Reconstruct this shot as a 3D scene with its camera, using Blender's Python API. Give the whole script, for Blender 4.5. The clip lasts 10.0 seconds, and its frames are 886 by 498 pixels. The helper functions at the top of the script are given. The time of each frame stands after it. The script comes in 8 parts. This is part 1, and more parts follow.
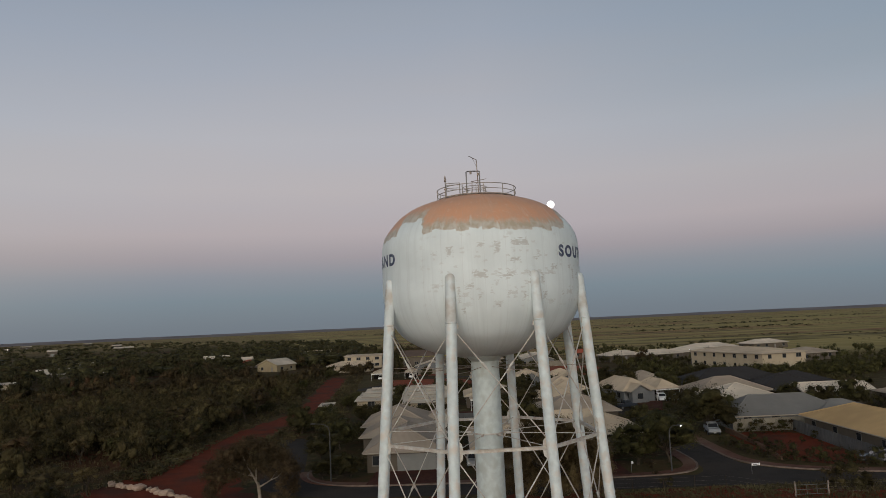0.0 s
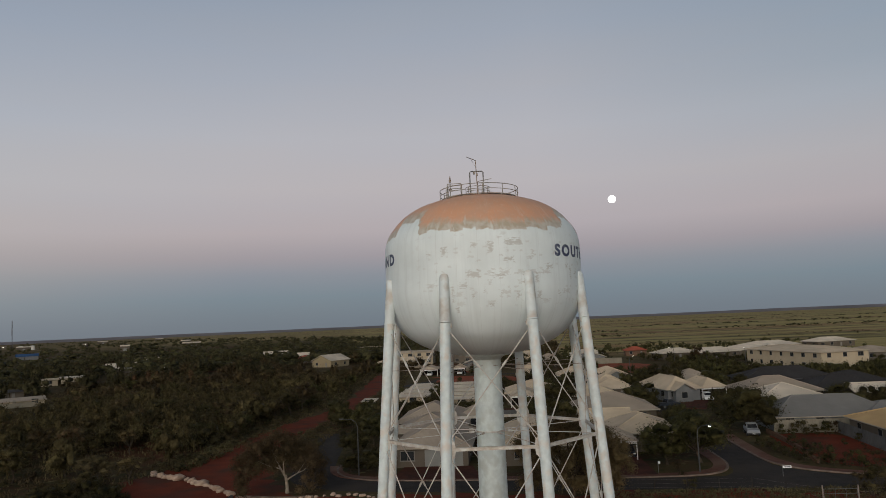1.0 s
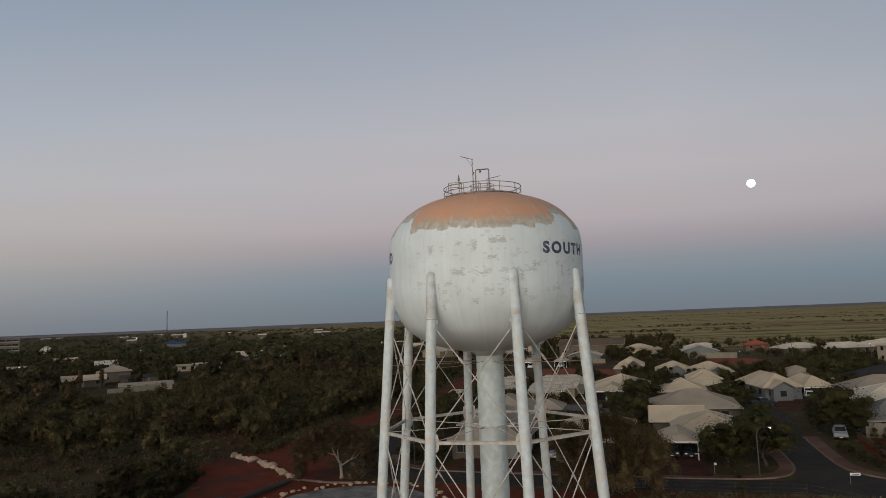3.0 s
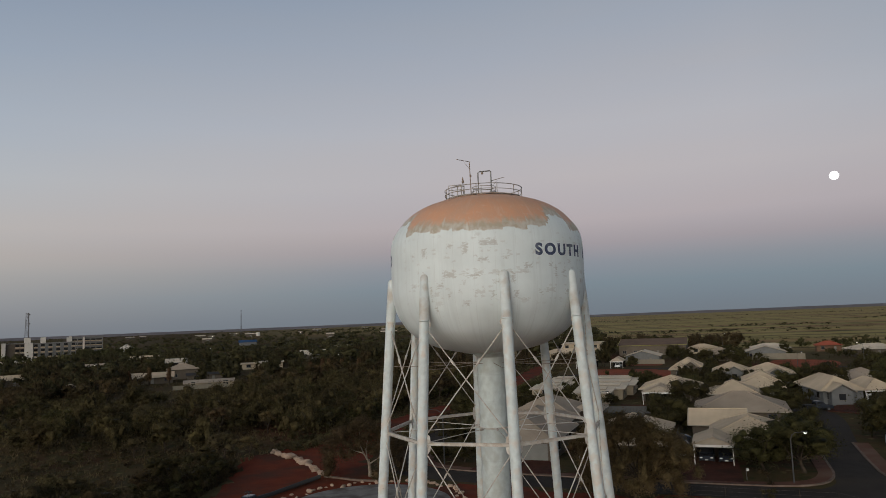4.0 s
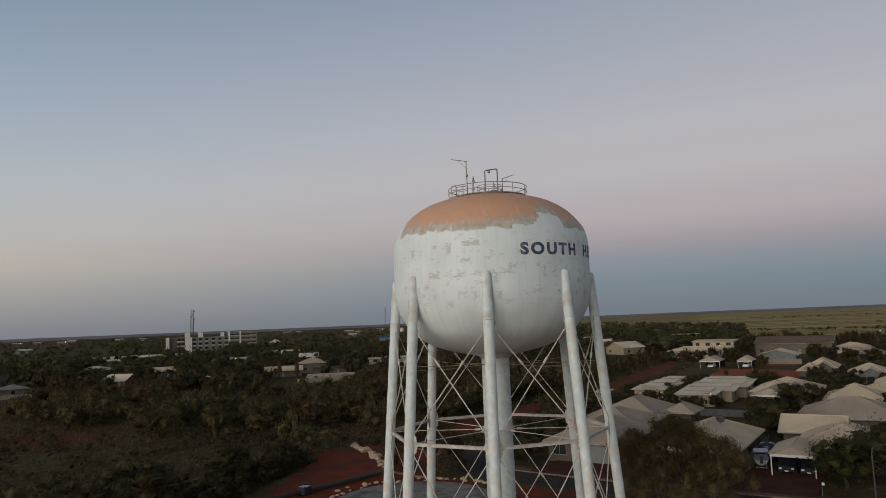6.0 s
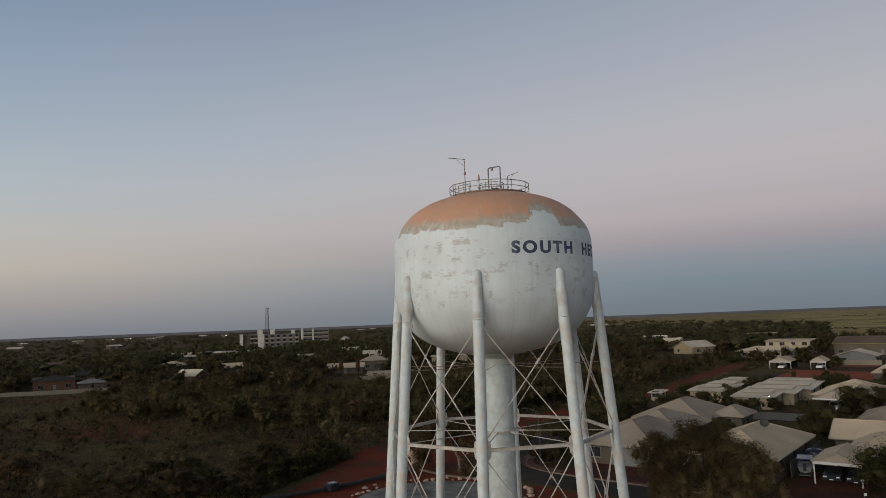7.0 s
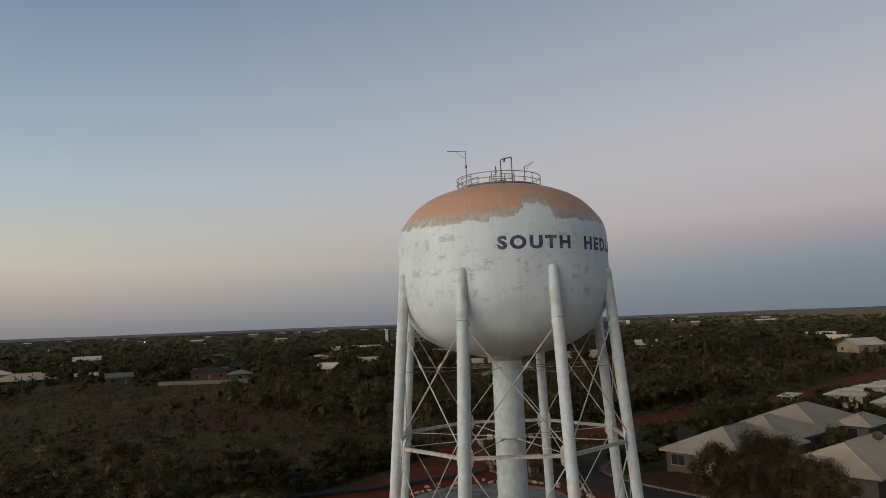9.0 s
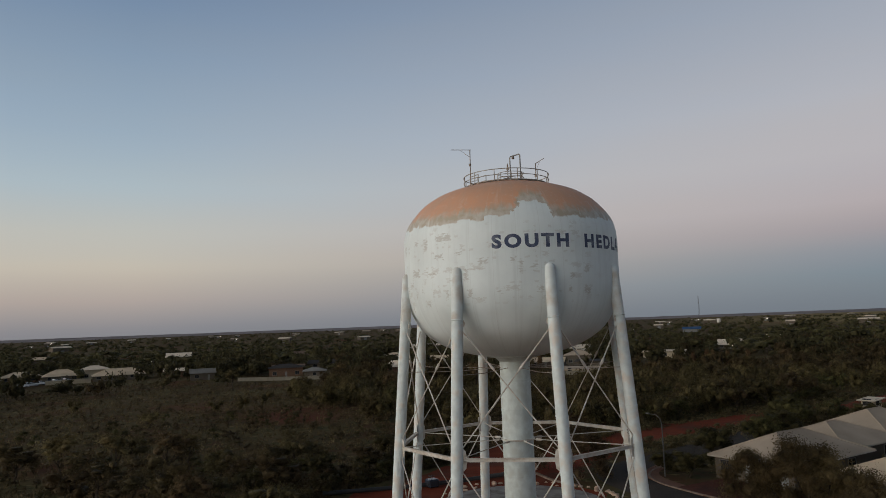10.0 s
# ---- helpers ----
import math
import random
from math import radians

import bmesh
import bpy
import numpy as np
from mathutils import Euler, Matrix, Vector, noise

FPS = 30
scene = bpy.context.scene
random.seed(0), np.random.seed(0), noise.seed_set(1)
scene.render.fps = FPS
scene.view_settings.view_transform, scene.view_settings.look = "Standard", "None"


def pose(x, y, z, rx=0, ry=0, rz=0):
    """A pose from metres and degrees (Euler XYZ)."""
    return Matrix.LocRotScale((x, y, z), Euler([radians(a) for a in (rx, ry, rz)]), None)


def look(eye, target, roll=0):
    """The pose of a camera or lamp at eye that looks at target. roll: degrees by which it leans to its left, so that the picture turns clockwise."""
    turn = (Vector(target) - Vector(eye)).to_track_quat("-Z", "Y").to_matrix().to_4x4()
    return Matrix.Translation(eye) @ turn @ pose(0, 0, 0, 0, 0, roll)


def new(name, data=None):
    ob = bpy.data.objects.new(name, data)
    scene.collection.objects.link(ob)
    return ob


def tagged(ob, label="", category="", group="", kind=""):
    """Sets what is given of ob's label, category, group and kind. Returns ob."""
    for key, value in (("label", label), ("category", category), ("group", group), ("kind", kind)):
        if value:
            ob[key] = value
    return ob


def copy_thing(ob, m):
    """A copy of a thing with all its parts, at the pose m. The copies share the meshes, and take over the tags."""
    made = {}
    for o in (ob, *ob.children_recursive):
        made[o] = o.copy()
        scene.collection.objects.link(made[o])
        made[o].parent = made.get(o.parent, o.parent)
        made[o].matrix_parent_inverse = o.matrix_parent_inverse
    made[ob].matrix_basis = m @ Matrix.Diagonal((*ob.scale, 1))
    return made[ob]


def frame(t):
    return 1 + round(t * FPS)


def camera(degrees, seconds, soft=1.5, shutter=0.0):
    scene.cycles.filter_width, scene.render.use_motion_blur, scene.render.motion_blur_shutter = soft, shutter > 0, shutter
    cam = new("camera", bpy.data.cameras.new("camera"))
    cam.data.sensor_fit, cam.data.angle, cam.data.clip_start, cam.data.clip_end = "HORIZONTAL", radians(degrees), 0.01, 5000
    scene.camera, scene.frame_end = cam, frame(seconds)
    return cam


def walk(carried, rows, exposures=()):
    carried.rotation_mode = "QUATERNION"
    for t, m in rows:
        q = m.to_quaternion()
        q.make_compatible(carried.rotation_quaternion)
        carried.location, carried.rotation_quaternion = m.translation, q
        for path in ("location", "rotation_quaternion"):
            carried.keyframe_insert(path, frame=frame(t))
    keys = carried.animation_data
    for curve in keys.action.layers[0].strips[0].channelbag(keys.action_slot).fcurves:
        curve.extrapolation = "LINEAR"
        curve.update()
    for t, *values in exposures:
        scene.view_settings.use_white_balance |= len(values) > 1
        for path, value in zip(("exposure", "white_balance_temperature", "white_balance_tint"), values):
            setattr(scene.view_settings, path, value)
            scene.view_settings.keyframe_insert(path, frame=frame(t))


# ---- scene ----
cam = camera(64.2, 10.0, soft=0.8)
PATH = [
    (0, (1.715, 0.836, 18.743), (1.697, 2.825, 18.952), -2.6),
    (0.5, (3.92, 0.559, 18.738), (3.818, 2.545, 18.945), -2.6),
    (1, (6.228, 0.316, 18.747), (6.04, 2.297, 18.953), -2.5),
    (1.5, (8.563, 0.181, 18.731), (8.294, 2.152, 18.938), -2.5),
    (2, (10.93, 0.23, 18.746), (10.576, 2.188, 18.95), -2.4),
    (2.5, (13.448, 0.456, 18.767), (13.0, 2.395, 18.969), -2.3),
    (3.8, (20.11, 1.892, 18.76), (19.424, 3.76, 18.954), -2.3),
    (4, (21.164, 2.169, 18.773), (20.441, 4.023, 18.973), -2.3),
    (4.5, (23.763, 3.038, 18.748), (22.948, 4.853, 18.951), -2.2),
    (5, (26.267, 4.2, 18.745), (25.36, 5.971, 18.948), -2.2),
    (6.5, (33.1, 8.984, 18.722), (31.933, 10.596, 18.926), -2.3),
    (7, (35.208, 10.853, 18.679), (33.958, 12.401, 18.884), -2.2),
    (7.5, (37.048, 12.979, 18.644), (35.718, 14.458, 18.852), -2.2),
    (8, (38.661, 15.261, 18.621), (37.255, 16.667, 18.83), -2.3),
    (8.5, (40.134, 17.668, 18.603), (38.653, 18.995, 18.813), -2.3),
    (9, (41.599, 20.112, 18.656), (40.043, 21.35, 18.862), -2.2),
    (9.5, (43.064, 22.475, 18.611), (41.436, 23.619, 18.82), -2.1),
    (10, (44.552, 24.85, 18.568), (42.86, 25.895, 18.778), -2.1),
]
walk(cam, [(t, look(eye, target, roll)) for t, eye, target, roll in PATH])

# ---- world and light ----
def ramp_node(nt, stops):
    n = nt.nodes.new("ShaderNodeValToRGB")
    el = n.color_ramp.elements
    while len(el) < len(stops):
        el.new(0.5)
    for e, (p, c) in zip(el, stops):
        e.position = p
        e.color = (*[srgb(v) for v in c], 1)
    return n


def srgb(v):
    v = v / 255
    return v / 12.92 if v <= 0.04045 else ((v + 0.055) / 1.055) ** 2.4


def sky(stops):
    """Elevations in degrees to ramp positions: -10 to 90 degrees on 0 to 1."""
    return [((d + 10) / 100, c) for d, c in stops]


SUN_AZ = 8.0          # degrees the full moon stands east of +y; the set sun lies opposite
world = bpy.data.worlds.new("dusk_sky")
scene.world = world
world.use_nodes = True
nt = world.node_tree
nt.nodes.clear()
out = nt.nodes.new("ShaderNodeOutputWorld")
bg = nt.nodes.new("ShaderNodeBackground")
tc = nt.nodes.new("ShaderNodeTexCoord")
sep = nt.nodes.new("ShaderNodeSeparateXYZ")
nt.links.new(tc.outputs["Generated"], sep.inputs[0])


def math_node(tree, op, a, b=None, c=None, clamp=False):
    n = tree.nodes.new("ShaderNodeMath")
    n.operation, n.use_clamp = op, clamp
    for i, v in enumerate((a, b, c)):
        if v is None:
            continue
        if isinstance(v, (int, float)):
            n.inputs[i].default_value = v
        else:
            tree.links.new(v, n.inputs[i])
    return n.outputs[0]


elev = math_node(nt, "ARCSINE", sep.outputs["Z"])
elev = math_node(nt, "MULTIPLY_ADD", elev, 180 / math.pi / 100, 0.1, clamp=True)
dot = nt.nodes.new("ShaderNodeVectorMath")
dot.operation = "DOT_PRODUCT"
nt.links.new(tc.outputs["Generated"], dot.inputs[0])
dot.inputs[1].default_value = (math.sin(radians(SUN_AZ)), math.cos(radians(SUN_AZ)), 0)
east = ramp_node(nt, sky([(-10, (92, 96, 96)), (0.3, (115, 126, 133)), (2.5, (124, 139, 146)), (4.2, (140, 147, 153)), (5.6, (160, 156, 159)), (7.5, (178, 172, 173)),
                          (11, (185, 182, 182)), (15, (180, 183, 187)), (25, (152, 164, 176)), (36, (96, 110, 130)), (55, (36, 45, 62)), (90, (18, 24, 38))]))
side = ramp_node(nt, sky([(-10, (95, 92, 88)), (0.3, (135, 137, 140)), (2.5, (173, 165, 157)), (5, (195, 190, 174)), (7.5, (189, 192, 183)),
                          (11, (172, 189, 194)), (15, (154, 175, 189)), (25, (116, 140, 165)), (36, (82, 101, 124)), (55, (36, 45, 62)), (90, (18, 24, 38))]))
west = ramp_node(nt, sky([(-10, (110, 90, 72)), (0.3, (255, 176, 105)), (3, (255, 214, 160)), (8, (255, 238, 210)),
                          (15, (232, 230, 218)), (25, (170, 184, 192)), (36, (110, 124, 140)), (55, (42, 50, 64)), (90, (18, 24, 38))]))
for r in (east, side, west):
    nt.links.new(elev, r.inputs[0])
mix1 = nt.nodes.new("ShaderNodeMix")
mix1.data_type = "RGBA"
nt.links.new(math_node(nt, "MULTIPLY_ADD", dot.outputs["Value"], 1.15, 0.0, clamp=True), mix1.inputs[0])
nt.links.new(side.outputs[0], mix1.inputs[6])
nt.links.new(east.outputs[0], mix1.inputs[7])
mix2 = nt.nodes.new("ShaderNodeMix")
mix2.data_type = "RGBA"
nt.links.new(math_node(nt, "MULTIPLY_ADD", dot.outputs["Value"], -1.3, -0.18, clamp=True), mix2.inputs[0])
nt.links.new(mix1.outputs[2], mix2.inputs[6])
nt.links.new(west.outputs[0], mix2.inputs[7])
cl = nt.nodes.new("ShaderNodeMapping")
cl.inputs["Scale"].default_value = (1.2, 1.2, 9.0)
cl.inputs["Rotation"].default_value = (0.06, -0.12, 0)
nt.links.new(tc.outputs["Generated"], cl.inputs[0])
wisp = nt.nodes.new("ShaderNodeTexNoise")
wisp.inputs["Scale"].default_value, wisp.inputs["Detail"].default_value = 2.2, 5
nt.links.new(cl.outputs[0], wisp.inputs["Vector"])
mix3 = nt.nodes.new("ShaderNodeMix")
mix3.data_type, mix3.blend_type = "RGBA", "MULTIPLY"
veil = ramp_node(nt, [(0.3, (252, 250, 255)), (0.7, (255, 250, 252))])
nt.links.new(wisp.outputs[0], veil.inputs[0])
mix3.inputs[0].default_value = 1.0
nt.links.new(mix2.outputs[2], mix3.inputs[6])
nt.links.new(veil.outputs[0], mix3.inputs[7])
# the sky deepens to a greyer blue away from the moon, to the south-east
se = nt.nodes.new("ShaderNodeVectorMath")
se.operation = "DOT_PRODUCT"
nt.links.new(tc.outputs["Generated"], se.inputs[0])
se.inputs[1].default_value = (math.sin(radians(80)), math.cos(radians(80)), 0)
mix4 = nt.nodes.new("ShaderNodeMix")
mix4.data_type, mix4.blend_type = "RGBA", "MULTIPLY"
mix4.inputs[7].default_value = (0.66, 0.78, 0.84, 1)
away = math_node(nt, "MULTIPLY_ADD", se.outputs["Value"], 1.9, -0.4, clamp=True)
nt.links.new(math_node(nt, "MULTIPLY", away, math_node(nt, "MULTIPLY_ADD", elev, 9.0, -1.45, clamp=True)), mix4.inputs[0])
nt.links.new(mix3.outputs[2], mix4.inputs[6])
nt.links.new(mix4.outputs[2], bg.inputs[0])
bg.inputs[1].default_value = 1.0
nt.links.new(bg.outputs[0], out.inputs[0])

sun = new("sun", bpy.data.lights.new("sun", "SUN"))
sun.data.energy, sun.data.angle, sun.data.color = 2.6, radians(72), (1.0, 0.94, 0.86)
sun.matrix_world = look((0, 0, 60), (60 * math.sin(radians(SUN_AZ)), 60 * math.cos(radians(SUN_AZ)), 60 - 5))


# ---- materials ----
def mat(name, c1, c2=None, scale=1.0, rough=0.7, metal=0.0, bump=0.0, bump_scale=20.0, detail=6.0, c3=None, s3=0.15, vary=0.0, stretch=(1, 1, 1)):
    """A surface of two colours in a noise, a third in larger stains, fine relief, and a shift from object to object."""
    m = bpy.data.materials.new(name)
    m.use_nodes = True
    t = m.node_tree
    b = t.nodes["Principled BSDF"]
    b.inputs["Roughness"].default_value, b.inputs["Metallic"].default_value = rough, metal
    if rough > 0.75:
        b.inputs["Specular IOR Level"].default_value = 0.08
    co = t.nodes.new("ShaderNodeTexCoord")
    mp = t.nodes.new("ShaderNodeMapping")
    mp.inputs["Scale"].default_value = stretch
    t.links.new(co.outputs["Object"], mp.inputs[0])

    def noise_fac(s, lo, hi):
        n = t.nodes.new("ShaderNodeTexNoise")
        n.inputs["Scale"].default_value, n.inputs["Detail"].default_value = s, detail
        t.links.new(mp.outputs[0], n.inputs["Vector"])
        r = t.nodes.new("ShaderNodeMapRange")
        r.inputs[1].default_value, r.inputs[2].default_value = lo, hi
        t.links.new(n.outputs[0], r.inputs[0])
        return r.outputs[0]

    def blend(f, a, c):
        n = t.nodes.new("ShaderNodeMix")
        n.data_type = "RGBA"
        t.links.new(f, n.inputs[0])
        for s, v in ((6, a), (7, c)):
            if isinstance(v, tuple):
                n.inputs[s].default_value = (*v, 1)
            else:
                t.links.new(v, n.inputs[s])
        return n.outputs[2]
    col = blend(noise_fac(scale, 0.35, 0.65), c1, c2 or tuple(v * 0.8 for v in c1))
    if c3:
        col = blend(noise_fac(s3, 0.48, 0.66), col, c3)
    if vary:
        info = t.nodes.new("ShaderNodeObjectInfo")
        hsv = t.nodes.new("ShaderNodeHueSaturation")
        t.links.new(math_node(t, "MULTIPLY_ADD", info.outputs["Random"], 2 * vary, 1 - vary), hsv.inputs["Value"])
        t.links.new(col, hsv.inputs["Color"])
        col = hsv.outputs[0]
    t.links.new(col, b.inputs["Base Color"])
    if bump:
        n = t.nodes.new("ShaderNodeTexNoise")
        n.inputs["Scale"].default_value, n.inputs["Detail"].default_value = bump_scale, 4
        t.links.new(mp.outputs[0], n.inputs["Vector"])
        bp = t.nodes.new("ShaderNodeBump")
        bp.inputs["Strength"].default_value, bp.inputs["Distance"].default_value = bump, 0.05
        t.links.new(n.outputs[0], bp.inputs["Height"])
        t.links.new(bp.outputs[0], b.inputs["Normal"])
    m["blend"] = 1
    return m


def roof_mat(name, c, c2=None, pitch=0.25):
    """Corrugated steel sheet: ribs that run up the slope, with weathering."""
    m = mat(name, c, c2 or tuple(v * 0.86 for v in c), scale=0.35, rough=0.78, c3=tuple(v * 0.75 for v in c), s3=0.12, vary=0.06)
    t = m.node_tree
    b = t.nodes["Principled BSDF"]
    uv = t.nodes.new("ShaderNodeUVMap")
    wv = t.nodes.new("ShaderNodeTexWave")
    wv.inputs["Scale"].default_value = 1 / pitch / 6.283 * 3.14
    t.links.new(uv.outputs[0], wv.inputs["Vector"])
    bp = t.nodes.new("ShaderNodeBump")
    bp.inputs["Strength"].default_value, bp.inputs["Distance"].default_value = 0.35, 0.03
    t.links.new(wv.outputs["Fac"], bp.inputs["Height"])
    t.links.new(bp.outputs[0], b.inputs["Normal"])
    return m


def leaf_mat(name, a, c, rough=0.6, grain=2.6):
    m = bpy.data.materials.new(name)
    m.use_nodes = True
    t = m.node_tree
    b = t.nodes["Principled BSDF"]
    b.inputs["Roughness"].default_value = rough
    b.inputs["Specular IOR Level"].default_value = 0.1
    geo = t.nodes.new("ShaderNodeNewGeometry")
    info = t.nodes.new("ShaderNodeObjectInfo")
    n = t.nodes.new("ShaderNodeMix")
    n.data_type = "RGBA"
    n.inputs[6].default_value, n.inputs[7].default_value = (*a, 1), (*c, 1)
    co = t.nodes.new("ShaderNodeTexCoord")
    nz = t.nodes.new("ShaderNodeTexNoise")
    nz.inputs["Scale"].default_value, nz.inputs["Detail"].default_value = 0.5, 5
    t.links.new(co.outputs["Object"], nz.inputs["Vector"])
    t.links.new(math_node(t, "MULTIPLY_ADD", geo.outputs["Random Per Island"], 0.25, math_node(t, "MULTIPLY_ADD", nz.outputs[0], 2.2, -0.75), clamp=True), n.inputs[0])
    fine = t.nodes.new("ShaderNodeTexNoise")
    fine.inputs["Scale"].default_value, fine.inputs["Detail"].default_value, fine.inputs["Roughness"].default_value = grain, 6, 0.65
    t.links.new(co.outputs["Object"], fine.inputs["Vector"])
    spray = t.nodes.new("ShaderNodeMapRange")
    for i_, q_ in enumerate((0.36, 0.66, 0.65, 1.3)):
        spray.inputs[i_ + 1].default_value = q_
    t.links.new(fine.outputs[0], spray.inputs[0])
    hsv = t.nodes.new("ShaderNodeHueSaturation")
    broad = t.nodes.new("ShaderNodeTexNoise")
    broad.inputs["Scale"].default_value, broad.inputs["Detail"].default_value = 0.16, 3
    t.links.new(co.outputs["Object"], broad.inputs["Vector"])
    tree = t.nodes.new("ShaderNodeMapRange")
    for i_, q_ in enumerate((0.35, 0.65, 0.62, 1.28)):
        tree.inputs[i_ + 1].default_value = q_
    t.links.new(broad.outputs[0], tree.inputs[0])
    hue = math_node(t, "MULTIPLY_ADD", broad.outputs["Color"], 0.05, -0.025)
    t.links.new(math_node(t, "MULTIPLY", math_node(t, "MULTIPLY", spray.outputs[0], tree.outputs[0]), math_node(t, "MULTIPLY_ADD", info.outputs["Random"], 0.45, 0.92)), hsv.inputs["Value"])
    t.links.new(math_node(t, "ADD", hue, math_node(t, "MULTIPLY_ADD", info.outputs["Random"], 0.03, 0.484)), hsv.inputs["Hue"])
    t.links.new(n.outputs[2], hsv.inputs["Color"])
    t.links.new(hsv.outputs[0], b.inputs["Base Color"])
    # thin leaves let part of the light through
    tr = t.nodes.new("ShaderNodeBsdfTranslucent")
    t.links.new(hsv.outputs[0], tr.inputs["Color"])
    ms = t.nodes.new("ShaderNodeMixShader")
    ms.inputs[0].default_value = 0.4
    t.links.new(b.outputs[0], ms.inputs[1])
    t.links.new(tr.outputs[0], ms.inputs[2])
    t.links.new(ms.outputs[0], t.nodes["Material Output"].inputs["Surface"])
    return m


def glow(name, c, power):
    m = bpy.data.materials.new(name)
    m.use_nodes = True
    b = m.node_tree.nodes["Principled BSDF"]
    b.inputs["Emission Color"].default_value = (*c, 1)
    b.inputs["Emission Strength"].default_value = power
    return m


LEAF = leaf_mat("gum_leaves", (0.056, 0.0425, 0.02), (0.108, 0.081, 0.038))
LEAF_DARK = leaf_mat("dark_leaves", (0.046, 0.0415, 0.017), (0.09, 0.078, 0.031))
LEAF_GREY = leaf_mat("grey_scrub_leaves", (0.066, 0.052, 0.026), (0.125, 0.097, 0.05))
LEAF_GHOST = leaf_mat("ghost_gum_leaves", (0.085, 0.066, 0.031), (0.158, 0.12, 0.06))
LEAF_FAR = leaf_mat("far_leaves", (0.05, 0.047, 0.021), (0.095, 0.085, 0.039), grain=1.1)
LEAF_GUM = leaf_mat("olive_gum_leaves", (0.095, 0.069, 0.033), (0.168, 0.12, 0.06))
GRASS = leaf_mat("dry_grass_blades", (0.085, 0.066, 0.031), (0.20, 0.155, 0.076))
BARK = mat("bark", (0.075, 0.058, 0.042), (0.045, 0.035, 0.026), scale=3, rough=0.9, bump=0.4)
BARK_GHOST = mat("ghost_gum_bark", (0.34, 0.29, 0.23), (0.22, 0.18, 0.135), scale=2.5, rough=0.85, bump=0.2)
BARK_WHITE = mat("white_bark", (0.46, 0.40, 0.32), (0.30, 0.25, 0.19), scale=2.5, rough=0.8, bump=0.2)
ASPHALT = mat("asphalt", (0.052, 0.045, 0.039), (0.041, 0.036, 0.031), scale=0.6, rough=0.9, bump=0.3, bump_scale=60, c3=(0.062, 0.05, 0.041), s3=0.12)
PAVING = mat("red_concrete_paving", (0.16, 0.08, 0.056), (0.12, 0.06, 0.0416), scale=0.8, rough=0.9, bump=0.2, bump_scale=40, c3=(0.184, 0.112, 0.08), s3=0.2)
KERB = mat("kerb_concrete", (0.2295, 0.17, 0.136), (0.153, 0.1105, 0.085), scale=1.5, rough=0.9, bump=0.2)
CONCRETE = mat("grey_concrete", (0.26, 0.25, 0.235), (0.19, 0.18, 0.17), scale=0.7, rough=0.85, bump=0.2, c3=(0.12, 0.10, 0.09), s3=0.35)
RED_EARTH = mat("red_earth", (0.178, 0.04, 0.018), (0.132, 0.03, 0.0145), scale=0.5, rough=0.95, bump=0.6, bump_scale=6, c3=(0.085, 0.036, 0.022), s3=0.16)
RED_LOT = mat("graded_red_earth", (0.30, 0.082, 0.042), (0.235, 0.062, 0.032), scale=0.4, rough=0.95, bump=0.3, bump_scale=4, c3=(0.20, 0.075, 0.044), s3=0.12)
ROCK = mat("pale_boulder", (0.48, 0.36, 0.27), (0.36, 0.25, 0.18), scale=1.6, rough=0.9, bump=0.6, bump_scale=5)
WALL_STONE = mat("taupe_render", (0.13, 0.108, 0.084), (0.108, 0.09, 0.07), scale=0.5, rough=0.85, vary=0.1)
WALL_CREAM = mat("cream_render", (0.414, 0.342, 0.243), (0.369, 0.306, 0.216), scale=0.5, rough=0.85, vary=0.08)
WALL_GREY = mat("grey_weatherboard", (0.175, 0.178, 0.175), (0.148, 0.15, 0.148), scale=0.8, rough=0.8)
WALL_WHITE = mat("white_render", (0.60, 0.57, 0.51), (0.53, 0.50, 0.45), scale=0.5, rough=0.8, vary=0.05)
WALL_TAN = mat("tan_block", (0.29, 0.235, 0.145), (0.25, 0.20, 0.125), scale=0.6, rough=0.85)
WALL_DARK = mat("charcoal_render", (0.10, 0.10, 0.105), (0.075, 0.075, 0.08), scale=0.6, rough=0.8)
WALL_BROWN = mat("brown_brick", (0.161, 0.098, 0.063), (0.119, 0.07, 0.049), scale=2.0, rough=0.9)
ROOF_CREAM = roof_mat("cream_steel_roof", (0.60, 0.485, 0.345))
ROOF_GREY = roof_mat("grey_steel_roof", (0.395, 0.325, 0.25))
ROOF_BLUE = roof_mat("blue_grey_steel_roof", (0.215, 0.21, 0.195))
ROOF_WHITE = roof_mat("white_steel_roof", (0.69, 0.60, 0.475))
ROOF_DARK = roof_mat("charcoal_steel_roof", (0.052, 0.048, 0.046))
ROOF_YELLOW = roof_mat("yellow_steel_roof", (0.62, 0.42, 0.20))
ROOF_BROWN = roof_mat("brown_steel_roof", (0.17, 0.12, 0.09))
ROOF_RED = roof_mat("red_steel_roof", (0.36, 0.10, 0.06))
WINDOW_FRAME = mat("dull_aluminium_frame", (0.20, 0.185, 0.16), (0.16, 0.15, 0.13), scale=2, rough=0.6)
FASCIA = mat("cream_fascia", (0.42, 0.36, 0.28), (0.37, 0.32, 0.25), scale=2, rough=0.7)
TRIM = mat("white_trim", (0.74, 0.72, 0.68), (0.66, 0.64, 0.60), scale=2, rough=0.6)
GLASS = mat("dark_window_glass", (0.02, 0.022, 0.025), (0.03, 0.032, 0.035), scale=1, rough=0.08)
GARAGE = mat("grey_garage_door", (0.21, 0.21, 0.195), (0.185, 0.185, 0.17), scale=1, rough=0.6)
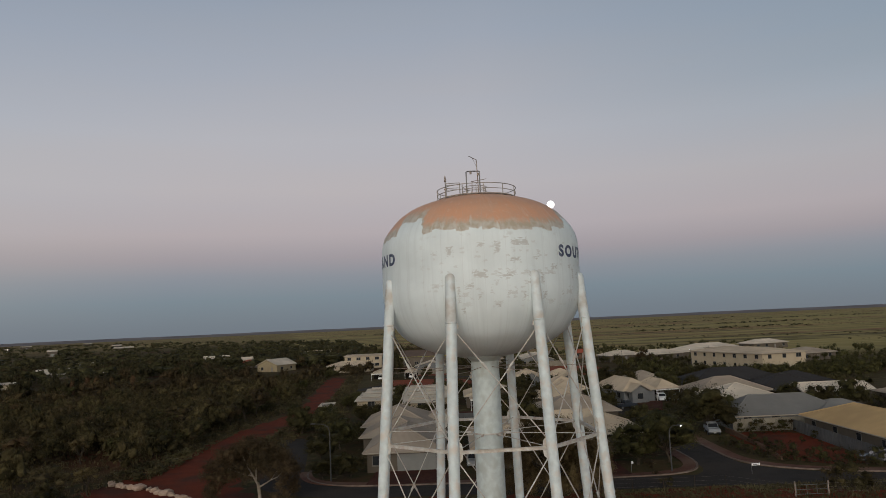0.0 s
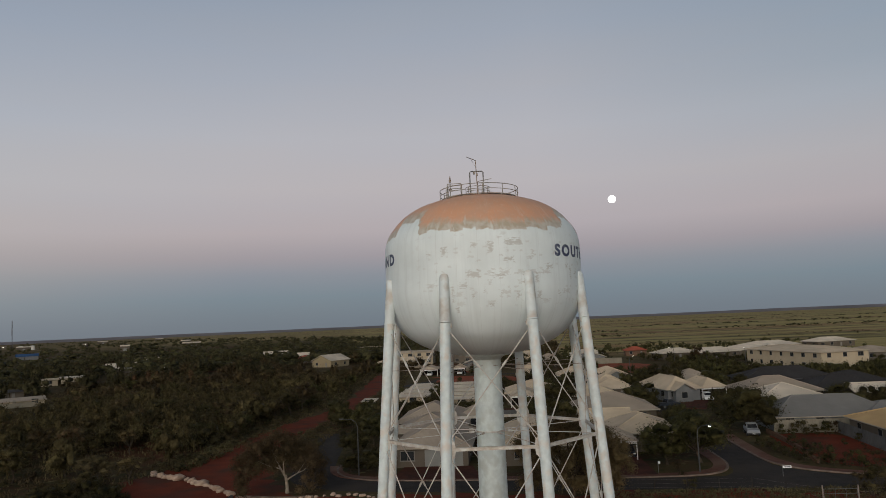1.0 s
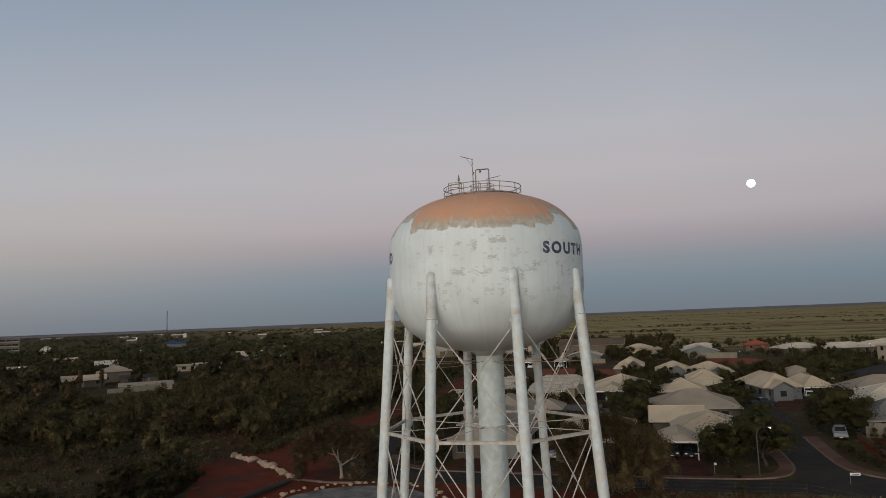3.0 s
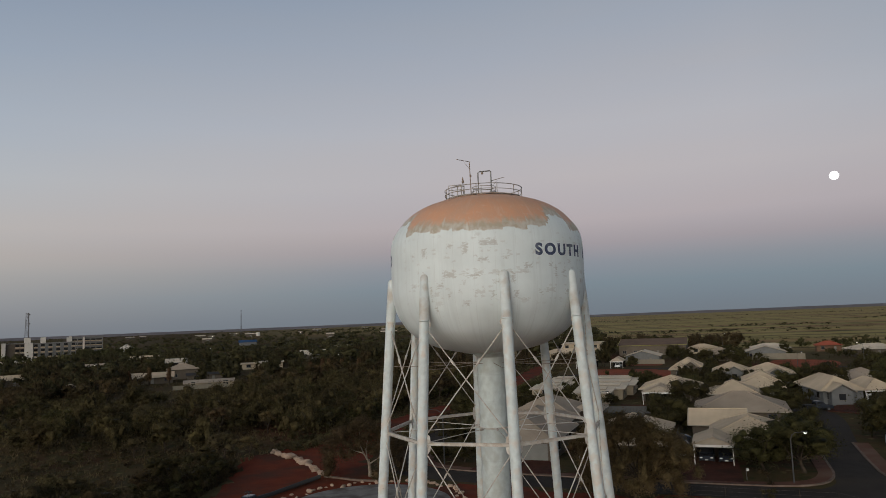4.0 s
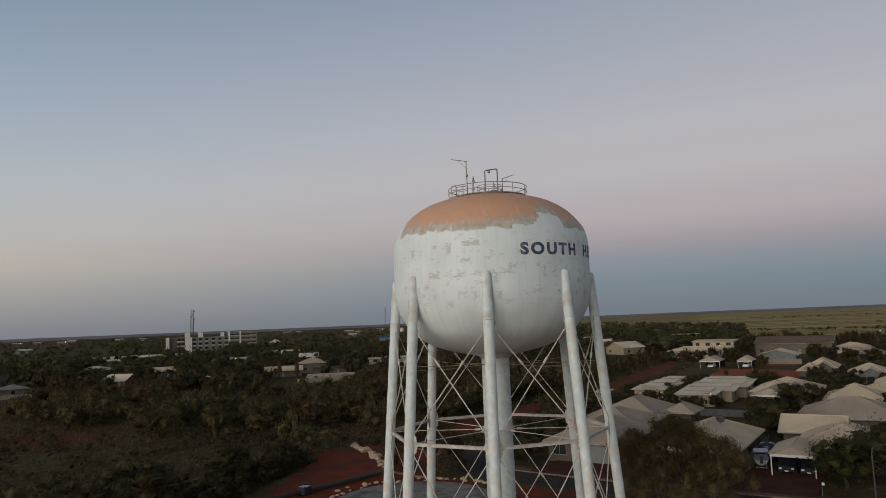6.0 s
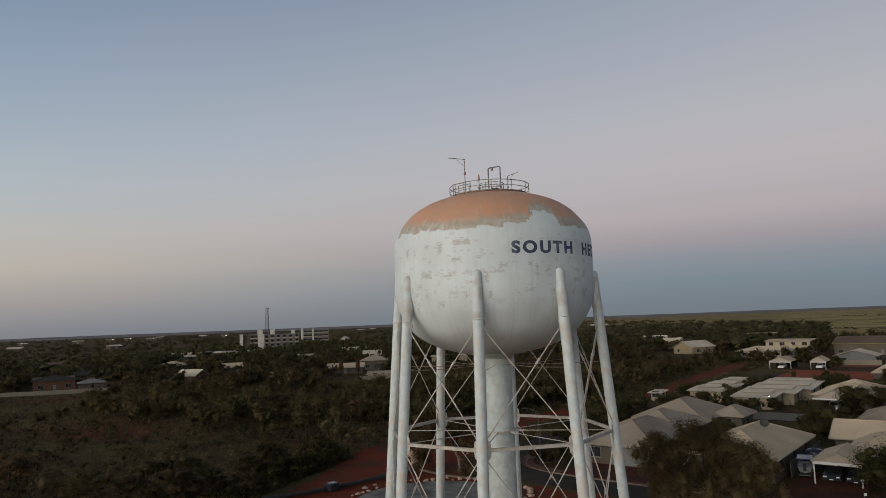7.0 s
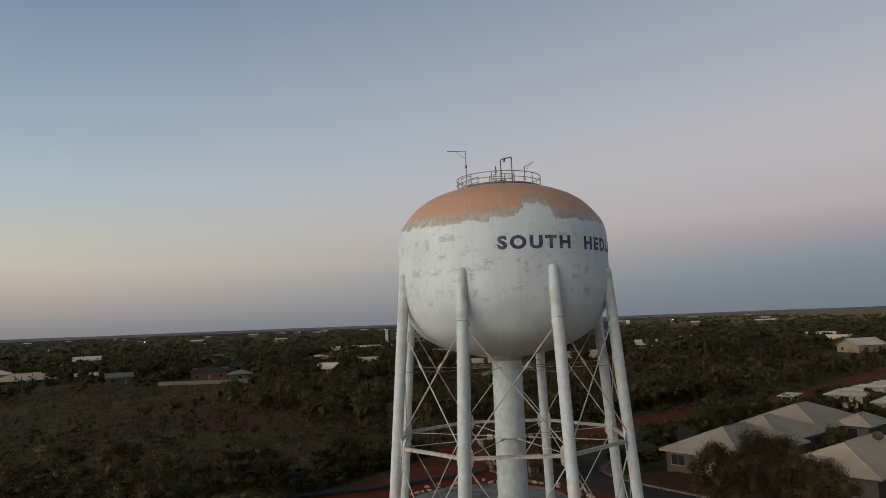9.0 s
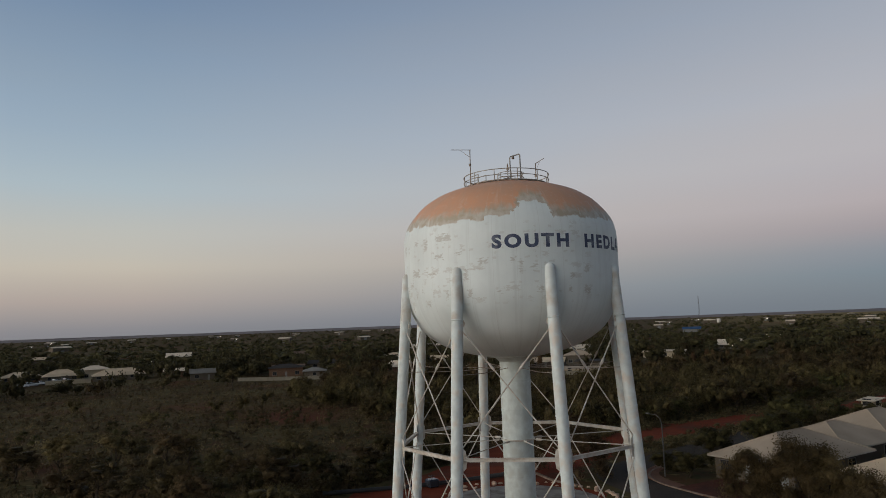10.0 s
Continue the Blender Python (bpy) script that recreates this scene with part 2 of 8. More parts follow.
SHADE = mat("carport_shade", (0.025, 0.021, 0.018), (0.018, 0.015, 0.013), scale=1, rough=0.9)
FENCE = mat("cream_steel_fence", (0.215, 0.19, 0.14), (0.185, 0.163, 0.12), scale=0.6, rough=0.7, vary=0.06)
FENCE_GREY = mat("grey_steel_fence", (0.095, 0.095, 0.092), (0.08, 0.08, 0.077), scale=0.6, rough=0.7, vary=0.06)
GALV = mat("galvanised_steel", (0.21, 0.21, 0.203), (0.154, 0.147, 0.14), scale=4, rough=0.5, metal=0.6)
RUSTY = mat("weathered_steel", (0.34, 0.30, 0.26), (0.22, 0.15, 0.11), scale=6, rough=0.75, metal=0.2)
BLACK = mat("black_rubber", (0.02, 0.02, 0.021), (0.03, 0.03, 0.03), scale=5, rough=0.7)
LAMP = glow("lamp_glow", (1.0, 0.95, 0.82), 6.0)
MOON = glow("moon_face", (1.0, 0.98, 0.94), 1.6)
SIGN_WHITE = mat("white_sign_face", (0.85, 0.85, 0.83), (0.8, 0.8, 0.78), scale=3, rough=0.5)
NAVY = mat("navy_letter_paint", (0.055, 0.075, 0.14), (0.04, 0.055, 0.105), scale=4, rough=0.7, c3=(0.16, 0.18, 0.23), s3=2.0)


# ---- mesh helpers ----
def finish(name, bm, material, parent=None, label="", smooth=False):
    me = bpy.data.meshes.new(name)
    bm.to_mesh(me)
    bm.free()
    me.materials.append(material)
    if smooth:
        me.shade_smooth()
    ob = new(name, me)
    if parent:
        ob.parent = parent
    if label:
        tagged(ob, label)
    return ob


def part(name, bm, material, parent, label="", smooth=False):
    return finish(name, bm, material, parent, label, smooth)


def from_arrays(name, verts, faces, material, parent=None, normals=None):
    me = bpy.data.meshes.new(name)
    me.from_pydata(verts, [], faces)
    me.materials.append(material)
    if normals is not None:
        me.shade_smooth()
        me.normals_split_custom_set_from_vertices(normals)
    ob = new(name, me)
    if parent:
        ob.parent = parent
    return ob


def thing(name, x, y, z=0.0, rz=0.0, label="", category="", group="", kind=""):
    ob = new(name)
    ob.matrix_basis = pose(x, y, z, 0, 0, rz)
    ob.empty_display_size = 0.2
    return tagged(ob, label, category, group, kind)


def add_box(bm, lo, hi, bevel=0.0, m=None):
    c = [(a + b) / 2 for a, b in zip(lo, hi)]
    s = [abs(b - a) for a, b in zip(lo, hi)]
    r = bmesh.ops.create_cube(bm, size=1, matrix=(m or Matrix()) @ Matrix.Translation(c) @ Matrix.Diagonal((*s, 1)))
    if bevel:
        es = list({e for v in r["verts"] for e in v.link_edges})
        bmesh.ops.bevel(bm, geom=es, offset=bevel, segments=1, affect="EDGES")
    return bm


def box(lo, hi, bevel=0.0):
    return add_box(bmesh.new(), lo, hi, bevel)


def add_tube(bm, pts, radii, n=8, cap=True):
    """A tapered tube through the points."""
    pts = [Vector(p) for p in pts]
    if isinstance(radii, (int, float)):
        radii = [radii] * len(pts)
    rings = []
    ref = Vector((0.31, 0.17, 0.93))
    for i, p in enumerate(pts):
        d = (pts[min(i + 1, len(pts) - 1)] - pts[max(i - 1, 0)]).normalized()
        if abs(d.dot(ref)) > 0.95:
            ref = Vector((0.93, 0.2, 0.1))
        u = d.cross(ref).normalized()
        v = d.cross(u)
        rings.append([bm.verts.new(p + radii[i] * (math.cos(a) * u + math.sin(a) * v)) for a in [2 * math.pi * k / n for k in range(n)]])
    for a, b in zip(rings, rings[1:]):
        for k in range(n):
            bm.faces.new((a[k], a[(k + 1) % n], b[(k + 1) % n], b[k]))
    if cap:
        bm.faces.new(rings[0])
        bm.faces.new(rings[-1][::-1])
    return bm


def tube(pts, radii, n=8):
    return add_tube(bmesh.new(), pts, radii, n)


def lathe(profile, n):
    bm = bmesh.new()
    rings = []
    for r, z in profile:
        if r < 1e-4:
            rings.append([bm.verts.new((0, 0, z))])
        else:
            rings.append([bm.verts.new((r * math.cos(2 * math.pi * k / n), r * math.sin(2 * math.pi * k / n), z)) for k in range(n)])
    for a, b in zip(rings, rings[1:]):
        for k in range(n):
            j = (k + 1) % n
            if len(a) == 1:
                bm.faces.new((a[0], b[k], b[j]))
            elif len(b) == 1:
                bm.faces.new((a[k], b[0], a[j]))
            else:
                bm.faces.new((a[k], b[k], b[j], a[j]))
    bmesh.ops.recalc_face_normals(bm, faces=bm.faces)
    return bm


# ---- ground ----
def ground_material():
    """Red Pilbara soil under scrub and dry grass; grass and flood-plain green take over far out to the north-east."""
    m = bpy.data.materials.new("scrub_ground")
    m.use_nodes = True
    t = m.node_tree
    b = t.nodes["Principled BSDF"]
    b.inputs["Roughness"].default_value = 0.95
    b.inputs["Specular IOR Level"].default_value = 0.05
    co = t.nodes.new("ShaderNodeTexCoord")

    def fac(s, lo, hi, stretch=(1, 1, 1), detail=8):
        mp = t.nodes.new("ShaderNodeMapping")
        mp.inputs["Scale"].default_value = stretch
        t.links.new(co.outputs["Object"], mp.inputs[0])
        n = t.nodes.new("ShaderNodeTexNoise")
        n.inputs["Scale"].default_value, n.inputs["Detail"].default_value = s, detail
        t.links.new(mp.outputs[0], n.inputs["Vector"])
        r = t.nodes.new("ShaderNodeMapRange")
        r.inputs[1].default_value, r.inputs[2].default_value = lo, hi
        t.links.new(n.outputs[0], r.inputs[0])
        return r.outputs[0]

    def blend(f, a, c):
        n = t.nodes.new("ShaderNodeMix")
        n.data_type = "RGBA"
        t.links.new(f, n.inputs[0])
        for s, v in ((6, a), (7, c)):
            if isinstance(v, tuple):
                n.inputs[s].default_value = (*v, 1)
            else:
                t.links.new(v, n.inputs[s])
        return n.outputs[2]
    scrub = blend(fac(0.35, 0.4, 0.62), (0.08, 0.044, 0.024), (0.06, 0.05, 0.024))
    scrub = blend(fac(0.05, 0.42, 0.62), scrub, (0.092, 0.074, 0.034))
    # tussocks of green and bleached grass, a metre or two across
    scrub = blend(fac(0.55, 0.52, 0.66, (1, 1, 1), 5), scrub, (0.05, 0.05, 0.02))
    scrub = blend(fac(0.42, 0.6, 0.7, (1.3, 1, 1), 6), scrub, (0.165, 0.132, 0.062))
    scrub = blend(fac(0.022, 0.56, 0.68), scrub, (0.105, 0.038, 0.021))
    plain = blend(fac(0.012, 0.38, 0.62, (0.35, 1.6, 1)), (0.375, 0.30, 0.115), (0.22, 0.183, 0.073))
    plain = blend(fac(0.006, 0.5, 0.62, (0.3, 1.8, 1)), plain, (0.26, 0.14, 0.078))
    plain = blend(fac(0.02, 0.53, 0.6, (0.12, 1.5, 1)), plain, (0.10, 0.083, 0.04))
    plain = blend(fac(0.09, 0.45, 0.7, (0.3, 1.2, 1)), plain, (0.395, 0.32, 0.14))
    sp = t.nodes.new("ShaderNodeSeparateXYZ")
    t.links.new(co.outputs["Object"], sp.inputs[0])
    # the open plain begins about 330 m out, east of the scrub
    d = math_node(t, "MULTIPLY_ADD", sp.outputs["X"], 0.55, sp.outputs["Y"])
    f = t.nodes.new("ShaderNodeMapRange")
    f.interpolation_type = "SMOOTHSTEP"
    f.inputs[1].default_value, f.inputs[2].default_value = 320, 420
    t.links.new(d, f.inputs[0])
    # and keeps east of the woodland
    e = math_node(t, "MULTIPLY_ADD", sp.outputs["Y"], 0.24, sp.outputs["X"])
    g = t.nodes.new("ShaderNodeMapRange")
    g.interpolation_type = "SMOOTHSTEP"
    g.inputs[1].default_value, g.inputs[2].default_value = -50, 60
    t.links.new(e, g.inputs[0])
    # thin yellow flats lie far beyond the trees as well
    ln = t.nodes.new("ShaderNodeVectorMath")
    ln.operation = "LENGTH"
    t.links.new(co.outputs["Object"], ln.inputs[0])
    h = t.nodes.new("ShaderNodeMapRange")
    h.inputs[1].default_value, h.inputs[2].default_value, h.inputs[4].default_value = 900, 1500, 0.75
    t.links.new(ln.outputs["Value"], h.inputs[0])
    # but not to the west, where woods reach the horizon
    k = t.nodes.new("ShaderNodeMapRange")
    k.inputs[1].default_value, k.inputs[2].default_value = -0.66, -0.42
    t.links.new(math_node(t, "DIVIDE", sp.outputs["X"], ln.outputs["Value"]), k.inputs[0])
    far = math_node(t, "MAXIMUM", math_node(t, "MULTIPLY", f.outputs[0], g.outputs[0]), math_node(t, "MULTIPLY", h.outputs[0], k.outputs[0]))
    t.links.new(blend(far, scrub, plain), b.inputs["Base Color"])
    n = t.nodes.new("ShaderNodeTexNoise")
    n.inputs["Scale"].default_value, n.inputs["Detail"].default_value = 2.5, 6
    t.links.new(co.outputs["Object"], n.inputs["Vector"])
    bp = t.nodes.new("ShaderNodeBump")
    bp.inputs["Strength"].default_value, bp.inputs["Distance"].default_value = 0.6, 0.25
    t.links.new(n.outputs[0], bp.inputs["Height"])
    t.links.new(bp.outputs[0], b.inputs["Normal"])
    return m


bm = bmesh.new()
rings = []
radii = [0, 30, 60, 100, 150, 220, 320, 480, 700, 1100, 1800, 2800, 4000, 4850]
rings = [[bm.verts.new((0, 80, 0))]]
for r in radii[1:]:
    rings.append([bm.verts.new((r * math.cos(2 * math.pi * k / 96), 80 + r * math.sin(2 * math.pi * k / 96), 0)) for k in range(96)])
for a, c in zip(rings, rings[1:]):
    for k in range(96):
        j = (k + 1) % 96
        bm.faces.new((a[0], c[k], c[j]) if len(a) == 1 else (a[k], c[k], c[j], a[j]))
ground = tagged(finish("ground", bm, ground_material()), "flat red earth with scrub and dry grass to the horizon", "ground", kind="structure")

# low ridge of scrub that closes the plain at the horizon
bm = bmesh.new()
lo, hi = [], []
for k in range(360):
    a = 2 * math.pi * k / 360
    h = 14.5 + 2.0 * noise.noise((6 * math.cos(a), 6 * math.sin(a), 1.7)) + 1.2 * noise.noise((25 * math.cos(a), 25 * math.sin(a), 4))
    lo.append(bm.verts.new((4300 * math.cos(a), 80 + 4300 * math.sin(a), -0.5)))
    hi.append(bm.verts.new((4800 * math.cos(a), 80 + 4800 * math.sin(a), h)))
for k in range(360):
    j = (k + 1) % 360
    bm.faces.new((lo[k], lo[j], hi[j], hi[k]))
# distance haze is mixed into the ridge colour: paler and greyer than scrub
RIDGE = mat("hazed_far_scrub", (0.23, 0.205, 0.205), (0.16, 0.145, 0.15), scale=0.004, rough=1.0)
tagged(finish("backdrop", bm, RIDGE), "low hazy line of distant scrub along the horizon", "backdrop", kind="structure")


def patch(name, pts, z, material, label, category, n_round=2, wobble=0.0, thick=0.0):
    """A flat piece of ground with a softened, slightly uneven outline."""
    pts = [Vector((x, y, 0)) for x, y in pts]
    for _ in range(n_round):
        pts = [q for a, c in zip(pts, pts[1:] + pts[:1]) for q in (a.lerp(c, 0.25), a.lerp(c, 0.75))]
    if wobble:
        pts = [q for a, c in zip(pts, pts[1:] + pts[:1]) for q in (a, a.lerp(c, 0.33), a.lerp(c, 0.66))]
        pts = [p + wobble * Vector((noise.noise(p * 0.35), noise.noise(p * 0.35 + Vector((9, 3, 5))), 0)) for p in pts]
    bm = bmesh.new()
    f = bm.faces.new([bm.verts.new((p.x, p.y, z)) for p in pts])
    if f.normal.z < 0:
        f.normal_flip()
    if thick:
        r = bmesh.ops.extrude_face_region(bm, geom=[f])
        bmesh.ops.translate(bm, verts=[v for v in r["geom"] if isinstance(v, bmesh.types.BMVert)], vec=(0, 0, -thick))
        bmesh.ops.recalc_face_normals(bm, faces=bm.faces)
    bmesh.ops.triangulate(bm, faces=bm.faces)
    return tagged(finish(name, bm, material), label, category, kind="structure")


def strip(name, pts, width, z, material, label, category, thick=0.0):
    """A band of that width along a line of points: a road, a path or a kerb."""
    pts = [Vector((x, y, 0)) for x, y in pts]
    for _ in range(3):
        pts = [pts[0]] + [q for a, c in zip(pts, pts[1:]) for q in (a.lerp(c, 0.25), a.lerp(c, 0.75))] + [pts[-1]]
    bm = bmesh.new()
    rows = []
    for i, p in enumerate(pts):
        d = (pts[min(i + 1, len(pts) - 1)] - pts[max(i - 1, 0)]).normalized()
        s = Vector((-d.y, d.x, 0)) * width / 2
        top = [bm.verts.new(p + s + Vector((0, 0, z))), bm.verts.new(p - s + Vector((0, 0, z)))]
        if thick:
            top = [bm.verts.new(p + s + Vector((0, 0, z - thick)))] + top + [bm.verts.new(p - s + Vector((0, 0, z - thick)))]
        rows.append(top)
    for a, c in zip(rows, rows[1:]):
        for k in range(len(a) - 1):
            bm.faces.new((a[k], a[k + 1], c[k + 1], c[k]))
    bmesh.ops.recalc_face_normals(bm, faces=bm.faces)
    return tagged(finish(name, bm, material), label, category, kind="structure")


# roads: a cross street, a side street north, a lane that bends away to the north-west
strip("road", [(-21.0, 94), (-19.6, 87.5), (-13, 84.2), (0, 83.2), (20, 82.6), (34, 82.4), (48, 79.5), (75, 74), (120, 66)], 5.6, 0.02, ASPHALT, "dark asphalt street with pale kerbs", "road")
strip("road", [(34, 82), (33.6, 92), (33.7, 104), (34.5, 118), (36, 135), (35, 146), (27, 152), (12, 143), (-2, 141)], 5.2, 0.026, ASPHALT, "dark asphalt side street between houses", "road")
strip("road", [(-20.6, 92), (-21.6, 98), (-24, 112), (-26, 125)], 5.0, 0.023, ASPHALT, "narrow asphalt lane curving past scrub", "road")
strip("road", [(-28, 212), (-20, 228), (-10, 247), (20, 251), (60, 246)], 5.0, 0.029, ASPHALT, "asphalt street before a red earth lot", "road")
patch("road_junction", [(28.6, 84.6), (30.9, 87.4), (31.3, 91.5), (36.1, 91.5), (37.6, 88.2), (42, 84.6), (48, 82.2), (46, 79.5), (29, 81.5)], 0.0235, ASPHALT, "dark asphalt where two streets meet", "road", n_round=1)
strip("road", [(36, 84.2), (48, 81.2), (75, 75.6), (120, 67.6)], 3.0, 0.0165, ASPHALT, "asphalt shoulder along the street", "road")
strip("pavement", [(-5, 86.8), (12, 86.3), (24, 86.2), (28.6, 87.6), (30.6, 91.5), (30.6, 98), (30.6, 106)], 1.5, 0.12, PAVING, "red concrete footpath round the corner", "pavement", 0.12)
strip("pavement", [(37.2, 113), (36.9, 100), (37.1, 92), (40.2, 87.3), (48, 83.6), (75, 78)], 1.7, 0.12, PAVING, "pinkish concrete footpath beside the side street", "pavement", 0.12)
strip("pavement", [(-18.6, 96), (-17.2, 91), (-13.5, 88), (-5, 86.8)], 1.6, 0.12, PAVING, "pinkish concrete footpath round the lane corner", "pavement", 0.12)
for pts in ([(-18, 99), (-17.9, 92), (-14, 87.2), (-5, 86), (12, 85.45), (24, 85.35), (29.4, 86.6), (31.4, 91.2), (31.4, 98), (31.4, 108)],
            [(36.2, 113), (36.0, 100), (36.2, 91.5), (39.5, 86.6), (48, 82.7), (75, 77)]):
    strip("kerb", pts, 0.25, 0.16, KERB, "pale concrete kerb along the street", "kerb", 0.16)

# bare red earth
E1 = "bare red earth between scrub and street"
patch("ground_red_track", [(-29, 53), (-31, 62), (-34, 70), (-40, 80), (-44.5, 89), (-43, 95), (-40, 104), (-41, 120), (-40, 138), (-35.5, 160), (-36.5, 185), (-41, 222), (-46, 272), (-39, 270), (-35, 222), (-31.5, 185), (-30.5, 160), (-31.5, 138), (-33, 118), (-31, 106), (-29, 98),
                           (-24.5, 88), (-21, 80), (-14, 79), (-6, 78), (-8, 62), (-20, 54)], 0.008, RED_EARTH, E1, "earth", wobble=2.5)
patch("ground_red_yard", [(-12, 80), (8, 79), (30, 79), (46, 76), (44, 60), (25, 40), (0, 38), (-14, 50), (-16, 66)], 0.014, RED_EARTH, "bare red earth below the water tower", "earth", wobble=2.5)
patch("ground_red_lot", [(43.8, 113), (53.3, 112), (53, 87), (46, 87.2), (41.8, 92), (41.6, 104)], 0.03, RED_EARTH, "vacant red earth lot beside a fence", "earth", wobble=1)
patch("ground_red_lot", [(-26, 247), (5, 245), (8, 214), (-14, 217), (-20, 222), (-18, 240)], 0.034, RED_LOT, "cleared red earth lot between houses", "earth", wobble=1.5)
patch("ground_red_lot", [(34, 284), (58, 278), (51, 238), (40, 231), (36, 250)], 0.03, RED_LOT, "cleared red earth lot behind a white wall", "earth", wobble=1.5)
patch("ground_red_lot", [(-14, 262), (-14, 273), (0, 273), (0, 258)], 0.03, RED_LOT, "bare red earth forecourt before a house", "earth", wobble=0.6)
DRIVE = mat("red_brick_paving", (0.10, 0.04, 0.027), (0.08, 0.032, 0.022), scale=1.2, rough=0.9, bump=0.3, c3=(0.06, 0.03, 0.022), s3=0.3)
for pts in ([(15, 100), (21.5, 100), (22, 86.5), (14, 86.5)], [(-9, 94), (0, 94), (1.5, 86.5), (-9.5, 86.5)], [(0.5, 152), (10, 152), (10, 143), (0.5, 143)],
            [(40.5, 156), (46, 156), (42, 142), (37, 145)]):
    patch("driveway", pts, 0.14, DRIVE, "dark red brick driveway", "driveway", n_round=0, thick=0.14)

# a round concrete pad with a rim of rubble, west of the tower
PAD = (-14.5, 69.5)
bm = lathe([(8.6, -0.05), (8.6, 0.10), (8.4, 0.12), (0, 0.12)], 56)
pad = finish("concrete_pad", bm, CONCRETE)
pad.location = (*PAD, 0)
tagged(pad, "round stained grey concrete pad on red earth", "concrete pad", kind="structure")


# ---- the water tower ----
AX, AY = 4.03, 55.48
PROFILE = [(0, 28.45), (1.5, 28.39), (3.0, 28.15), (4.8, 27.58), (6.0, 26.87), (6.75, 26.1), (7.25, 25.4), (7.48, 24.7), (7.55, 24.0), (7.55, 22.5),
           (7.55, 20.9), (7.35, 19.8), (7.0, 18.95), (6.3, 17.95), (5.3, 17.2), (4.1, 16.65), (2.8, 16.3), (1.05, 16.05)]


def smooth_profile(p, n):
    """Catmull-Rom through the profile's points."""
    q = [Vector(a) for a in p]
    res = []
    for i in range(len(q) - 1):
        a, b, c, d = q[max(i - 1, 0)], q[i], q[i + 1], q[min(i + 2, len(q) - 1)]
        for k in range(n):
            t = k / n
            v = 0.5 * (2 * b + (c - a) * t + (2 * a - 5 * b + 4 * c - d) * t * t + (3 * b - a - 3 * c + d) * t ** 3)
            res.append((max(v.x, 0), v.y))
    return res + [tuple(q[-1])]


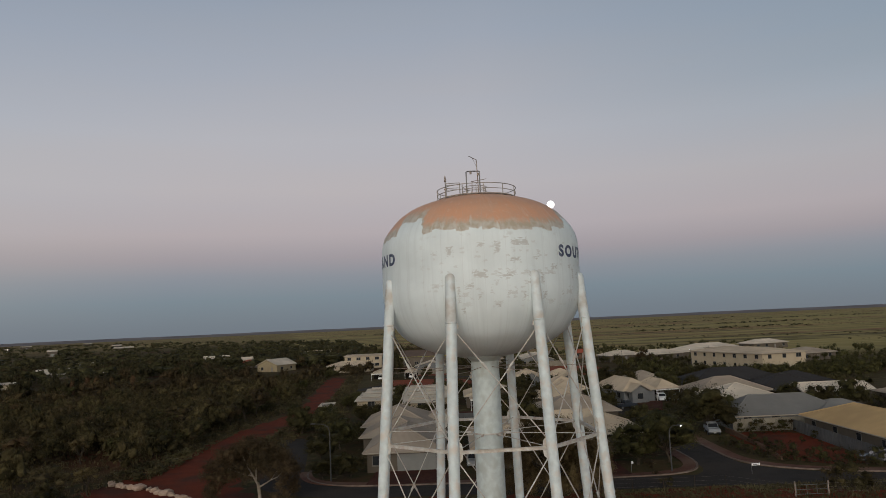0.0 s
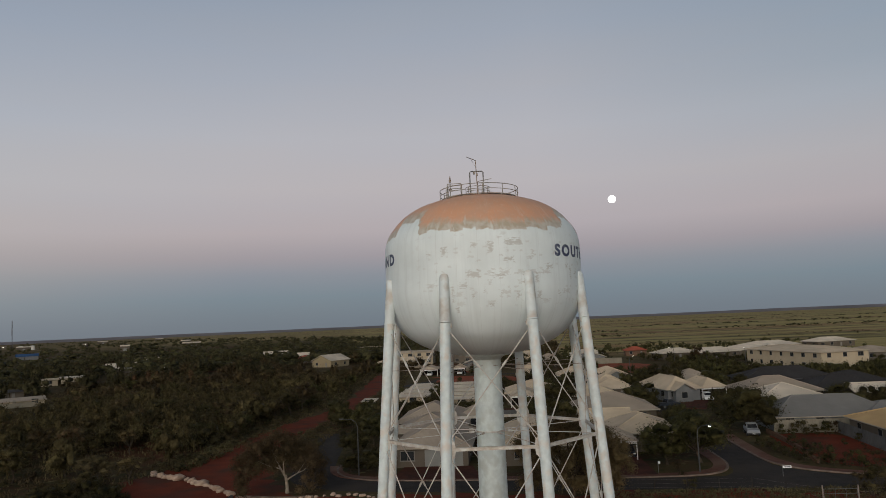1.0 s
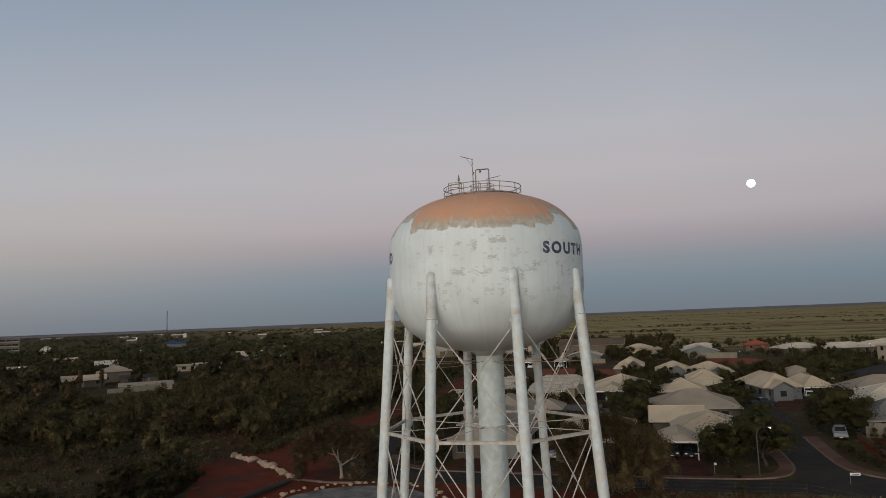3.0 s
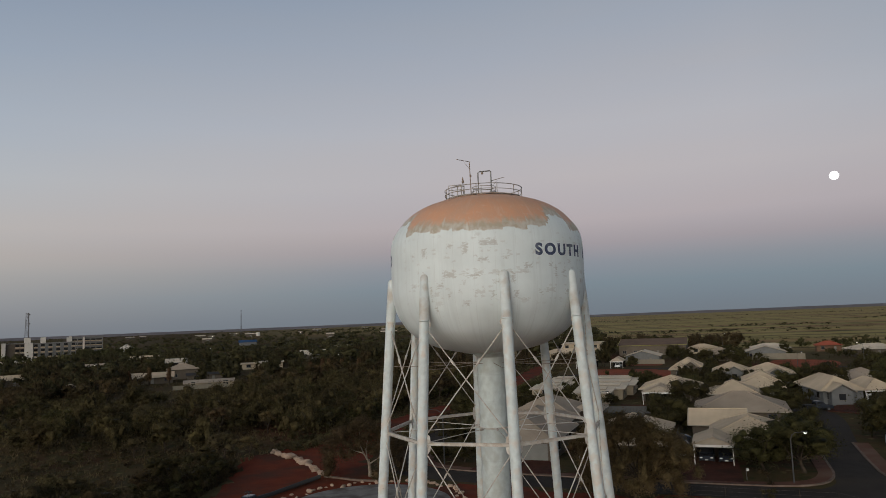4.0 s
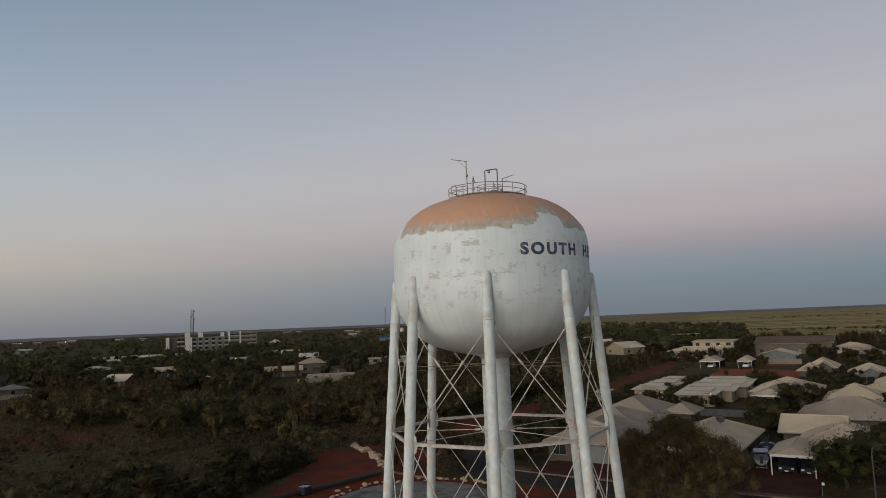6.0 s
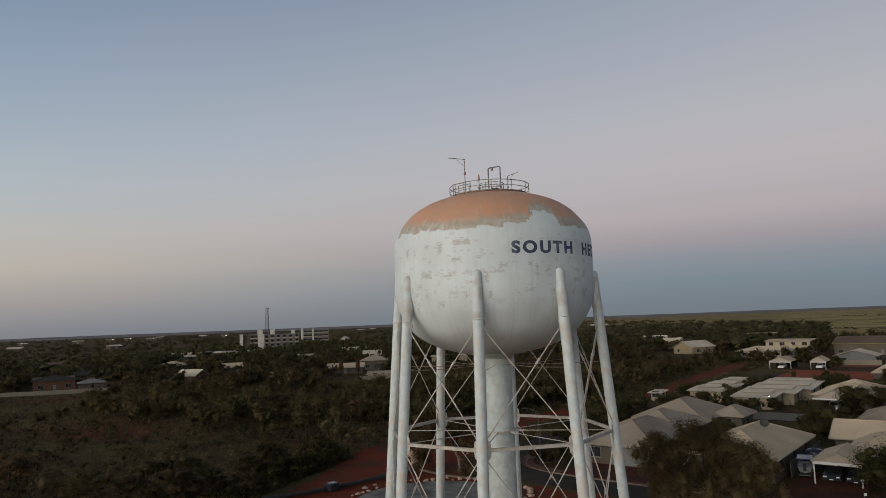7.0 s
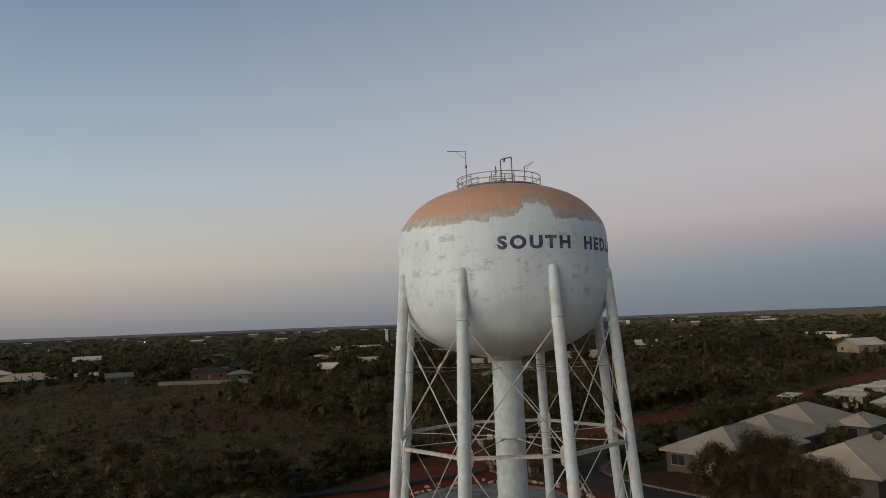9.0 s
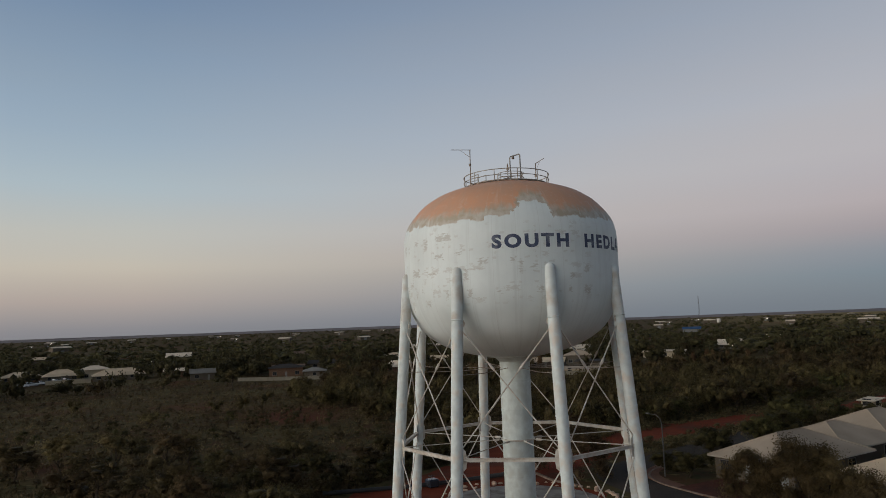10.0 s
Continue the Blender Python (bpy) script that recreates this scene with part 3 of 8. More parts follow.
def tank_material():
    """Chalky white paint worn through in brushed-over patches, course by course, under a faded orange cap with a ragged edge."""
    m = bpy.data.materials.new("tank_paint")
    m.use_nodes = True
    t = m.node_tree
    b = t.nodes["Principled BSDF"]
    b.inputs["Roughness"].default_value = 0.55
    co = t.nodes.new("ShaderNodeTexCoord")
    sp = t.nodes.new("ShaderNodeSeparateXYZ")
    t.links.new(co.outputs["Object"], sp.inputs[0])
    ang = math_node(t, "ARCTAN2", sp.outputs["Y"], sp.outputs["X"])
    z = sp.outputs["Z"]

    def vec(a, c, e=None):
        n = t.nodes.new("ShaderNodeCombineXYZ")
        for i, v in enumerate((a, c, e)):
            if v is None:
                continue
            if isinstance(v, (int, float)):
                n.inputs[i].default_value = v
            else:
                t.links.new(v, n.inputs[i])
        return n.outputs[0]

    def tex(v, s, detail=4.0, rough=0.5):
        n = t.nodes.new("ShaderNodeTexNoise")
        n.inputs["Scale"].default_value, n.inputs["Detail"].default_value, n.inputs["Roughness"].default_value = s, detail, rough
        t.links.new(v, n.inputs["Vector"])
        return n.outputs[0]

    def white(v):
        n = t.nodes.new("ShaderNodeTexWhiteNoise")
        n.noise_dimensions = "2D"
        t.links.new(v, n.inputs["Vector"])
        return n.outputs["Value"]

    def rng(v, lo, hi, a=0.0, c=1.0):
        n = t.nodes.new("ShaderNodeMapRange")
        for i, q in enumerate((lo, hi, a, c)):
            n.inputs[i + 1].default_value = q
        t.links.new(v, n.inputs[0])
        return n.outputs[0]

    def blend(f, a, c):
        n = t.nodes.new("ShaderNodeMix")
        n.data_type = "RGBA"
        t.links.new(f, n.inputs[0])
        for s, v in ((6, a), (7, c)):
            if isinstance(v, tuple):
                n.inputs[s].default_value = (*v, 1)
            else:
                t.links.new(v, n.inputs[s])
        return n.outputs[2]
    arc = math_node(t, "MULTIPLY", ang, 7.5)
    flat = vec(arc, z)
    # white body: soft cloudiness, rain streaks, faint brush bands
    col = blend(rng(tex(flat, 0.45, 6), 0.35, 0.7), (0.735, 0.80, 0.80), (0.645, 0.705, 0.705))
    streak = tex(vec(math_node(t, "MULTIPLY", arc, 3.0), math_node(t, "MULTIPLY", z, 0.12)), 1.0, 5)
    col = blend(rng(streak, 0.5, 0.8, 0, 0.5), col, (0.53, 0.575, 0.57))
    # worn patches where brushed-over signs and repairs show through: angles in degrees, heights in metres
    rag = tex(vec(math_node(t, "MULTIPLY", arc, 3.2), math_node(t, "MULTIPLY", z, 9.0)), 1.0, 4, 0.7)
    worn = None
    for a0, a1, z0, z1 in ((-96.6, -88.5, 21.6, 22.16), (-83.2, -75.6, 21.62, 21.92), (-66.6, -62.3, 21.1, 21.98), (-59.6, -57, 21.1, 21.95), (-58.3, -55.4, 20.05, 20.66),
                           (-75.8, -65.5, 23.72, 24.26), (-85.2, -81.4, 23.25, 24.1), (-93.8, -89, 23.72, 24.06), (-77, -71, 22.65, 23.05), (-100.6, -95.8, 20.95, 21.38), (-104.9, -103.1, 20.0, 21.2),
                           (-103, -101, 19.25, 19.7), (-85, -81.8, 19.58, 19.88), (-70.4, -68, 20.1, 20.65), (-33, -30.8, 21.45, 22.3), (0.5, 5.4, 20.1, 20.7), (0.6, 4.3, 21.4, 22.0),
                           (-8.5, -4.9, 21.05, 21.46), (-43.3, -41, 20.3, 20.6), (-27.1, -24, 21.68, 22.1), (-25, -21, 20.3, 20.62), (-64, -60, 22.75, 23.1), (-110, -106, 23.2, 23.9), (-118, -115.5, 23.3, 23.6), (-9, -6.5, 20.2, 20.6),
                           (-94, -92, 20.2, 20.6), (-87.5, -86.5, 20.6, 21.1), (-52, -47, 22.1, 22.5), (-37, -34, 22.2, 22.55)):
        du = math_node(t, "MULTIPLY_ADD", math_node(t, "ABSOLUTE", math_node(t, "SUBTRACT", ang, radians((a0 + a1) / 2))), -7.5, radians(a1 - a0) * 3.75)
        dz = math_node(t, "MULTIPLY_ADD", math_node(t, "ABSOLUTE", math_node(t, "SUBTRACT", z, (z0 + z1) / 2)), -1.0, (z1 - z0) / 2)
        inside = math_node(t, "MINIMUM", du, dz)
        worn = inside if worn is None else math_node(t, "MAXIMUM", worn, inside)
    worn = rng(math_node(t, "MULTIPLY_ADD", math_node(t, "SUBTRACT", rag, 0.53), 1.3, worn), 0.0, 0.12)
    col = blend(math_node(t, "MULTIPLY", worn, 0.66), col, (0.44, 0.43, 0.395))
    # small brushed-over marks in rows along the plate courses of the weather side
    face = rng(math_node(t, "COSINE", math_node(t, "SUBTRACT", ang, radians(-58))), 0.25, 0.6)
    band = math_node(t, "MULTIPLY", rng(z, 19.2, 20.2), rng(z, 24.9, 24.5))
    fine = tex(vec(math_node(t, "MULTIPLY", arc, 4.0), math_node(t, "MULTIPLY", z, 10.0)), 1.0, 4, 0.7)
    for su, sv, share, seed, deep in ((1.05, 1.35, 0.30, 5.0, 0.4), (0.5, 0.62, 0.2, 11.0, 0.34)):
        u = math_node(t, "MULTIPLY", arc, 1 / su)
        w = math_node(t, "MULTIPLY", z, 1 / sv * 2)
        cell = vec(math_node(t, "ADD", math_node(t, "FLOOR", u), seed), math_node(t, "FLOOR", w))
        cell2 = vec(math_node(t, "ADD", math_node(t, "FLOOR", u), seed + 40), math_node(t, "FLOOR", w))
        here = math_node(t, "LESS_THAN", white(cell), share)
        wide = math_node(t, "MULTIPLY_ADD", white(cell2), 0.36, 0.12)
        du = math_node(t, "SUBTRACT", wide, math_node(t, "ABSOLUTE", math_node(t, "SUBTRACT", math_node(t, "FRACT", u), 0.5)))
        dz = math_node(t, "SUBTRACT", 0.3, math_node(t, "ABSOLUTE", math_node(t, "SUBTRACT", math_node(t, "FRACT", w), 0.5)))
        mark = math_node(t, "MULTIPLY_ADD", math_node(t, "SUBTRACT", fine, 0.55), 1.1, math_node(t, "MINIMUM", du, dz))
        mark = math_node(t, "MULTIPLY", math_node(t, "MULTIPLY", rng(mark, 0.0, 0.1, 0, deep), here), math_node(t, "MULTIPLY", face, band))
        col = blend(mark, col, (0.47, 0.455, 0.42))
    # faint scuffs over the weather side
    scuff = rng(tex(vec(math_node(t, "MULTIPLY", arc, 1.3), math_node(t, "MULTIPLY", z, 2.4)), 1.0, 7, 0.7), 0.62, 0.72)
    col = blend(math_node(t, "MULTIPLY", math_node(t, "MULTIPLY", scuff, 0.2), face), col, (0.46, 0.43, 0.38))
    # orange cap: edge steps from brush stroke to brush stroke, two white bays where the cap was painted over
    stroke = math_node(t, "FLOOR", math_node(t, "MULTIPLY", arc, 1.1))
    edge = math_node(t, "MULTIPLY_ADD", white(vec(stroke, 3.0)), 0.32, 24.82)
    edge = math_node(t, "MULTIPLY_ADD", tex(flat, 1.6, 5), 0.5, math_node(t, "SUBTRACT", edge, 0.25))
    for a0, half, lift in ((-24.0, 9.0, 1.15), (-136.0, 11.0, 1.1)):
        d = math_node(t, "ABSOLUTE", math_node(t, "SUBTRACT", ang, radians(a0)))
        w = math_node(t, "MULTIPLY_ADD", tex(flat, 0.9, 6, 0.65), radians(16), radians(half - 8))
        edge = math_node(t, "ADD", edge, math_node(t, "MULTIPLY", rng(math_node(t, "SUBTRACT", w, d), -0.02, 0.03), math_node(t, "MULTIPLY_ADD", white(vec(stroke, 8.0 + a0)), 0.5, lift - 0.3)))
    h = math_node(t, "SUBTRACT", z, edge)
    orange = blend(rng(tex(flat, 0.7, 7, 0.65), 0.38, 0.68), (0.64, 0.345, 0.21), (0.56, 0.345, 0.235))
    orange = blend(rng(tex(vec(math_node(t, "MULTIPLY", arc, 2.0), math_node(t, "MULTIPLY", z, 0.3)), 1.3, 6, 0.7), 0.55, 0.72, 0, 0.6), orange, (0.66, 0.48, 0.38))
    scratch = rng(tex(vec(math_node(t, "MULTIPLY", arc, 1.6), math_node(t, "MULTIPLY", z, 3.0)), 1.2, 7, 0.75), 0.56, 0.7, 0, 0.4)
    orange = blend(scratch, orange, (0.70, 0.56, 0.46))
    tan = blend(rng(tex(flat, 2.0, 5), 0.4, 0.65), (0.42, 0.365, 0.28), (0.53, 0.50, 0.44))
    cap = blend(rng(math_node(t, "MULTIPLY_ADD", tex(vec(math_node(t, "MULTIPLY", arc, 2.2), math_node(t, "MULTIPLY", z, 0.9)), 1.0, 5, 0.7), 1.1, h), 0.95, 1.5), tan, orange)
    drip = rng(tex(vec(math_node(t, "MULTIPLY", arc, 1.7), math_node(t, "MULTIPLY", z, 0.5)), 1.0, 5, 0.7), 0.56, 0.64, 0, 0.75)
    drip = math_node(t, "MULTIPLY", drip, rng(h, 1.3, 0.2))
    cap = blend(drip, cap, (0.62, 0.63, 0.59))
    col = blend(rng(h, -0.02, 0.06), col, cap)
    # plate seams, slightly dulled
    seam = math_node(t, "ABSOLUTE", math_node(t, "SUBTRACT", math_node(t, "FRACT", math_node(t, "MULTIPLY", ang, 16 / math.pi)), 0.5))
    col = blend(rng(seam, 0.488, 0.496, 0, 0.25), col, (0.42, 0.41, 0.39))
    t.links.new(col, b.inputs["Base Color"])
    bp = t.nodes.new("ShaderNodeBump")
    bp.inputs["Strength"].default_value, bp.inputs["Distance"].default_value = 0.25, 0.03
    t.links.new(math_node(t, "ADD", math_node(t, "MULTIPLY", seam, 0.0), tex(flat, 1.4, 3)), bp.inputs["Height"])
    t.links.new(bp.outputs[0], b.inputs["Normal"])
    return m


def leg_material(name, base, dirt):
    m = mat(name, base, tuple(v * 0.82 for v in base), scale=2.2, rough=0.6, c3=dirt, s3=1.5, stretch=(1, 1, 0.8), bump=0.15, bump_scale=8)
    return m


LEG = leg_material("pale_leg_paint", (0.655, 0.72, 0.715), (0.61, 0.57, 0.51))
SHAFT = leg_material("pale_riser_paint", (0.58, 0.645, 0.63), (0.46, 0.50, 0.47))
ROD = mat("white_rod_paint", (0.56, 0.55, 0.51), (0.42, 0.36, 0.30), scale=3, rough=0.6)

tower = thing("water_tower", AX, AY, label="tall steel water tower, white tank with faded orange cap", category="water tower")
tank = part("tank", lathe(smooth_profile(PROFILE, 5), 128), tank_material(), tower, "chalky white tank with peeling orange cap", smooth=True)

def lettering(word, a0, a1, z0, height, r):
    """Letters cut from the built-in font and wrapped round the tank from angle a0 to a1, in degrees."""
    cu = bpy.data.curves.new("lettering", "FONT")
    cu.body, cu.size, cu.offset, cu.space_character, cu.resolution_u = word, 1.0, 0.048, 1.3, 4
    tmp = new("lettering", cu)
    dg = bpy.context.evaluated_depsgraph_get()
    me = tmp.evaluated_get(dg).to_mesh()
    co = [v.co.copy() for v in me.vertices]
    faces = [tuple(p.vertices) for p in me.polygons]
    tmp.to_mesh_clear()
    bpy.data.objects.remove(tmp)
    x0, x1 = min(c.x for c in co), max(c.x for c in co)
    y0, y1 = min(c.y for c in co), max(c.y for c in co)
    # split into letters by joined faces
    near = list(range(len(co)))

    def root(i):
        while near[i] != i:
            near[i] = near[near[i]]
            i = near[i]
        return i
    for f in faces:
        for i in f[1:]:
            near[root(i)] = root(f[0])
    groups = {}
    for f in faces:
        groups.setdefault(root(f[0]), []).append(f)
    for g in sorted(groups.values(), key=lambda g: min(co[i].x for f in g for i in f)):
        bm = bmesh.new()
        vs = {}
        for f in g:
            for i in f:
                if i not in vs:
                    c = co[i]
                    vs[i] = bm.verts.new((c.x, c.y, 0))
            bm.faces.new([vs[i] for i in f])
        bmesh.ops.triangulate(bm, faces=bm.faces)
        bmesh.ops.subdivide_edges(bm, edges=[e for e in bm.edges if e.calc_length() > 0.12], cuts=2)
        bmesh.ops.triangulate(bm, faces=bm.faces)
        for v in bm.verts:
            a = radians(a0 + (a1 - a0) * (v.co.x - x0) / (x1 - x0))
            zz = z0 + height * (v.co.y - y0) / (y1 - y0)
            v.co = (r * math.cos(a), r * math.sin(a), zz)
        bmesh.ops.recalc_face_normals(bm, faces=bm.faces)
        part("letter", bm, NAVY, tank)


lettering("SOUTH", -45.2, -7.6, 23.02, 0.88, 7.562)
lettering("HEDLAND", 1.8, 55.5, 23.02, 0.88, 7.562)
lettering("SOUTH HEDLAND", 114.0, 214.3, 23.02, 0.88, 7.562)

# legs, struts, rods
LEG0, R15, LEAN_OUT = -108.3, 8.03, 0.078
JOINT, SEAT = 10.4, 18.75


def leg_at(k, z):
    a, r = radians(LEG0 + 45 * k), R15 + LEAN_OUT * (15 - z)
    return Vector((r * math.cos(a), r * math.sin(a), z))


HEAD = mat("white_leg_head_paint", (0.66, 0.715, 0.715), (0.58, 0.63, 0.625), scale=1.4, rough=0.6, c3=(0.50, 0.47, 0.42), s3=0.9, bump=0.1, bump_scale=6)
for k in range(8):
    foot, head = leg_at(k, 0.0), leg_at(k, 21.75)
    up = (head - foot).normalized()
    leg = part("leg", tube([foot + up * d for d in (0.0, 0.03, 0.4, 5, 10, 15, 18.72, 18.75)], 0.37, 20), LEG, tower, smooth=True)
    neck = leg_at(k, 18.76)
    pts = [neck, neck + up * 0.03, neck.lerp(head, 0.5), head, head + up * 0.17, head + up * 0.27, head + up * 0.31]
    part("leg_head", tube(pts, [0.365, 0.365, 0.36, 0.35, 0.3, 0.19, 0.05], 20), HEAD, leg, "white leg head welded to the tank", smooth=True)
    for z in (6.3, 12.9, 18.75):
        c = leg_at(k, z)
        part("flange", tube([c - up * 0.045, c - up * 0.04, c + up * 0.04, c + up * 0.045], [0.365, 0.39, 0.39, 0.365], 20), LEG, leg, smooth=False)
    part("base_plate", box([foot.x - 0.6, foot.y - 0.6, 0], [foot.x + 0.6, foot.y + 0.6, 0.12], 0.02), CONCRETE, leg)


def beam(a, b, w, h):
    """A channel beam from a to b, with its lips."""
    d = (b - a)
    u = d.normalized()
    s = u.cross(Vector((0, 0, 1))).normalized()
    m = Matrix((s, u, Vector((0, 0, 1)))).transposed().to_4x4()
    m.translation = (a + b) / 2
    L = d.length / 2
    bm = bmesh.new()
    add_box(bm, (-0.02, -L, -h / 2), (0.02, L, h / 2), m=m)
    add_box(bm, (-w / 2, -L, h / 2), (w / 2, L, h / 2 + 0.03), m=m)
    add_box(bm, (-w / 2, -L, -h / 2 - 0.03), (w / 2, L, -h / 2), m=m)
    return bm


def rod(a, b, r, turn, parent):
    """A sway rod with a turnbuckle at the share turn of its length and eye plates at its ends."""
    d = b - a
    o = part("sway_rod", tube([a, b], r, 6), ROD, parent)
    if turn:
        p = a + d * turn
        u = d.normalized()
        part("turnbuckle", tube([p - u * 0.28, p - u * 0.2, p + u * 0.2, p + u * 0.28], [r, 0.085, 0.085, r], 8), ROD, o)
    return o


for k in range(8):
    a, b = leg_at(k, JOINT), leg_at(k + 1, JOINT)
    u = (b - a).normalized()
    part("strut", beam(a + u * 0.36, b - u * 0.36, 0.2, 0.16), ROD, tower)
    out_ = Vector((a.x + b.x, a.y + b.y, 0)).normalized()
    lo1, lo2, mid1, mid2 = leg_at(k, 0.5), leg_at(k + 1, 0.5), leg_at(k, JOINT), leg_at(k + 1, JOINT)
    hi1, hi2 = leg_at(k, SEAT - 0.3), leg_at(k + 1, SEAT - 0.3)
    for n, (p, q, tb) in enumerate(((mid1, hi2, 0.68), (mid2, hi1, 0.68), (lo1, mid2, 0.5), (lo2, mid1, 0.5))):
        d = (q - p).normalized()
        off = out_ * (0.05 if n % 2 else -0.05)
        p2, q2 = p + d * 0.34, q - d * 0.34
        if n < 2:
            p2 += Vector((0, 0, 0.22))
        else:
            q2 -= Vector((0, 0, 0.22))
        rod(p2 + off, q2 + off, 0.042, tb, tower)
    # gusset plates where the rods meet leg and strut
    for c, w in ((a, u), (b, -u)):
        for s in (1, -1):
            bm = bmesh.new()
            v = [c + w * 0.32 + Vector((0, 0, 0.02 * s)), c + w * 0.62 + Vector((0, 0, 0.06 * s)), c + w * 0.55 + Vector((0, 0, 0.5 * s)), c + w * 0.33 + Vector((0, 0, 0.72 * s))]
            f = bm.faces.new([bm.verts.new(p + out_ * 0.02) for p in v])
            r = bmesh.ops.extrude_face_region(bm, geom=[f])
            bmesh.ops.translate(bm, verts=[q for q in r["geom"] if isinstance(q, bmesh.types.BMVert)], vec=-out_ * 0.04)
            bmesh.ops.recalc_face_normals(bm, faces=bm.faces)
            part("gusset", bm, ROD, tower)
    for c, w in ((leg_at(k, SEAT - 0.1), u), (leg_at(k + 1, SEAT - 0.1), -u)):
        bm = bmesh.new()
        v = [c + w * 0.33 + Vector((0, 0, 0.22)), c + w * 0.5 + Vector((0, 0, -0.12)), c + w * 0.46 + Vector((0, 0, -0.3)), c + w * 0.33 + Vector((0, 0, -0.36))]
        f = bm.faces.new([bm.verts.new(p + out_ * 0.02) for p in v])
        r = bmesh.ops.extrude_face_region(bm, geom=[f])
        bmesh.ops.translate(bm, verts=[q for q in r["geom"] if isinstance(q, bmesh.types.BMVert)], vec=-out_ * 0.04)
        bmesh.ops.recalc_face_normals(bm, faces=bm.faces)
        part("gusset", bm, ROD, tower)
    # spokes to the riser, one level at the struts and one thin one under the tank
    c = leg_at(k, JOINT)
    w = Vector((c.x, c.y, 0)).normalized()
    sp_ = part("spoke", tube([w * 1.12 + Vector((0, 0, JOINT)), c - w * 0.36], 0.03, 6), ROD, tower)
    part("turnbuckle", tube([w * 1.35 + Vector((0, 0, JOINT)), w * 1.42 + Vector((0, 0, JOINT)), w * 1.75 + Vector((0, 0, JOINT)), w * 1.82 + Vector((0, 0, JOINT))], [0.03, 0.09, 0.09, 0.03], 8), ROD, sp_)
    c = leg_at(k, 15.35)
    sag = (w * 1.05 + c) / 2 + Vector((0, 0, 15.35 / 2 - 0.1))
    sp_ = part("spoke", tube([w * 1.05 + Vector((0, 0, 15.35)), sag, c - w * 0.36], 0.022, 6), RUSTY, tower)

riser = part("riser_pipe", lathe([(1.08, -0.02), (1.08, 3.2), (1.08, 7.8), (1.07, 12.0), (1.06, 16.2)], 48), SHAFT, tower, "pale blue-grey central riser pipe", smooth=True)
for z in (5.6, 7.9, 10.4, 12.4, 14.4):
    e = 0.09 if z == 10.4 else 0.012
    part("collar", lathe([(1.06, z - 0.06), (1.08 + e, z - 0.05), (1.08 + e, z + 0.05), (1.06, z + 0.06)], 48), ROD if z == 10.4 else SHAFT, riser)
part("tank_saddle", lathe([(1.06, 15.75), (1.35, 16.02), (2.2, 16.16), (2.2, 16.3)], 48), SHAFT, riser, smooth=True)

# roof walkway: ring rails, posts, hatch, masts
RR = 3.07
rail = new("roof_railing")
rail.parent = tower


def ring(r, z, w, n=64):
    bm = bmesh.new()
    prof = [(r + w * math.cos(a), z + w * math.sin(a)) for a in [2 * math.pi * i / 6 for i in range(6)]]
    vs = [[bm.verts.new((q * math.cos(2 * math.pi * k / n), q * math.sin(2 * math.pi * k / n), h)) for q, h in prof] for k in range(n)]
    for k in range(n):
        for i in range(6):
            a, b = vs[k], vs[(k + 1) % n]
            bm.faces.new((a[i], a[(i + 1) % 6], b[(i + 1) % 6], b[i]))
    bmesh.ops.recalc_face_normals(bm, faces=bm.faces)
    return bm


RAIL = mat("faded_grey_rail_paint", (0.36, 0.34, 0.31), (0.25, 0.21, 0.17), scale=5, rough=0.7)
part("top_rail", ring(RR, 28.99, 0.03), RAIL, rail, smooth=True)
part("mid_rail", ring(RR, 28.6, 0.026), RAIL, rail, smooth=True)
part("toe_rail", ring(RR - 0.1, 28.25, 0.035), RAIL, rail, smooth=True)
part("deck", lathe([(2.35, 28.285), (2.36, 28.31), (RR - 0.12, 28.235), (RR - 0.12, 28.2)], 64), TRIM, rail, "pale roof deck ring")
# a low guard ring round the hatch
guard = new("hatch_guard")
guard.parent = tower
for z in (28.95, 29.3):
    part("guard_rail", ring(0.95, z, 0.024, 32), RAIL, guard, smooth=True).location = (-0.1, 0.5, 0)
for k in range(7):
    a = radians(51 * k + 20)
    part("guard_post", tube([(-0.1 + 0.95 * math.cos(a), 0.5 + 0.95 * math.sin(a), 28.3), (-0.1 + 0.95 * math.cos(a), 0.5 + 0.95 * math.sin(a), 29.3)], 0.026, 6), RAIL, guard)
for k in range(12):
    a = radians(30 * k + 8)
    part("post", tube([(RR * math.cos(a), RR * math.sin(a), 28.0), (RR * math.cos(a), RR * math.sin(a), 28.99)], 0.03, 6), RAIL, rail)


def mast(name, base, top, arm_end, r, label):
    b, tp, e = Vector(base), Vector(top), Vector(arm_end)
    m = part(name, tube([b, b.lerp(tp, 0.5), tp], [r * 1.3, r, r], 8), RUSTY, tower, label)
    part("arm", tube([tp + (tp - e) * 0.06, e], r * 0.8, 6), RUSTY, m)
    part("clamp", box([b.x - 0.06, b.y - 0.06, b.z + (tp.z - b.z) * 0.55], [b.x + 0.06, b.y + 0.06, b.z + (tp.z - b.z) * 0.55 + 0.18], 0.01), RUSTY, m)
    d = (e - tp)
    part("stay", tube([tp + d * 0.55, tp + Vector((0, 0, -0.55))], r * 0.35, 5), RUSTY, m)
    return m


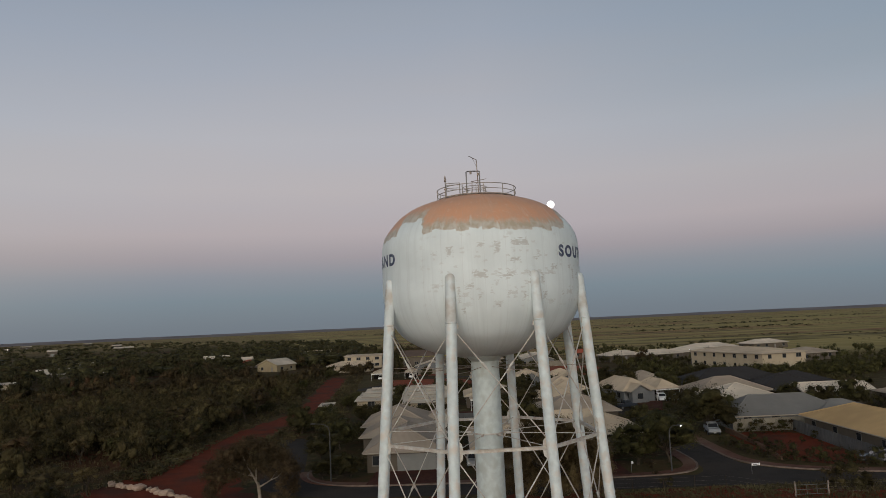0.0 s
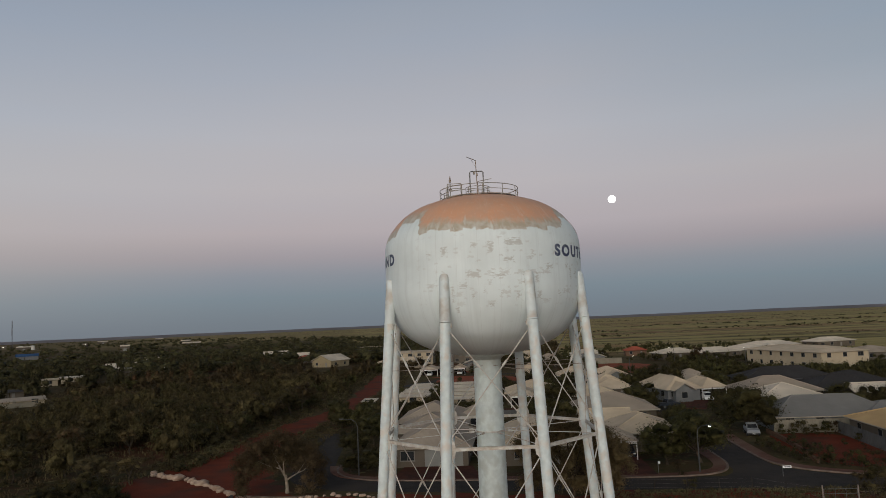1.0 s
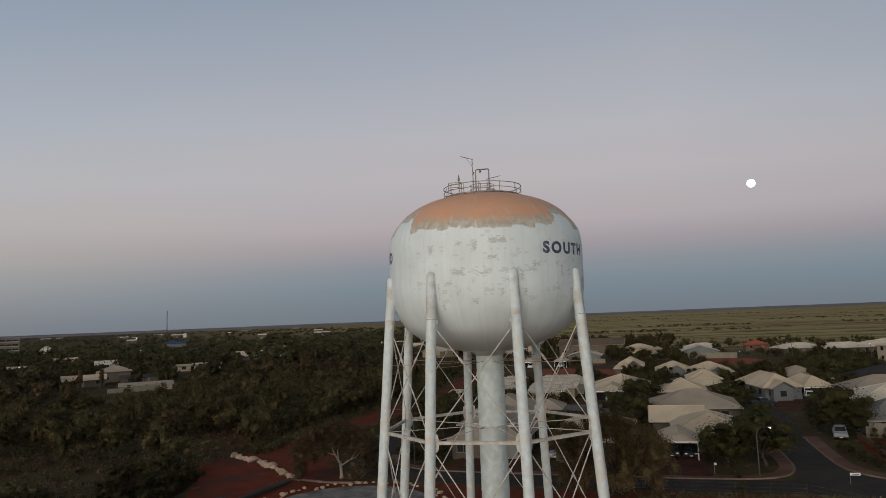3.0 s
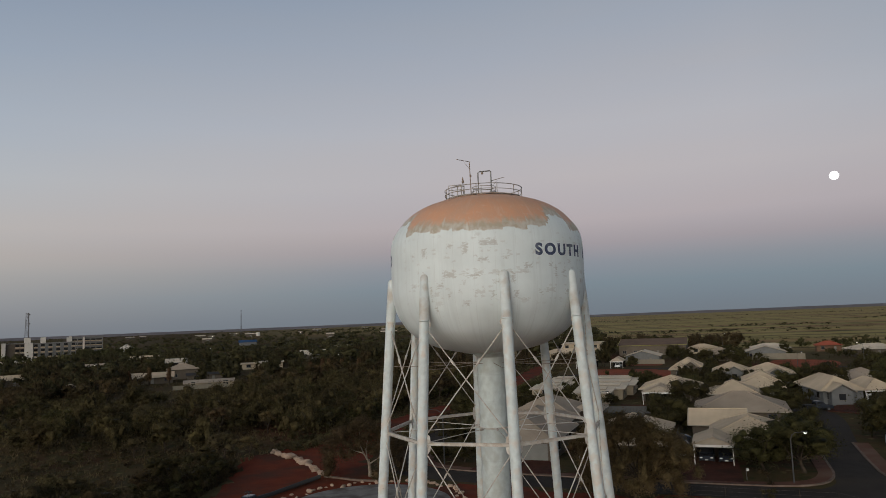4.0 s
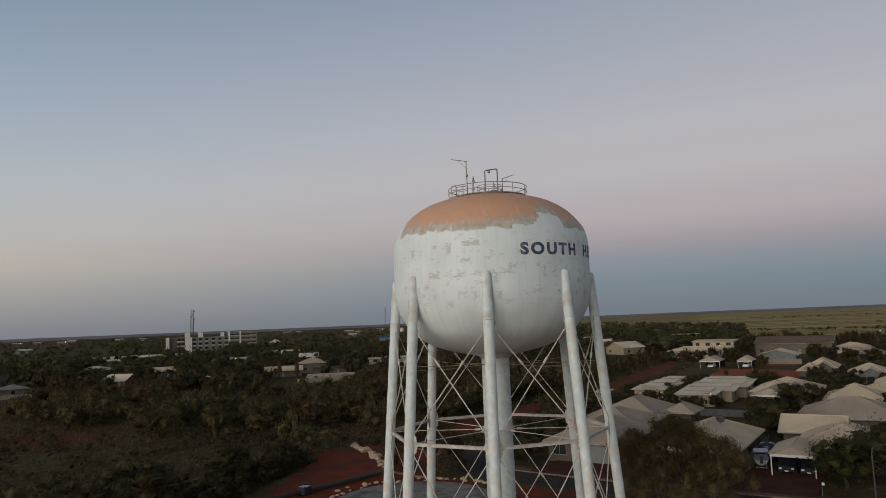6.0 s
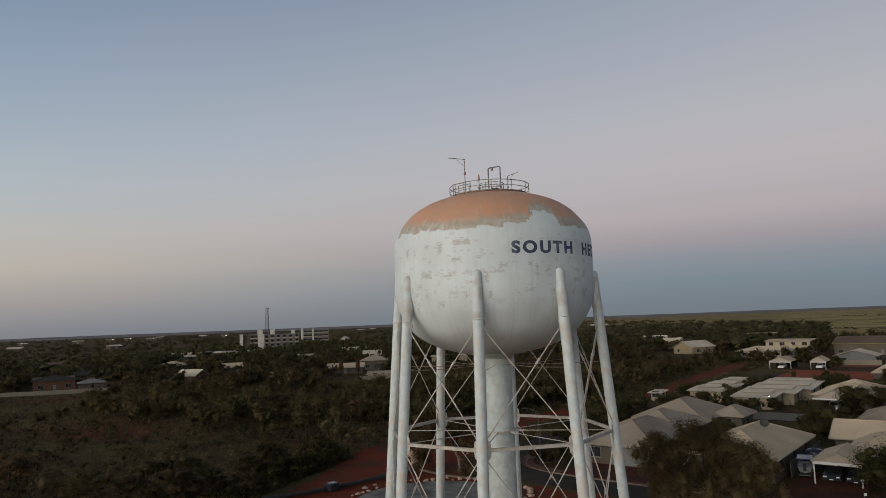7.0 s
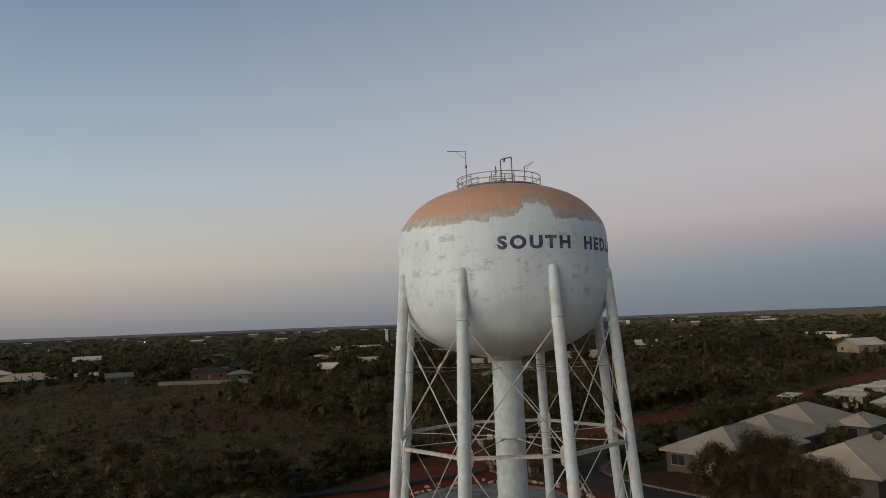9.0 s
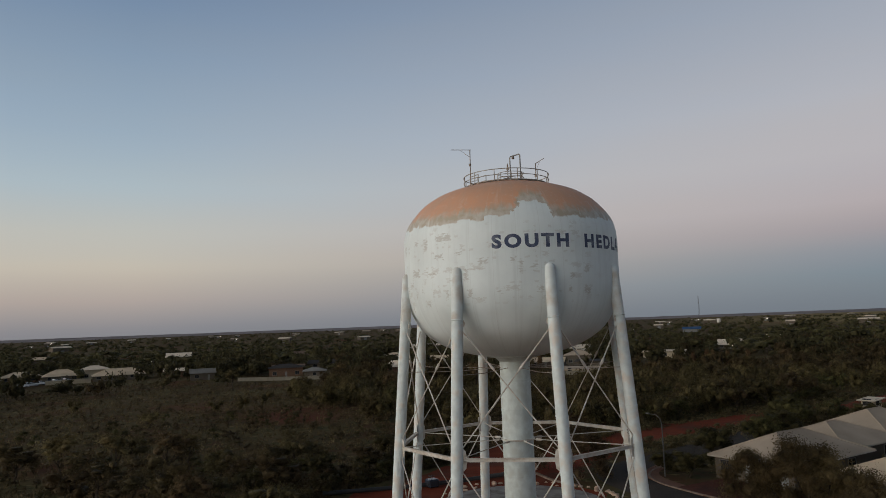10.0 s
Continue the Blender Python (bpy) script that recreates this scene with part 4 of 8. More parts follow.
mast("antenna_mast", (0.05, -3.15, 28.05), (-0.02, -3.06, 30.71), (-0.61, -4.27, 30.73), 0.032, "thin weathered antenna mast with side arm")
mast("antenna_mast", (-0.24, 2.98, 28.05), (-0.19, 2.97, 30.3), (0.99, 2.84, 30.45), 0.032, "short weathered mast with side arm")
dv = part("davit_frame", tube([(-0.7, 0.96, 28.3), (-0.7, 0.96, 30.68), (-0.6, 0.97, 30.74), (0.3, 1.06, 30.74), (0.37, 1.07, 30.68), (0.37, 1.07, 28.3)], 0.05, 8), GALV, tower, "square steel hoist frame over the hatch")
part("hoist", box([-0.42, 0.9, 30.5], [-0.26, 1.06, 30.7], 0.02), RUSTY, dv)
part("hatch", lathe([(0, 28.98), (0.55, 28.96), (0.62, 28.9), (0.62, 28.7)], 20), RUSTY, tower, "low rusty roof hatch").location = (-0.1, 0.6, -0.3)
part("roof_vent", lathe([(0, 28.98), (0.3, 28.96), (0.36, 28.88), (0.36, 28.84), (0.2, 28.82), (0.2, 28.6)], 16), GALV, tower, "low capped galvanised roof vent").location = (0.9, -0.5, -0.28)
wl = part("warning_light", tube([(-2.41, 2.02, 28.0), (-2.41, 2.02, 30.15)], 0.035, 8), GALV, tower, "thin post with small warning lamp")
part("lamp_housing", tube([(-2.41, 2.02, z) for z in (30.15, 30.2, 30.36, 30.42, 30.5, 30.7)], [0.05, 0.1, 0.1, 0.05, 0.07, 0.02], 8), RUSTY, wl)
part("bracket", box((-2.53, 1.98, 29.5), (-2.29, 2.06, 29.62), 0.01), RUSTY, wl)
# ladder hoops and a small guarded landing inside the railing
ld = new("ladder_guard")
ld.parent = tower
for s in (-0.35, 0.35):
    part("stile", tube([(-2.35, -1.2 + s, 28.15), (-2.35, -1.2 + s, 29.35)], 0.03, 6), RAIL, ld)
    part("stile", tube([(-1.3, -1.2 + s, 28.3), (-1.3, -1.2 + s, 29.35)], 0.03, 6), RAIL, ld)
    part("rail", tube([(-2.35, -1.2 + s, 29.33), (-1.3, -1.2 + s, 29.33)], 0.028, 6), RAIL, ld)
    part("rail", tube([(-2.35, -1.2 + s, 28.95), (-1.3, -1.2 + s, 28.95)], 0.024, 6), RAIL, ld)


# ---- houses ----
def quad_uv(bm, faces_pts):
    """Roof planes with u along the eave, so that the ribs run up the slope."""
    uv = bm.loops.layers.uv.verify()
    for pts in faces_pts:
        vs = [bm.verts.new(p) for p in pts]
        f = bm.faces.new(vs)
        f.normal_update()
        if f.normal.z < 0:
            f.normal_flip()
        n = f.normal
        h = Vector((n.y, -n.x, 0))
        h = h.normalized() if h.length > 1e-5 else Vector((1, 0, 0))
        for lp in f.loops:
            lp[uv].uv = (lp.vert.co.dot(h), lp.vert.co.z)


def roof_planes(x0, x1, y0, y1, e, h, kind):
    """The sloping planes of one block: hip, gable_x / gable_y (ridge along that axis), or flat with a fall to the south or north."""
    w, d = x1 - x0, y1 - y0
    cx, cy = (x0 + x1) / 2, (y0 + y1) / 2
    A, B, C_, D = Vector((x0, y0, e)), Vector((x1, y0, e)), Vector((x1, y1, e)), Vector((x0, y1, e))
    if kind == "hip":
        k = min(w, d) / 2 * 0.98
        if w >= d:
            p, q = Vector((x0 + k, cy, h)), Vector((x1 - k, cy, h))
            return [(A, B, q, p), (B, C_, q), (C_, D, p, q), (D, A, p)], [(A, p), (D, p), (B, q), (C_, q), (p, q)]
        p, q = Vector((cx, y0 + k, h)), Vector((cx, y1 - k, h))
        return [(A, B, p), (B, C_, q, p), (C_, D, q), (D, A, p, q)], [(A, p), (B, p), (C_, q), (D, q), (p, q)]
    if kind == "gable_x":
        p, q = Vector((x0, cy, h)), Vector((x1, cy, h))
        return [(A, B, q, p), (C_, D, p, q)], [(p, q)]
    if kind == "gable_y":
        p, q = Vector((cx, y0, h)), Vector((cx, y1, h))
        return [(B, C_, q, p), (D, A, p, q)], [(p, q)]
    C2, D2 = C_.copy(), D.copy()
    C2.z = D2.z = h
    return [(A, B, C2, D2)], []


def window_on(house, wall, x, z0, z1, w, axis, at, sgn, frame_mat=WINDOW_FRAME):
    """A window in the wall plane: frame, pane and sill. axis 'y': the wall faces along y at y = at; 'x': along x at x = at."""
    o = new("window")
    o.parent = house

    def b3(u0, u1, d0, d1, za, zb, bevel=0.0):
        if axis == "y":
            return box((u0, min(at + sgn * d0, at + sgn * d1), za), (u1, max(at + sgn * d0, at + sgn * d1), zb), bevel)
        return box((min(at + sgn * d0, at + sgn * d1), u0, za), (max(at + sgn * d0, at + sgn * d1), u1, zb), bevel)
    bm = b3(x - w / 2 - 0.07, x + w / 2 + 0.07, 0.003, 0.05, z0 - 0.07, z1 + 0.07)
    part("frame", bm, frame_mat, o)
    if w > 1.3:
        for s in (-1, 1):
            part("pane", b3(x + s * w / 4 - w / 4 + 0.03, x + s * w / 4 + w / 4 - 0.03, 0.053, 0.06, z0, z1), GLASS, o)
    else:
        part("pane", b3(x - w / 2, x + w / 2, 0.053, 0.06, z0, z1), GLASS, o)
    part("sill", b3(x - w / 2 - 0.12, x + w / 2 + 0.12, 0.003, 0.12, z0 - 0.13, z0 - 0.075), frame_mat, o)
    return o


FOOT = []


def house(x, y, rz, blocks, roof, wall, label, group="", category="house", name="house", over=0.55, seed=1, detail=True, fascia=FASCIA):
    """A house from blocks (x0, x1, y0, y1, eave, ridge, kind, use) about its origin. use: 'room', 'carport' (open, on posts) or 'garage'."""
    rnd = random.Random(seed)
    h = thing(name, x, y, 0, rz, label, category, group)
    for bi, (x0, x1, y0, y1, e, top, kind, use) in enumerate(blocks):
        e += 0.012 * bi
        if rz == 0:
            FOOT.append((x + x0, x + x1, y + y0, y + y1))
        planes, ridges = roof_planes(x0, x1, y0, y1, e, top, kind)
        bm = bmesh.new()
        quad_uv(bm, planes)
        r = bmesh.ops.extrude_face_region(bm, geom=bm.faces[:])
        bmesh.ops.translate(bm, verts=[v for v in r["geom"] if isinstance(v, bmesh.types.BMVert)], vec=(0, 0, -0.09))
        bmesh.ops.recalc_face_normals(bm, faces=bm.faces)
        rf = part("roof", bm, roof, h)
        if detail:
            for a, b in ridges:
                part("ridge_cap", tube([a + Vector((0, 0, 0.015)), b + Vector((0, 0, 0.015))], 0.075, 6), roof, rf)
        # gutter and fascia round the eaves
        g = 0.1
        if kind in ("hip", "flat"):
            zz = lambda yy: e if kind == "hip" else (e if yy == y0 else top)
            for a, b in (((x0, y0), (x1, y0)), ((x1, y0), (x1, y1)), ((x1, y1), (x0, y1)), ((x0, y1), (x0, y0))):
                part("gutter", tube([(a[0], a[1], zz(a[1]) - g), (b[0], b[1], zz(b[1]) - g)], 0.09, 4), fascia, rf)
        elif kind == "gable_y":
            for xx in (x0, x1):
                part("gutter", tube([(xx, y0, e - g), (xx, y1, e - g)], 0.09, 4), fascia, rf)
            for yy in (y0, y1):
                for xx in (x0, x1):
                    part("bargeboard", tube([(xx, yy, e - 0.06), ((x0 + x1) / 2, yy, top - 0.06)], 0.1, 4), fascia, rf)
        else:
            for yy in (y0, y1):
                part("gutter", tube([(x0, yy, e - g), (x1, yy, e - g)], 0.09, 4), fascia, rf)
            for xx in (x0, x1):
                for yy in (y0, y1):
                    part("bargeboard", tube([(xx, yy, e - 0.06), (xx, (y0 + y1) / 2, top - 0.06)], 0.1, 4), fascia, rf)
        a0, a1, c0, c1 = x0 + over, x1 - over, y0 + over, y1 - over
        if use == "carport":
            for px in (x0 + 0.2, x1 - 0.2):
                part("post", box((px - 0.06, y0 + 0.15, 0), (px + 0.06, y0 + 0.27, e - 0.1), 0.01), TRIM, h)
            part("beam", box((x0 + 0.1, y0 + 0.12, e - 0.42), (x1 - 0.1, y0 + 0.3, e - 0.14), 0.01), TRIM, h)
            # back wall coloured near-black to stand for the shade inside the carport
            part("back_wall", box((x0 + 0.1, y1 - 0.2, 0), (x1 - 0.1, y1 - 0.05, e - 0.12)), SHADE, h)
            if kind == "gable_y":
                bm = bmesh.new()
                vs = [bm.verts.new(p) for p in ((x0 + 0.15, y0 + 0.1, e - 0.1), (x1 - 0.15, y0 + 0.1, e - 0.1), ((x0 + x1) / 2, y0 + 0.1, top - 0.12))]
                f = bm.faces.new(vs)
                r = bmesh.ops.extrude_face_region(bm, geom=[f])
                bmesh.ops.translate(bm, verts=[v for v in r["geom"] if isinstance(v, bmesh.types.BMVert)], vec=(0, 0.1, 0))
                bmesh.ops.recalc_face_normals(bm, faces=bm.faces)
                part("gable_panel", bm, FASCIA if roof is ROOF_CREAM else wall, h)
            continue
        bm = bmesh.new()
        wall_top = e - 0.1
        add_box(bm, (a0, c0, 0), (a1, c1, wall_top))
        if kind == "gable_y":
            for yy in (c0, c1):
                vs = [bm.verts.new(p) for p in ((a0, yy, wall_top), (a1, yy, wall_top), ((x0 + x1) / 2, yy, top - 0.1 - 0.02))]
                bm.faces.new(vs)
        if kind == "gable_x":
            for xx in (a0, a1):
                vs = [bm.verts.new(p) for p in ((xx, c0, wall_top), (xx, c1, wall_top), (xx, (y0 + y1) / 2, top - 0.1 - 0.02))]
                bm.faces.new(vs)
        if kind == "flat":
            for v in bm.verts:
                if v.co.z > 1 and v.co.y > (c0 + c1) / 2:
                    v.co.z += top - e
        wl_ = part("wall", bm, wall, h)
        if not detail:
            continue
        if use == "garage":
            gx = a1 - 3.2
            gd = part("garage_door", box((gx - 2.5, c0 - 0.05, 0.02), (gx + 2.5, c0 - 0.003, 2.25), 0.01), GARAGE, h, "grey roller garage door")
            for i in range(1, 6):
                part("panel_rib", box((gx - 2.48, c0 - 0.065, 0.37 * i), (gx + 2.48, c0 - 0.052, 0.37 * i + 0.03)), GARAGE, gd)
            xs = [a0 + 1.6]
        else:
            n = max(1, int((a1 - a0) / 4.0))
            xs = [a0 + (a1 - a0) * (i + 0.5) / n for i in range(n)]
        storeys = 2 if e > 4.6 else 1
        for st in range(storeys):
            zb = 0.95 + 2.8 * st
            for i, xx in enumerate(xs):
                if st == 0 and i == len(xs) // 2 and use == "room" and len(xs) > 1:
                    dr = part("door", box((xx - 0.45, c0 - 0.06, 0.03), (xx + 0.45, c0 - 0.003, 2.06), 0.01), WINDOW_FRAME, h)
                    part("handle", box((xx + 0.33, c0 - 0.1, 1.0), (xx + 0.38, c0 - 0.063, 1.12)), GALV, dr)
                    continue
                window_on(h, wl_, xx, zb, zb + 1.15, rnd.choice((1.2, 1.5, 1.8)), "y", c0, -1)
            n = max(1, int((c1 - c0) / 5.0))
            for sgn, xx in ((-1, a0), (1, a1)):
                for i in range(n):
                    yy = c0 + (c1 - c0) * (i + 0.5) / n
                    window_on(h, wl_, yy, zb, zb + 1.1, rnd.choice((1.0, 1.4)), "x", xx, sgn)
    return h


CREAM_LABEL = "single-storey taupe house under cream steel hip roof"
G = "suburban houses"
# the nearest row along the cross street
house(0, 0, 0, [(15.4, 23.4, 110.0, 117.6, 2.6, 4.4, "gable_x", "room"), (18.3, 28.2, 100.4, 112.6, 2.6, 4.6, "hip", "room"), (16.5, 21.3, 94.8, 101.6, 2.6, 3.5, "gable_y", "carport")],
      ROOF_CREAM, WALL_STONE, "cream-roofed house with gabled open carport facing the street", G, seed=3)
house(0, 0, 0, [(3.2, 13.6, 93.2, 111.4, 2.6, 4.7, "hip", "room")], ROOF_CREAM, WALL_STONE, "taupe house with broad cream hip roof", G, seed=4)
house(0, 0, 0, [(-10.7, 0.0, 93.6, 109.0, 2.6, 5.0, "hip", "garage"), (-12.8, -1.8, 106.5, 119.5, 2.6, 4.7, "hip", "room"), (-14.0, -2.4, 117.5, 132.0, 2.6, 5.1, "hip", "room"), (-4.0, 1.2, 124.0, 131.0, 2.6, 3.9, "hip", "room")],
      ROOF_GREY, WALL_STONE, "long taupe house with pale grey hip roofs and garage door", G, seed=5)
house(0, 0, 0, [(15.5, 30.0, 124.5, 137.5, 2.6, 5.1, "hip", "room")], ROOF_GREY, WALL_STONE, "house with wide grey hip roof", G, seed=6)
house(0, 0, 0, [(3.4, 16.0, 158.0, 171.5, 2.6, 4.9, "hip", "room"), (8.6, 14.6, 155.6, 160.5, 2.6, 4.5, "gable_y", "room"), (4.6, 11.4, 152.6, 158.6, 2.6, 3.9, "gable_y", "carport")], ROOF_CREAM, WALL_STONE, "taupe house with gabled carport and pale roof", G, seed=7)
house(0, 0, 0, [(17.2, 26.8, 148.5, 159.5, 2.6, 4.8, "hip", "room")], ROOF_CREAM, WALL_STONE, CREAM_LABEL, G, seed=8)
house(0, 0, 0, [(22.5, 32.0, 161.0, 170.0, 2.6, 4.5, "hip", "room")], ROOF_CREAM, WALL_STONE, CREAM_LABEL, G, seed=9)
house(0, 0, 0, [(24.0, 32.0, 174.0, 185.0, 2.6, 4.5, "hip", "room"), (25.0, 30.0, 172.0, 178.0, 2.6, 3.9, "gable_y", "carport")], ROOF_CREAM, WALL_STONE, CREAM_LABEL, G, seed=10)
house(0, 0, 0, [(24.8, 36.6, 193.5, 205.0, 2.6, 4.9, "hip", "room"), (29.4, 35.4, 191.0, 197.0, 2.6, 4.1, "gable_y", "room")], ROOF_CREAM, WALL_GREY, "grey house with cream gabled roof", G, seed=11)
house(0, 0, 0, [(17.4, 27.0, 201.0, 212.0, 2.6, 4.7, "hip", "room"), (20.0, 25.6, 198.6, 204.0, 2.6, 4.1, "gable_y", "room")], ROOF_CREAM, WALL_GREY, "grey house with cream gabled roof", G, seed=12)
house(0, 0, 0, [(6.6, 14.6, 219.0, 231.0, 2.6, 4.9, "hip", "room"), (6.0, 11.4, 209.0, 217.0, 2.6, 4.3, "hip", "room"), (9.0, 14.0, 216.6, 221.0, 2.6, 4.3, "gable_y", "room")], ROOF_CREAM, WALL_STONE, CREAM_LABEL, G, seed=13)
house(0, 0, 0, [(14.5, 24.0, 279.0, 291.0, 2.6, 4.8, "hip", "room")], ROOF_GREY, WALL_STONE, "house with grey hip roof", G, seed=14)
house(0, 0, 0, [(27.0, 41.8, 285.0, 297.0, 2.6, 4.8, "gable_y", "room")], ROOF_WHITE, WALL_GREY, "house with wide white gable", G, seed=15)
house(38.6, 161.0, 12, [(-2.6, 5.6, -6.0, 10.5, 2.6, 4.9, "hip", "room"), (-1.8, 3.0, -8.2, -3.0, 2.6, 4.0, "gable_y", "room"), (5.2, 11.0, -6.0, 5.0, 2.6, 4.4, "hip", "carport")],
      ROOF_CREAM, WALL_GREY, "blue-grey house with white trim and open carport", G, seed=16)
house(0, 0, 0, [(42.0, 54.0, 172.0, 185.0, 2.6, 5.0, "hip", "room")], ROOF_GREY, WALL_STONE, "house with grey hip roof", G, seed=17)
house(0, 0, 0, [(44.4, 63.0, 113.6, 123.5, 2.25, 4.9, "hip", "room"), (57.0, 68.0, 112.0, 121.5, 2.25, 3.9, "hip", "room")], ROOF_BLUE, WALL_GREY, "low house with broad blue-grey steel roof", G, seed=18)
house(0, 0, 0, [(47.0, 61.5, 129.0, 143.5, 2.6, 5.2, "hip", "room")], ROOF_WHITE, WALL_STONE, "house with bright white hip roof", G, seed=19)
house(0, 0, 0, [(50.0, 65.5, 145.5, 158.0, 2.6, 5.1, "hip", "room")], ROOF_GREY, WALL_STONE, "house with taupe hip roof", G, seed=20)
house(0, 0, 0, [(64.0, 78.0, 147.5, 160.0, 2.6, 4.9, "hip", "room"), (70.0, 84.0, 155.0, 168.0, 2.6, 4.8, "hip", "room")], ROOF_DARK, WALL_DARK, "dark house with charcoal steel roofs", G, seed=21, fascia=WALL_DARK)
house(0, 0, 0, [(58.0, 79.0, 170.0, 183.0, 2.6, 5.0, "hip", "room")], ROOF_DARK, WALL_DARK, "dark house with charcoal steel roof", G, seed=22, fascia=WALL_DARK)
house(0, 0, 0, [(68.0, 82.0, 139.0, 147.0, 2.6, 4.0, "gable_x", "room")], ROOF_WHITE, WALL_STONE, "house with low white gable roof", G, seed=23)
house(0, 0, 0, [(53.4, 64.5, 86.5, 110.6, 2.6, 4.7, "hip", "room")], ROOF_YELLOW, WALL_STONE, "long house with yellow steel hip roof", G, seed=24)
house(0, 0, 0, [(80.0, 95.0, 122.0, 137.0, 2.6, 4.8, "hip", "room")], ROOF_GREY, WALL_STONE, "house with grey hip roof", G, seed=25)
# two-storey white block and small pavilions near the plain
house(97.0, 236.0, 16.5, [(-8.5, 8.5, -18.0, 18.5, 5.3, 6.7, "hip", "room")], ROOF_CREAM, WALL_CREAM, "long two-storey cream building with pale roof", category="building", name="accommodation_block", seed=26)
for i, (hx, hy, w, d) in enumerate(((70, 296, 16, 11), (84, 292, 18, 11), (99, 300, 20, 13), (128, 260, 16, 14), (118, 330, 24, 13), (150, 345, 20, 12))):
    house(hx, hy, 16, [(-w / 2, w / 2, -d / 2, d / 2, 2.7, 4.4, "hip", "room")], ROOF_WHITE if i != 3 else ROOF_GREY, WALL_STONE, "low pavilion with pale hip roof", G, seed=30 + i)
# townhouses with stepped single-slope roofs
for i, (a, b, c, d) in enumerate(((-9.8, -1.6, 152.6, 160.0), (-10.6, 0.2, 161.0, 168.4), (-11.0, 1.4, 169.4, 177.0), (-11.2, 0.6, 178.2, 187.0),
                                  (-28.6, -25.4, 158.0, 162.0), (-21.0, -13.6, 160.5, 167.5), (-21.2, -13.2, 168.8, 176.0), (-21.0, -13.8, 177.5, 186.0))):
    house(0, 0, 0, [(a, b, c, d, 2.35 if b - a > 4 else 1.9, 2.8 if b - a > 4 else 2.2, "flat", "room"), (a + 1.2, b - 1.6, d - 3.4, d - 0.3, 2.85, 3.1, "flat", "room")][:1 if b - a < 5 else 2], ROOF_WHITE, WALL_CREAM, "cream townhouse with single-slope cream roofs", "townhouses", name="townhouse", seed=40 + i)
# beyond the red lot
house(0, 0, 0, [(-23.0, 6.0, 322.0, 346.0, 4.4, 6.8, "gable_x", "room")], ROOF_BROWN, WALL_STONE, "long hall with brown roof and yellow-green fascia", category="hall", name="hall", seed=50,
      fascia=mat("yellow_green_fascia", (0.42, 0.40, 0.10), (0.36, 0.34, 0.09), scale=1, rough=0.6))
house(0, 0, 0, [(-49.0, -31.0, 326.0, 338.0, 5.6, 6.0, "flat", "room"), (-53.0, -33.0, 301.0, 313.0, 2.8, 4.4, "hip", "room")], ROOF_CREAM, WALL_CREAM, "cream hall with flat roof and hipped annexe", category="hall", name="hall", seed=51)
house(0, 0, 0, [(-27.5, -21.0, 249.0, 257.0, 2.5, 3.7, "gable_y", "carport")], ROOF_CREAM, WALL_CREAM, "open gabled carport with cream roof", category="carport", name="carport", seed=52)
house(0, 0, 0, [(-16.0, -11.5, 250.0, 257.0, 2.5, 3.8, "gable_y", "carport")], ROOF_CREAM, WALL_CREAM, "open gabled carport with cream roof", category="carport", name="carport", seed=53)
house(0, 0, 0, [(-14.0, -1.0, 272.0, 284.0, 2.7, 4.6, "gable_y", "room")], ROOF_WHITE, WALL_GREY, "grey house with wide white-edged gable", G, seed=54)
house(-82.0, 336.0, -28, [(-6.5, 6.5, -7.0, 7.0, 3.1, 5.7, "gable_y", "room")], ROOF_WHITE, WALL_TAN, "tan block house with pale gable roof", G, seed=55)
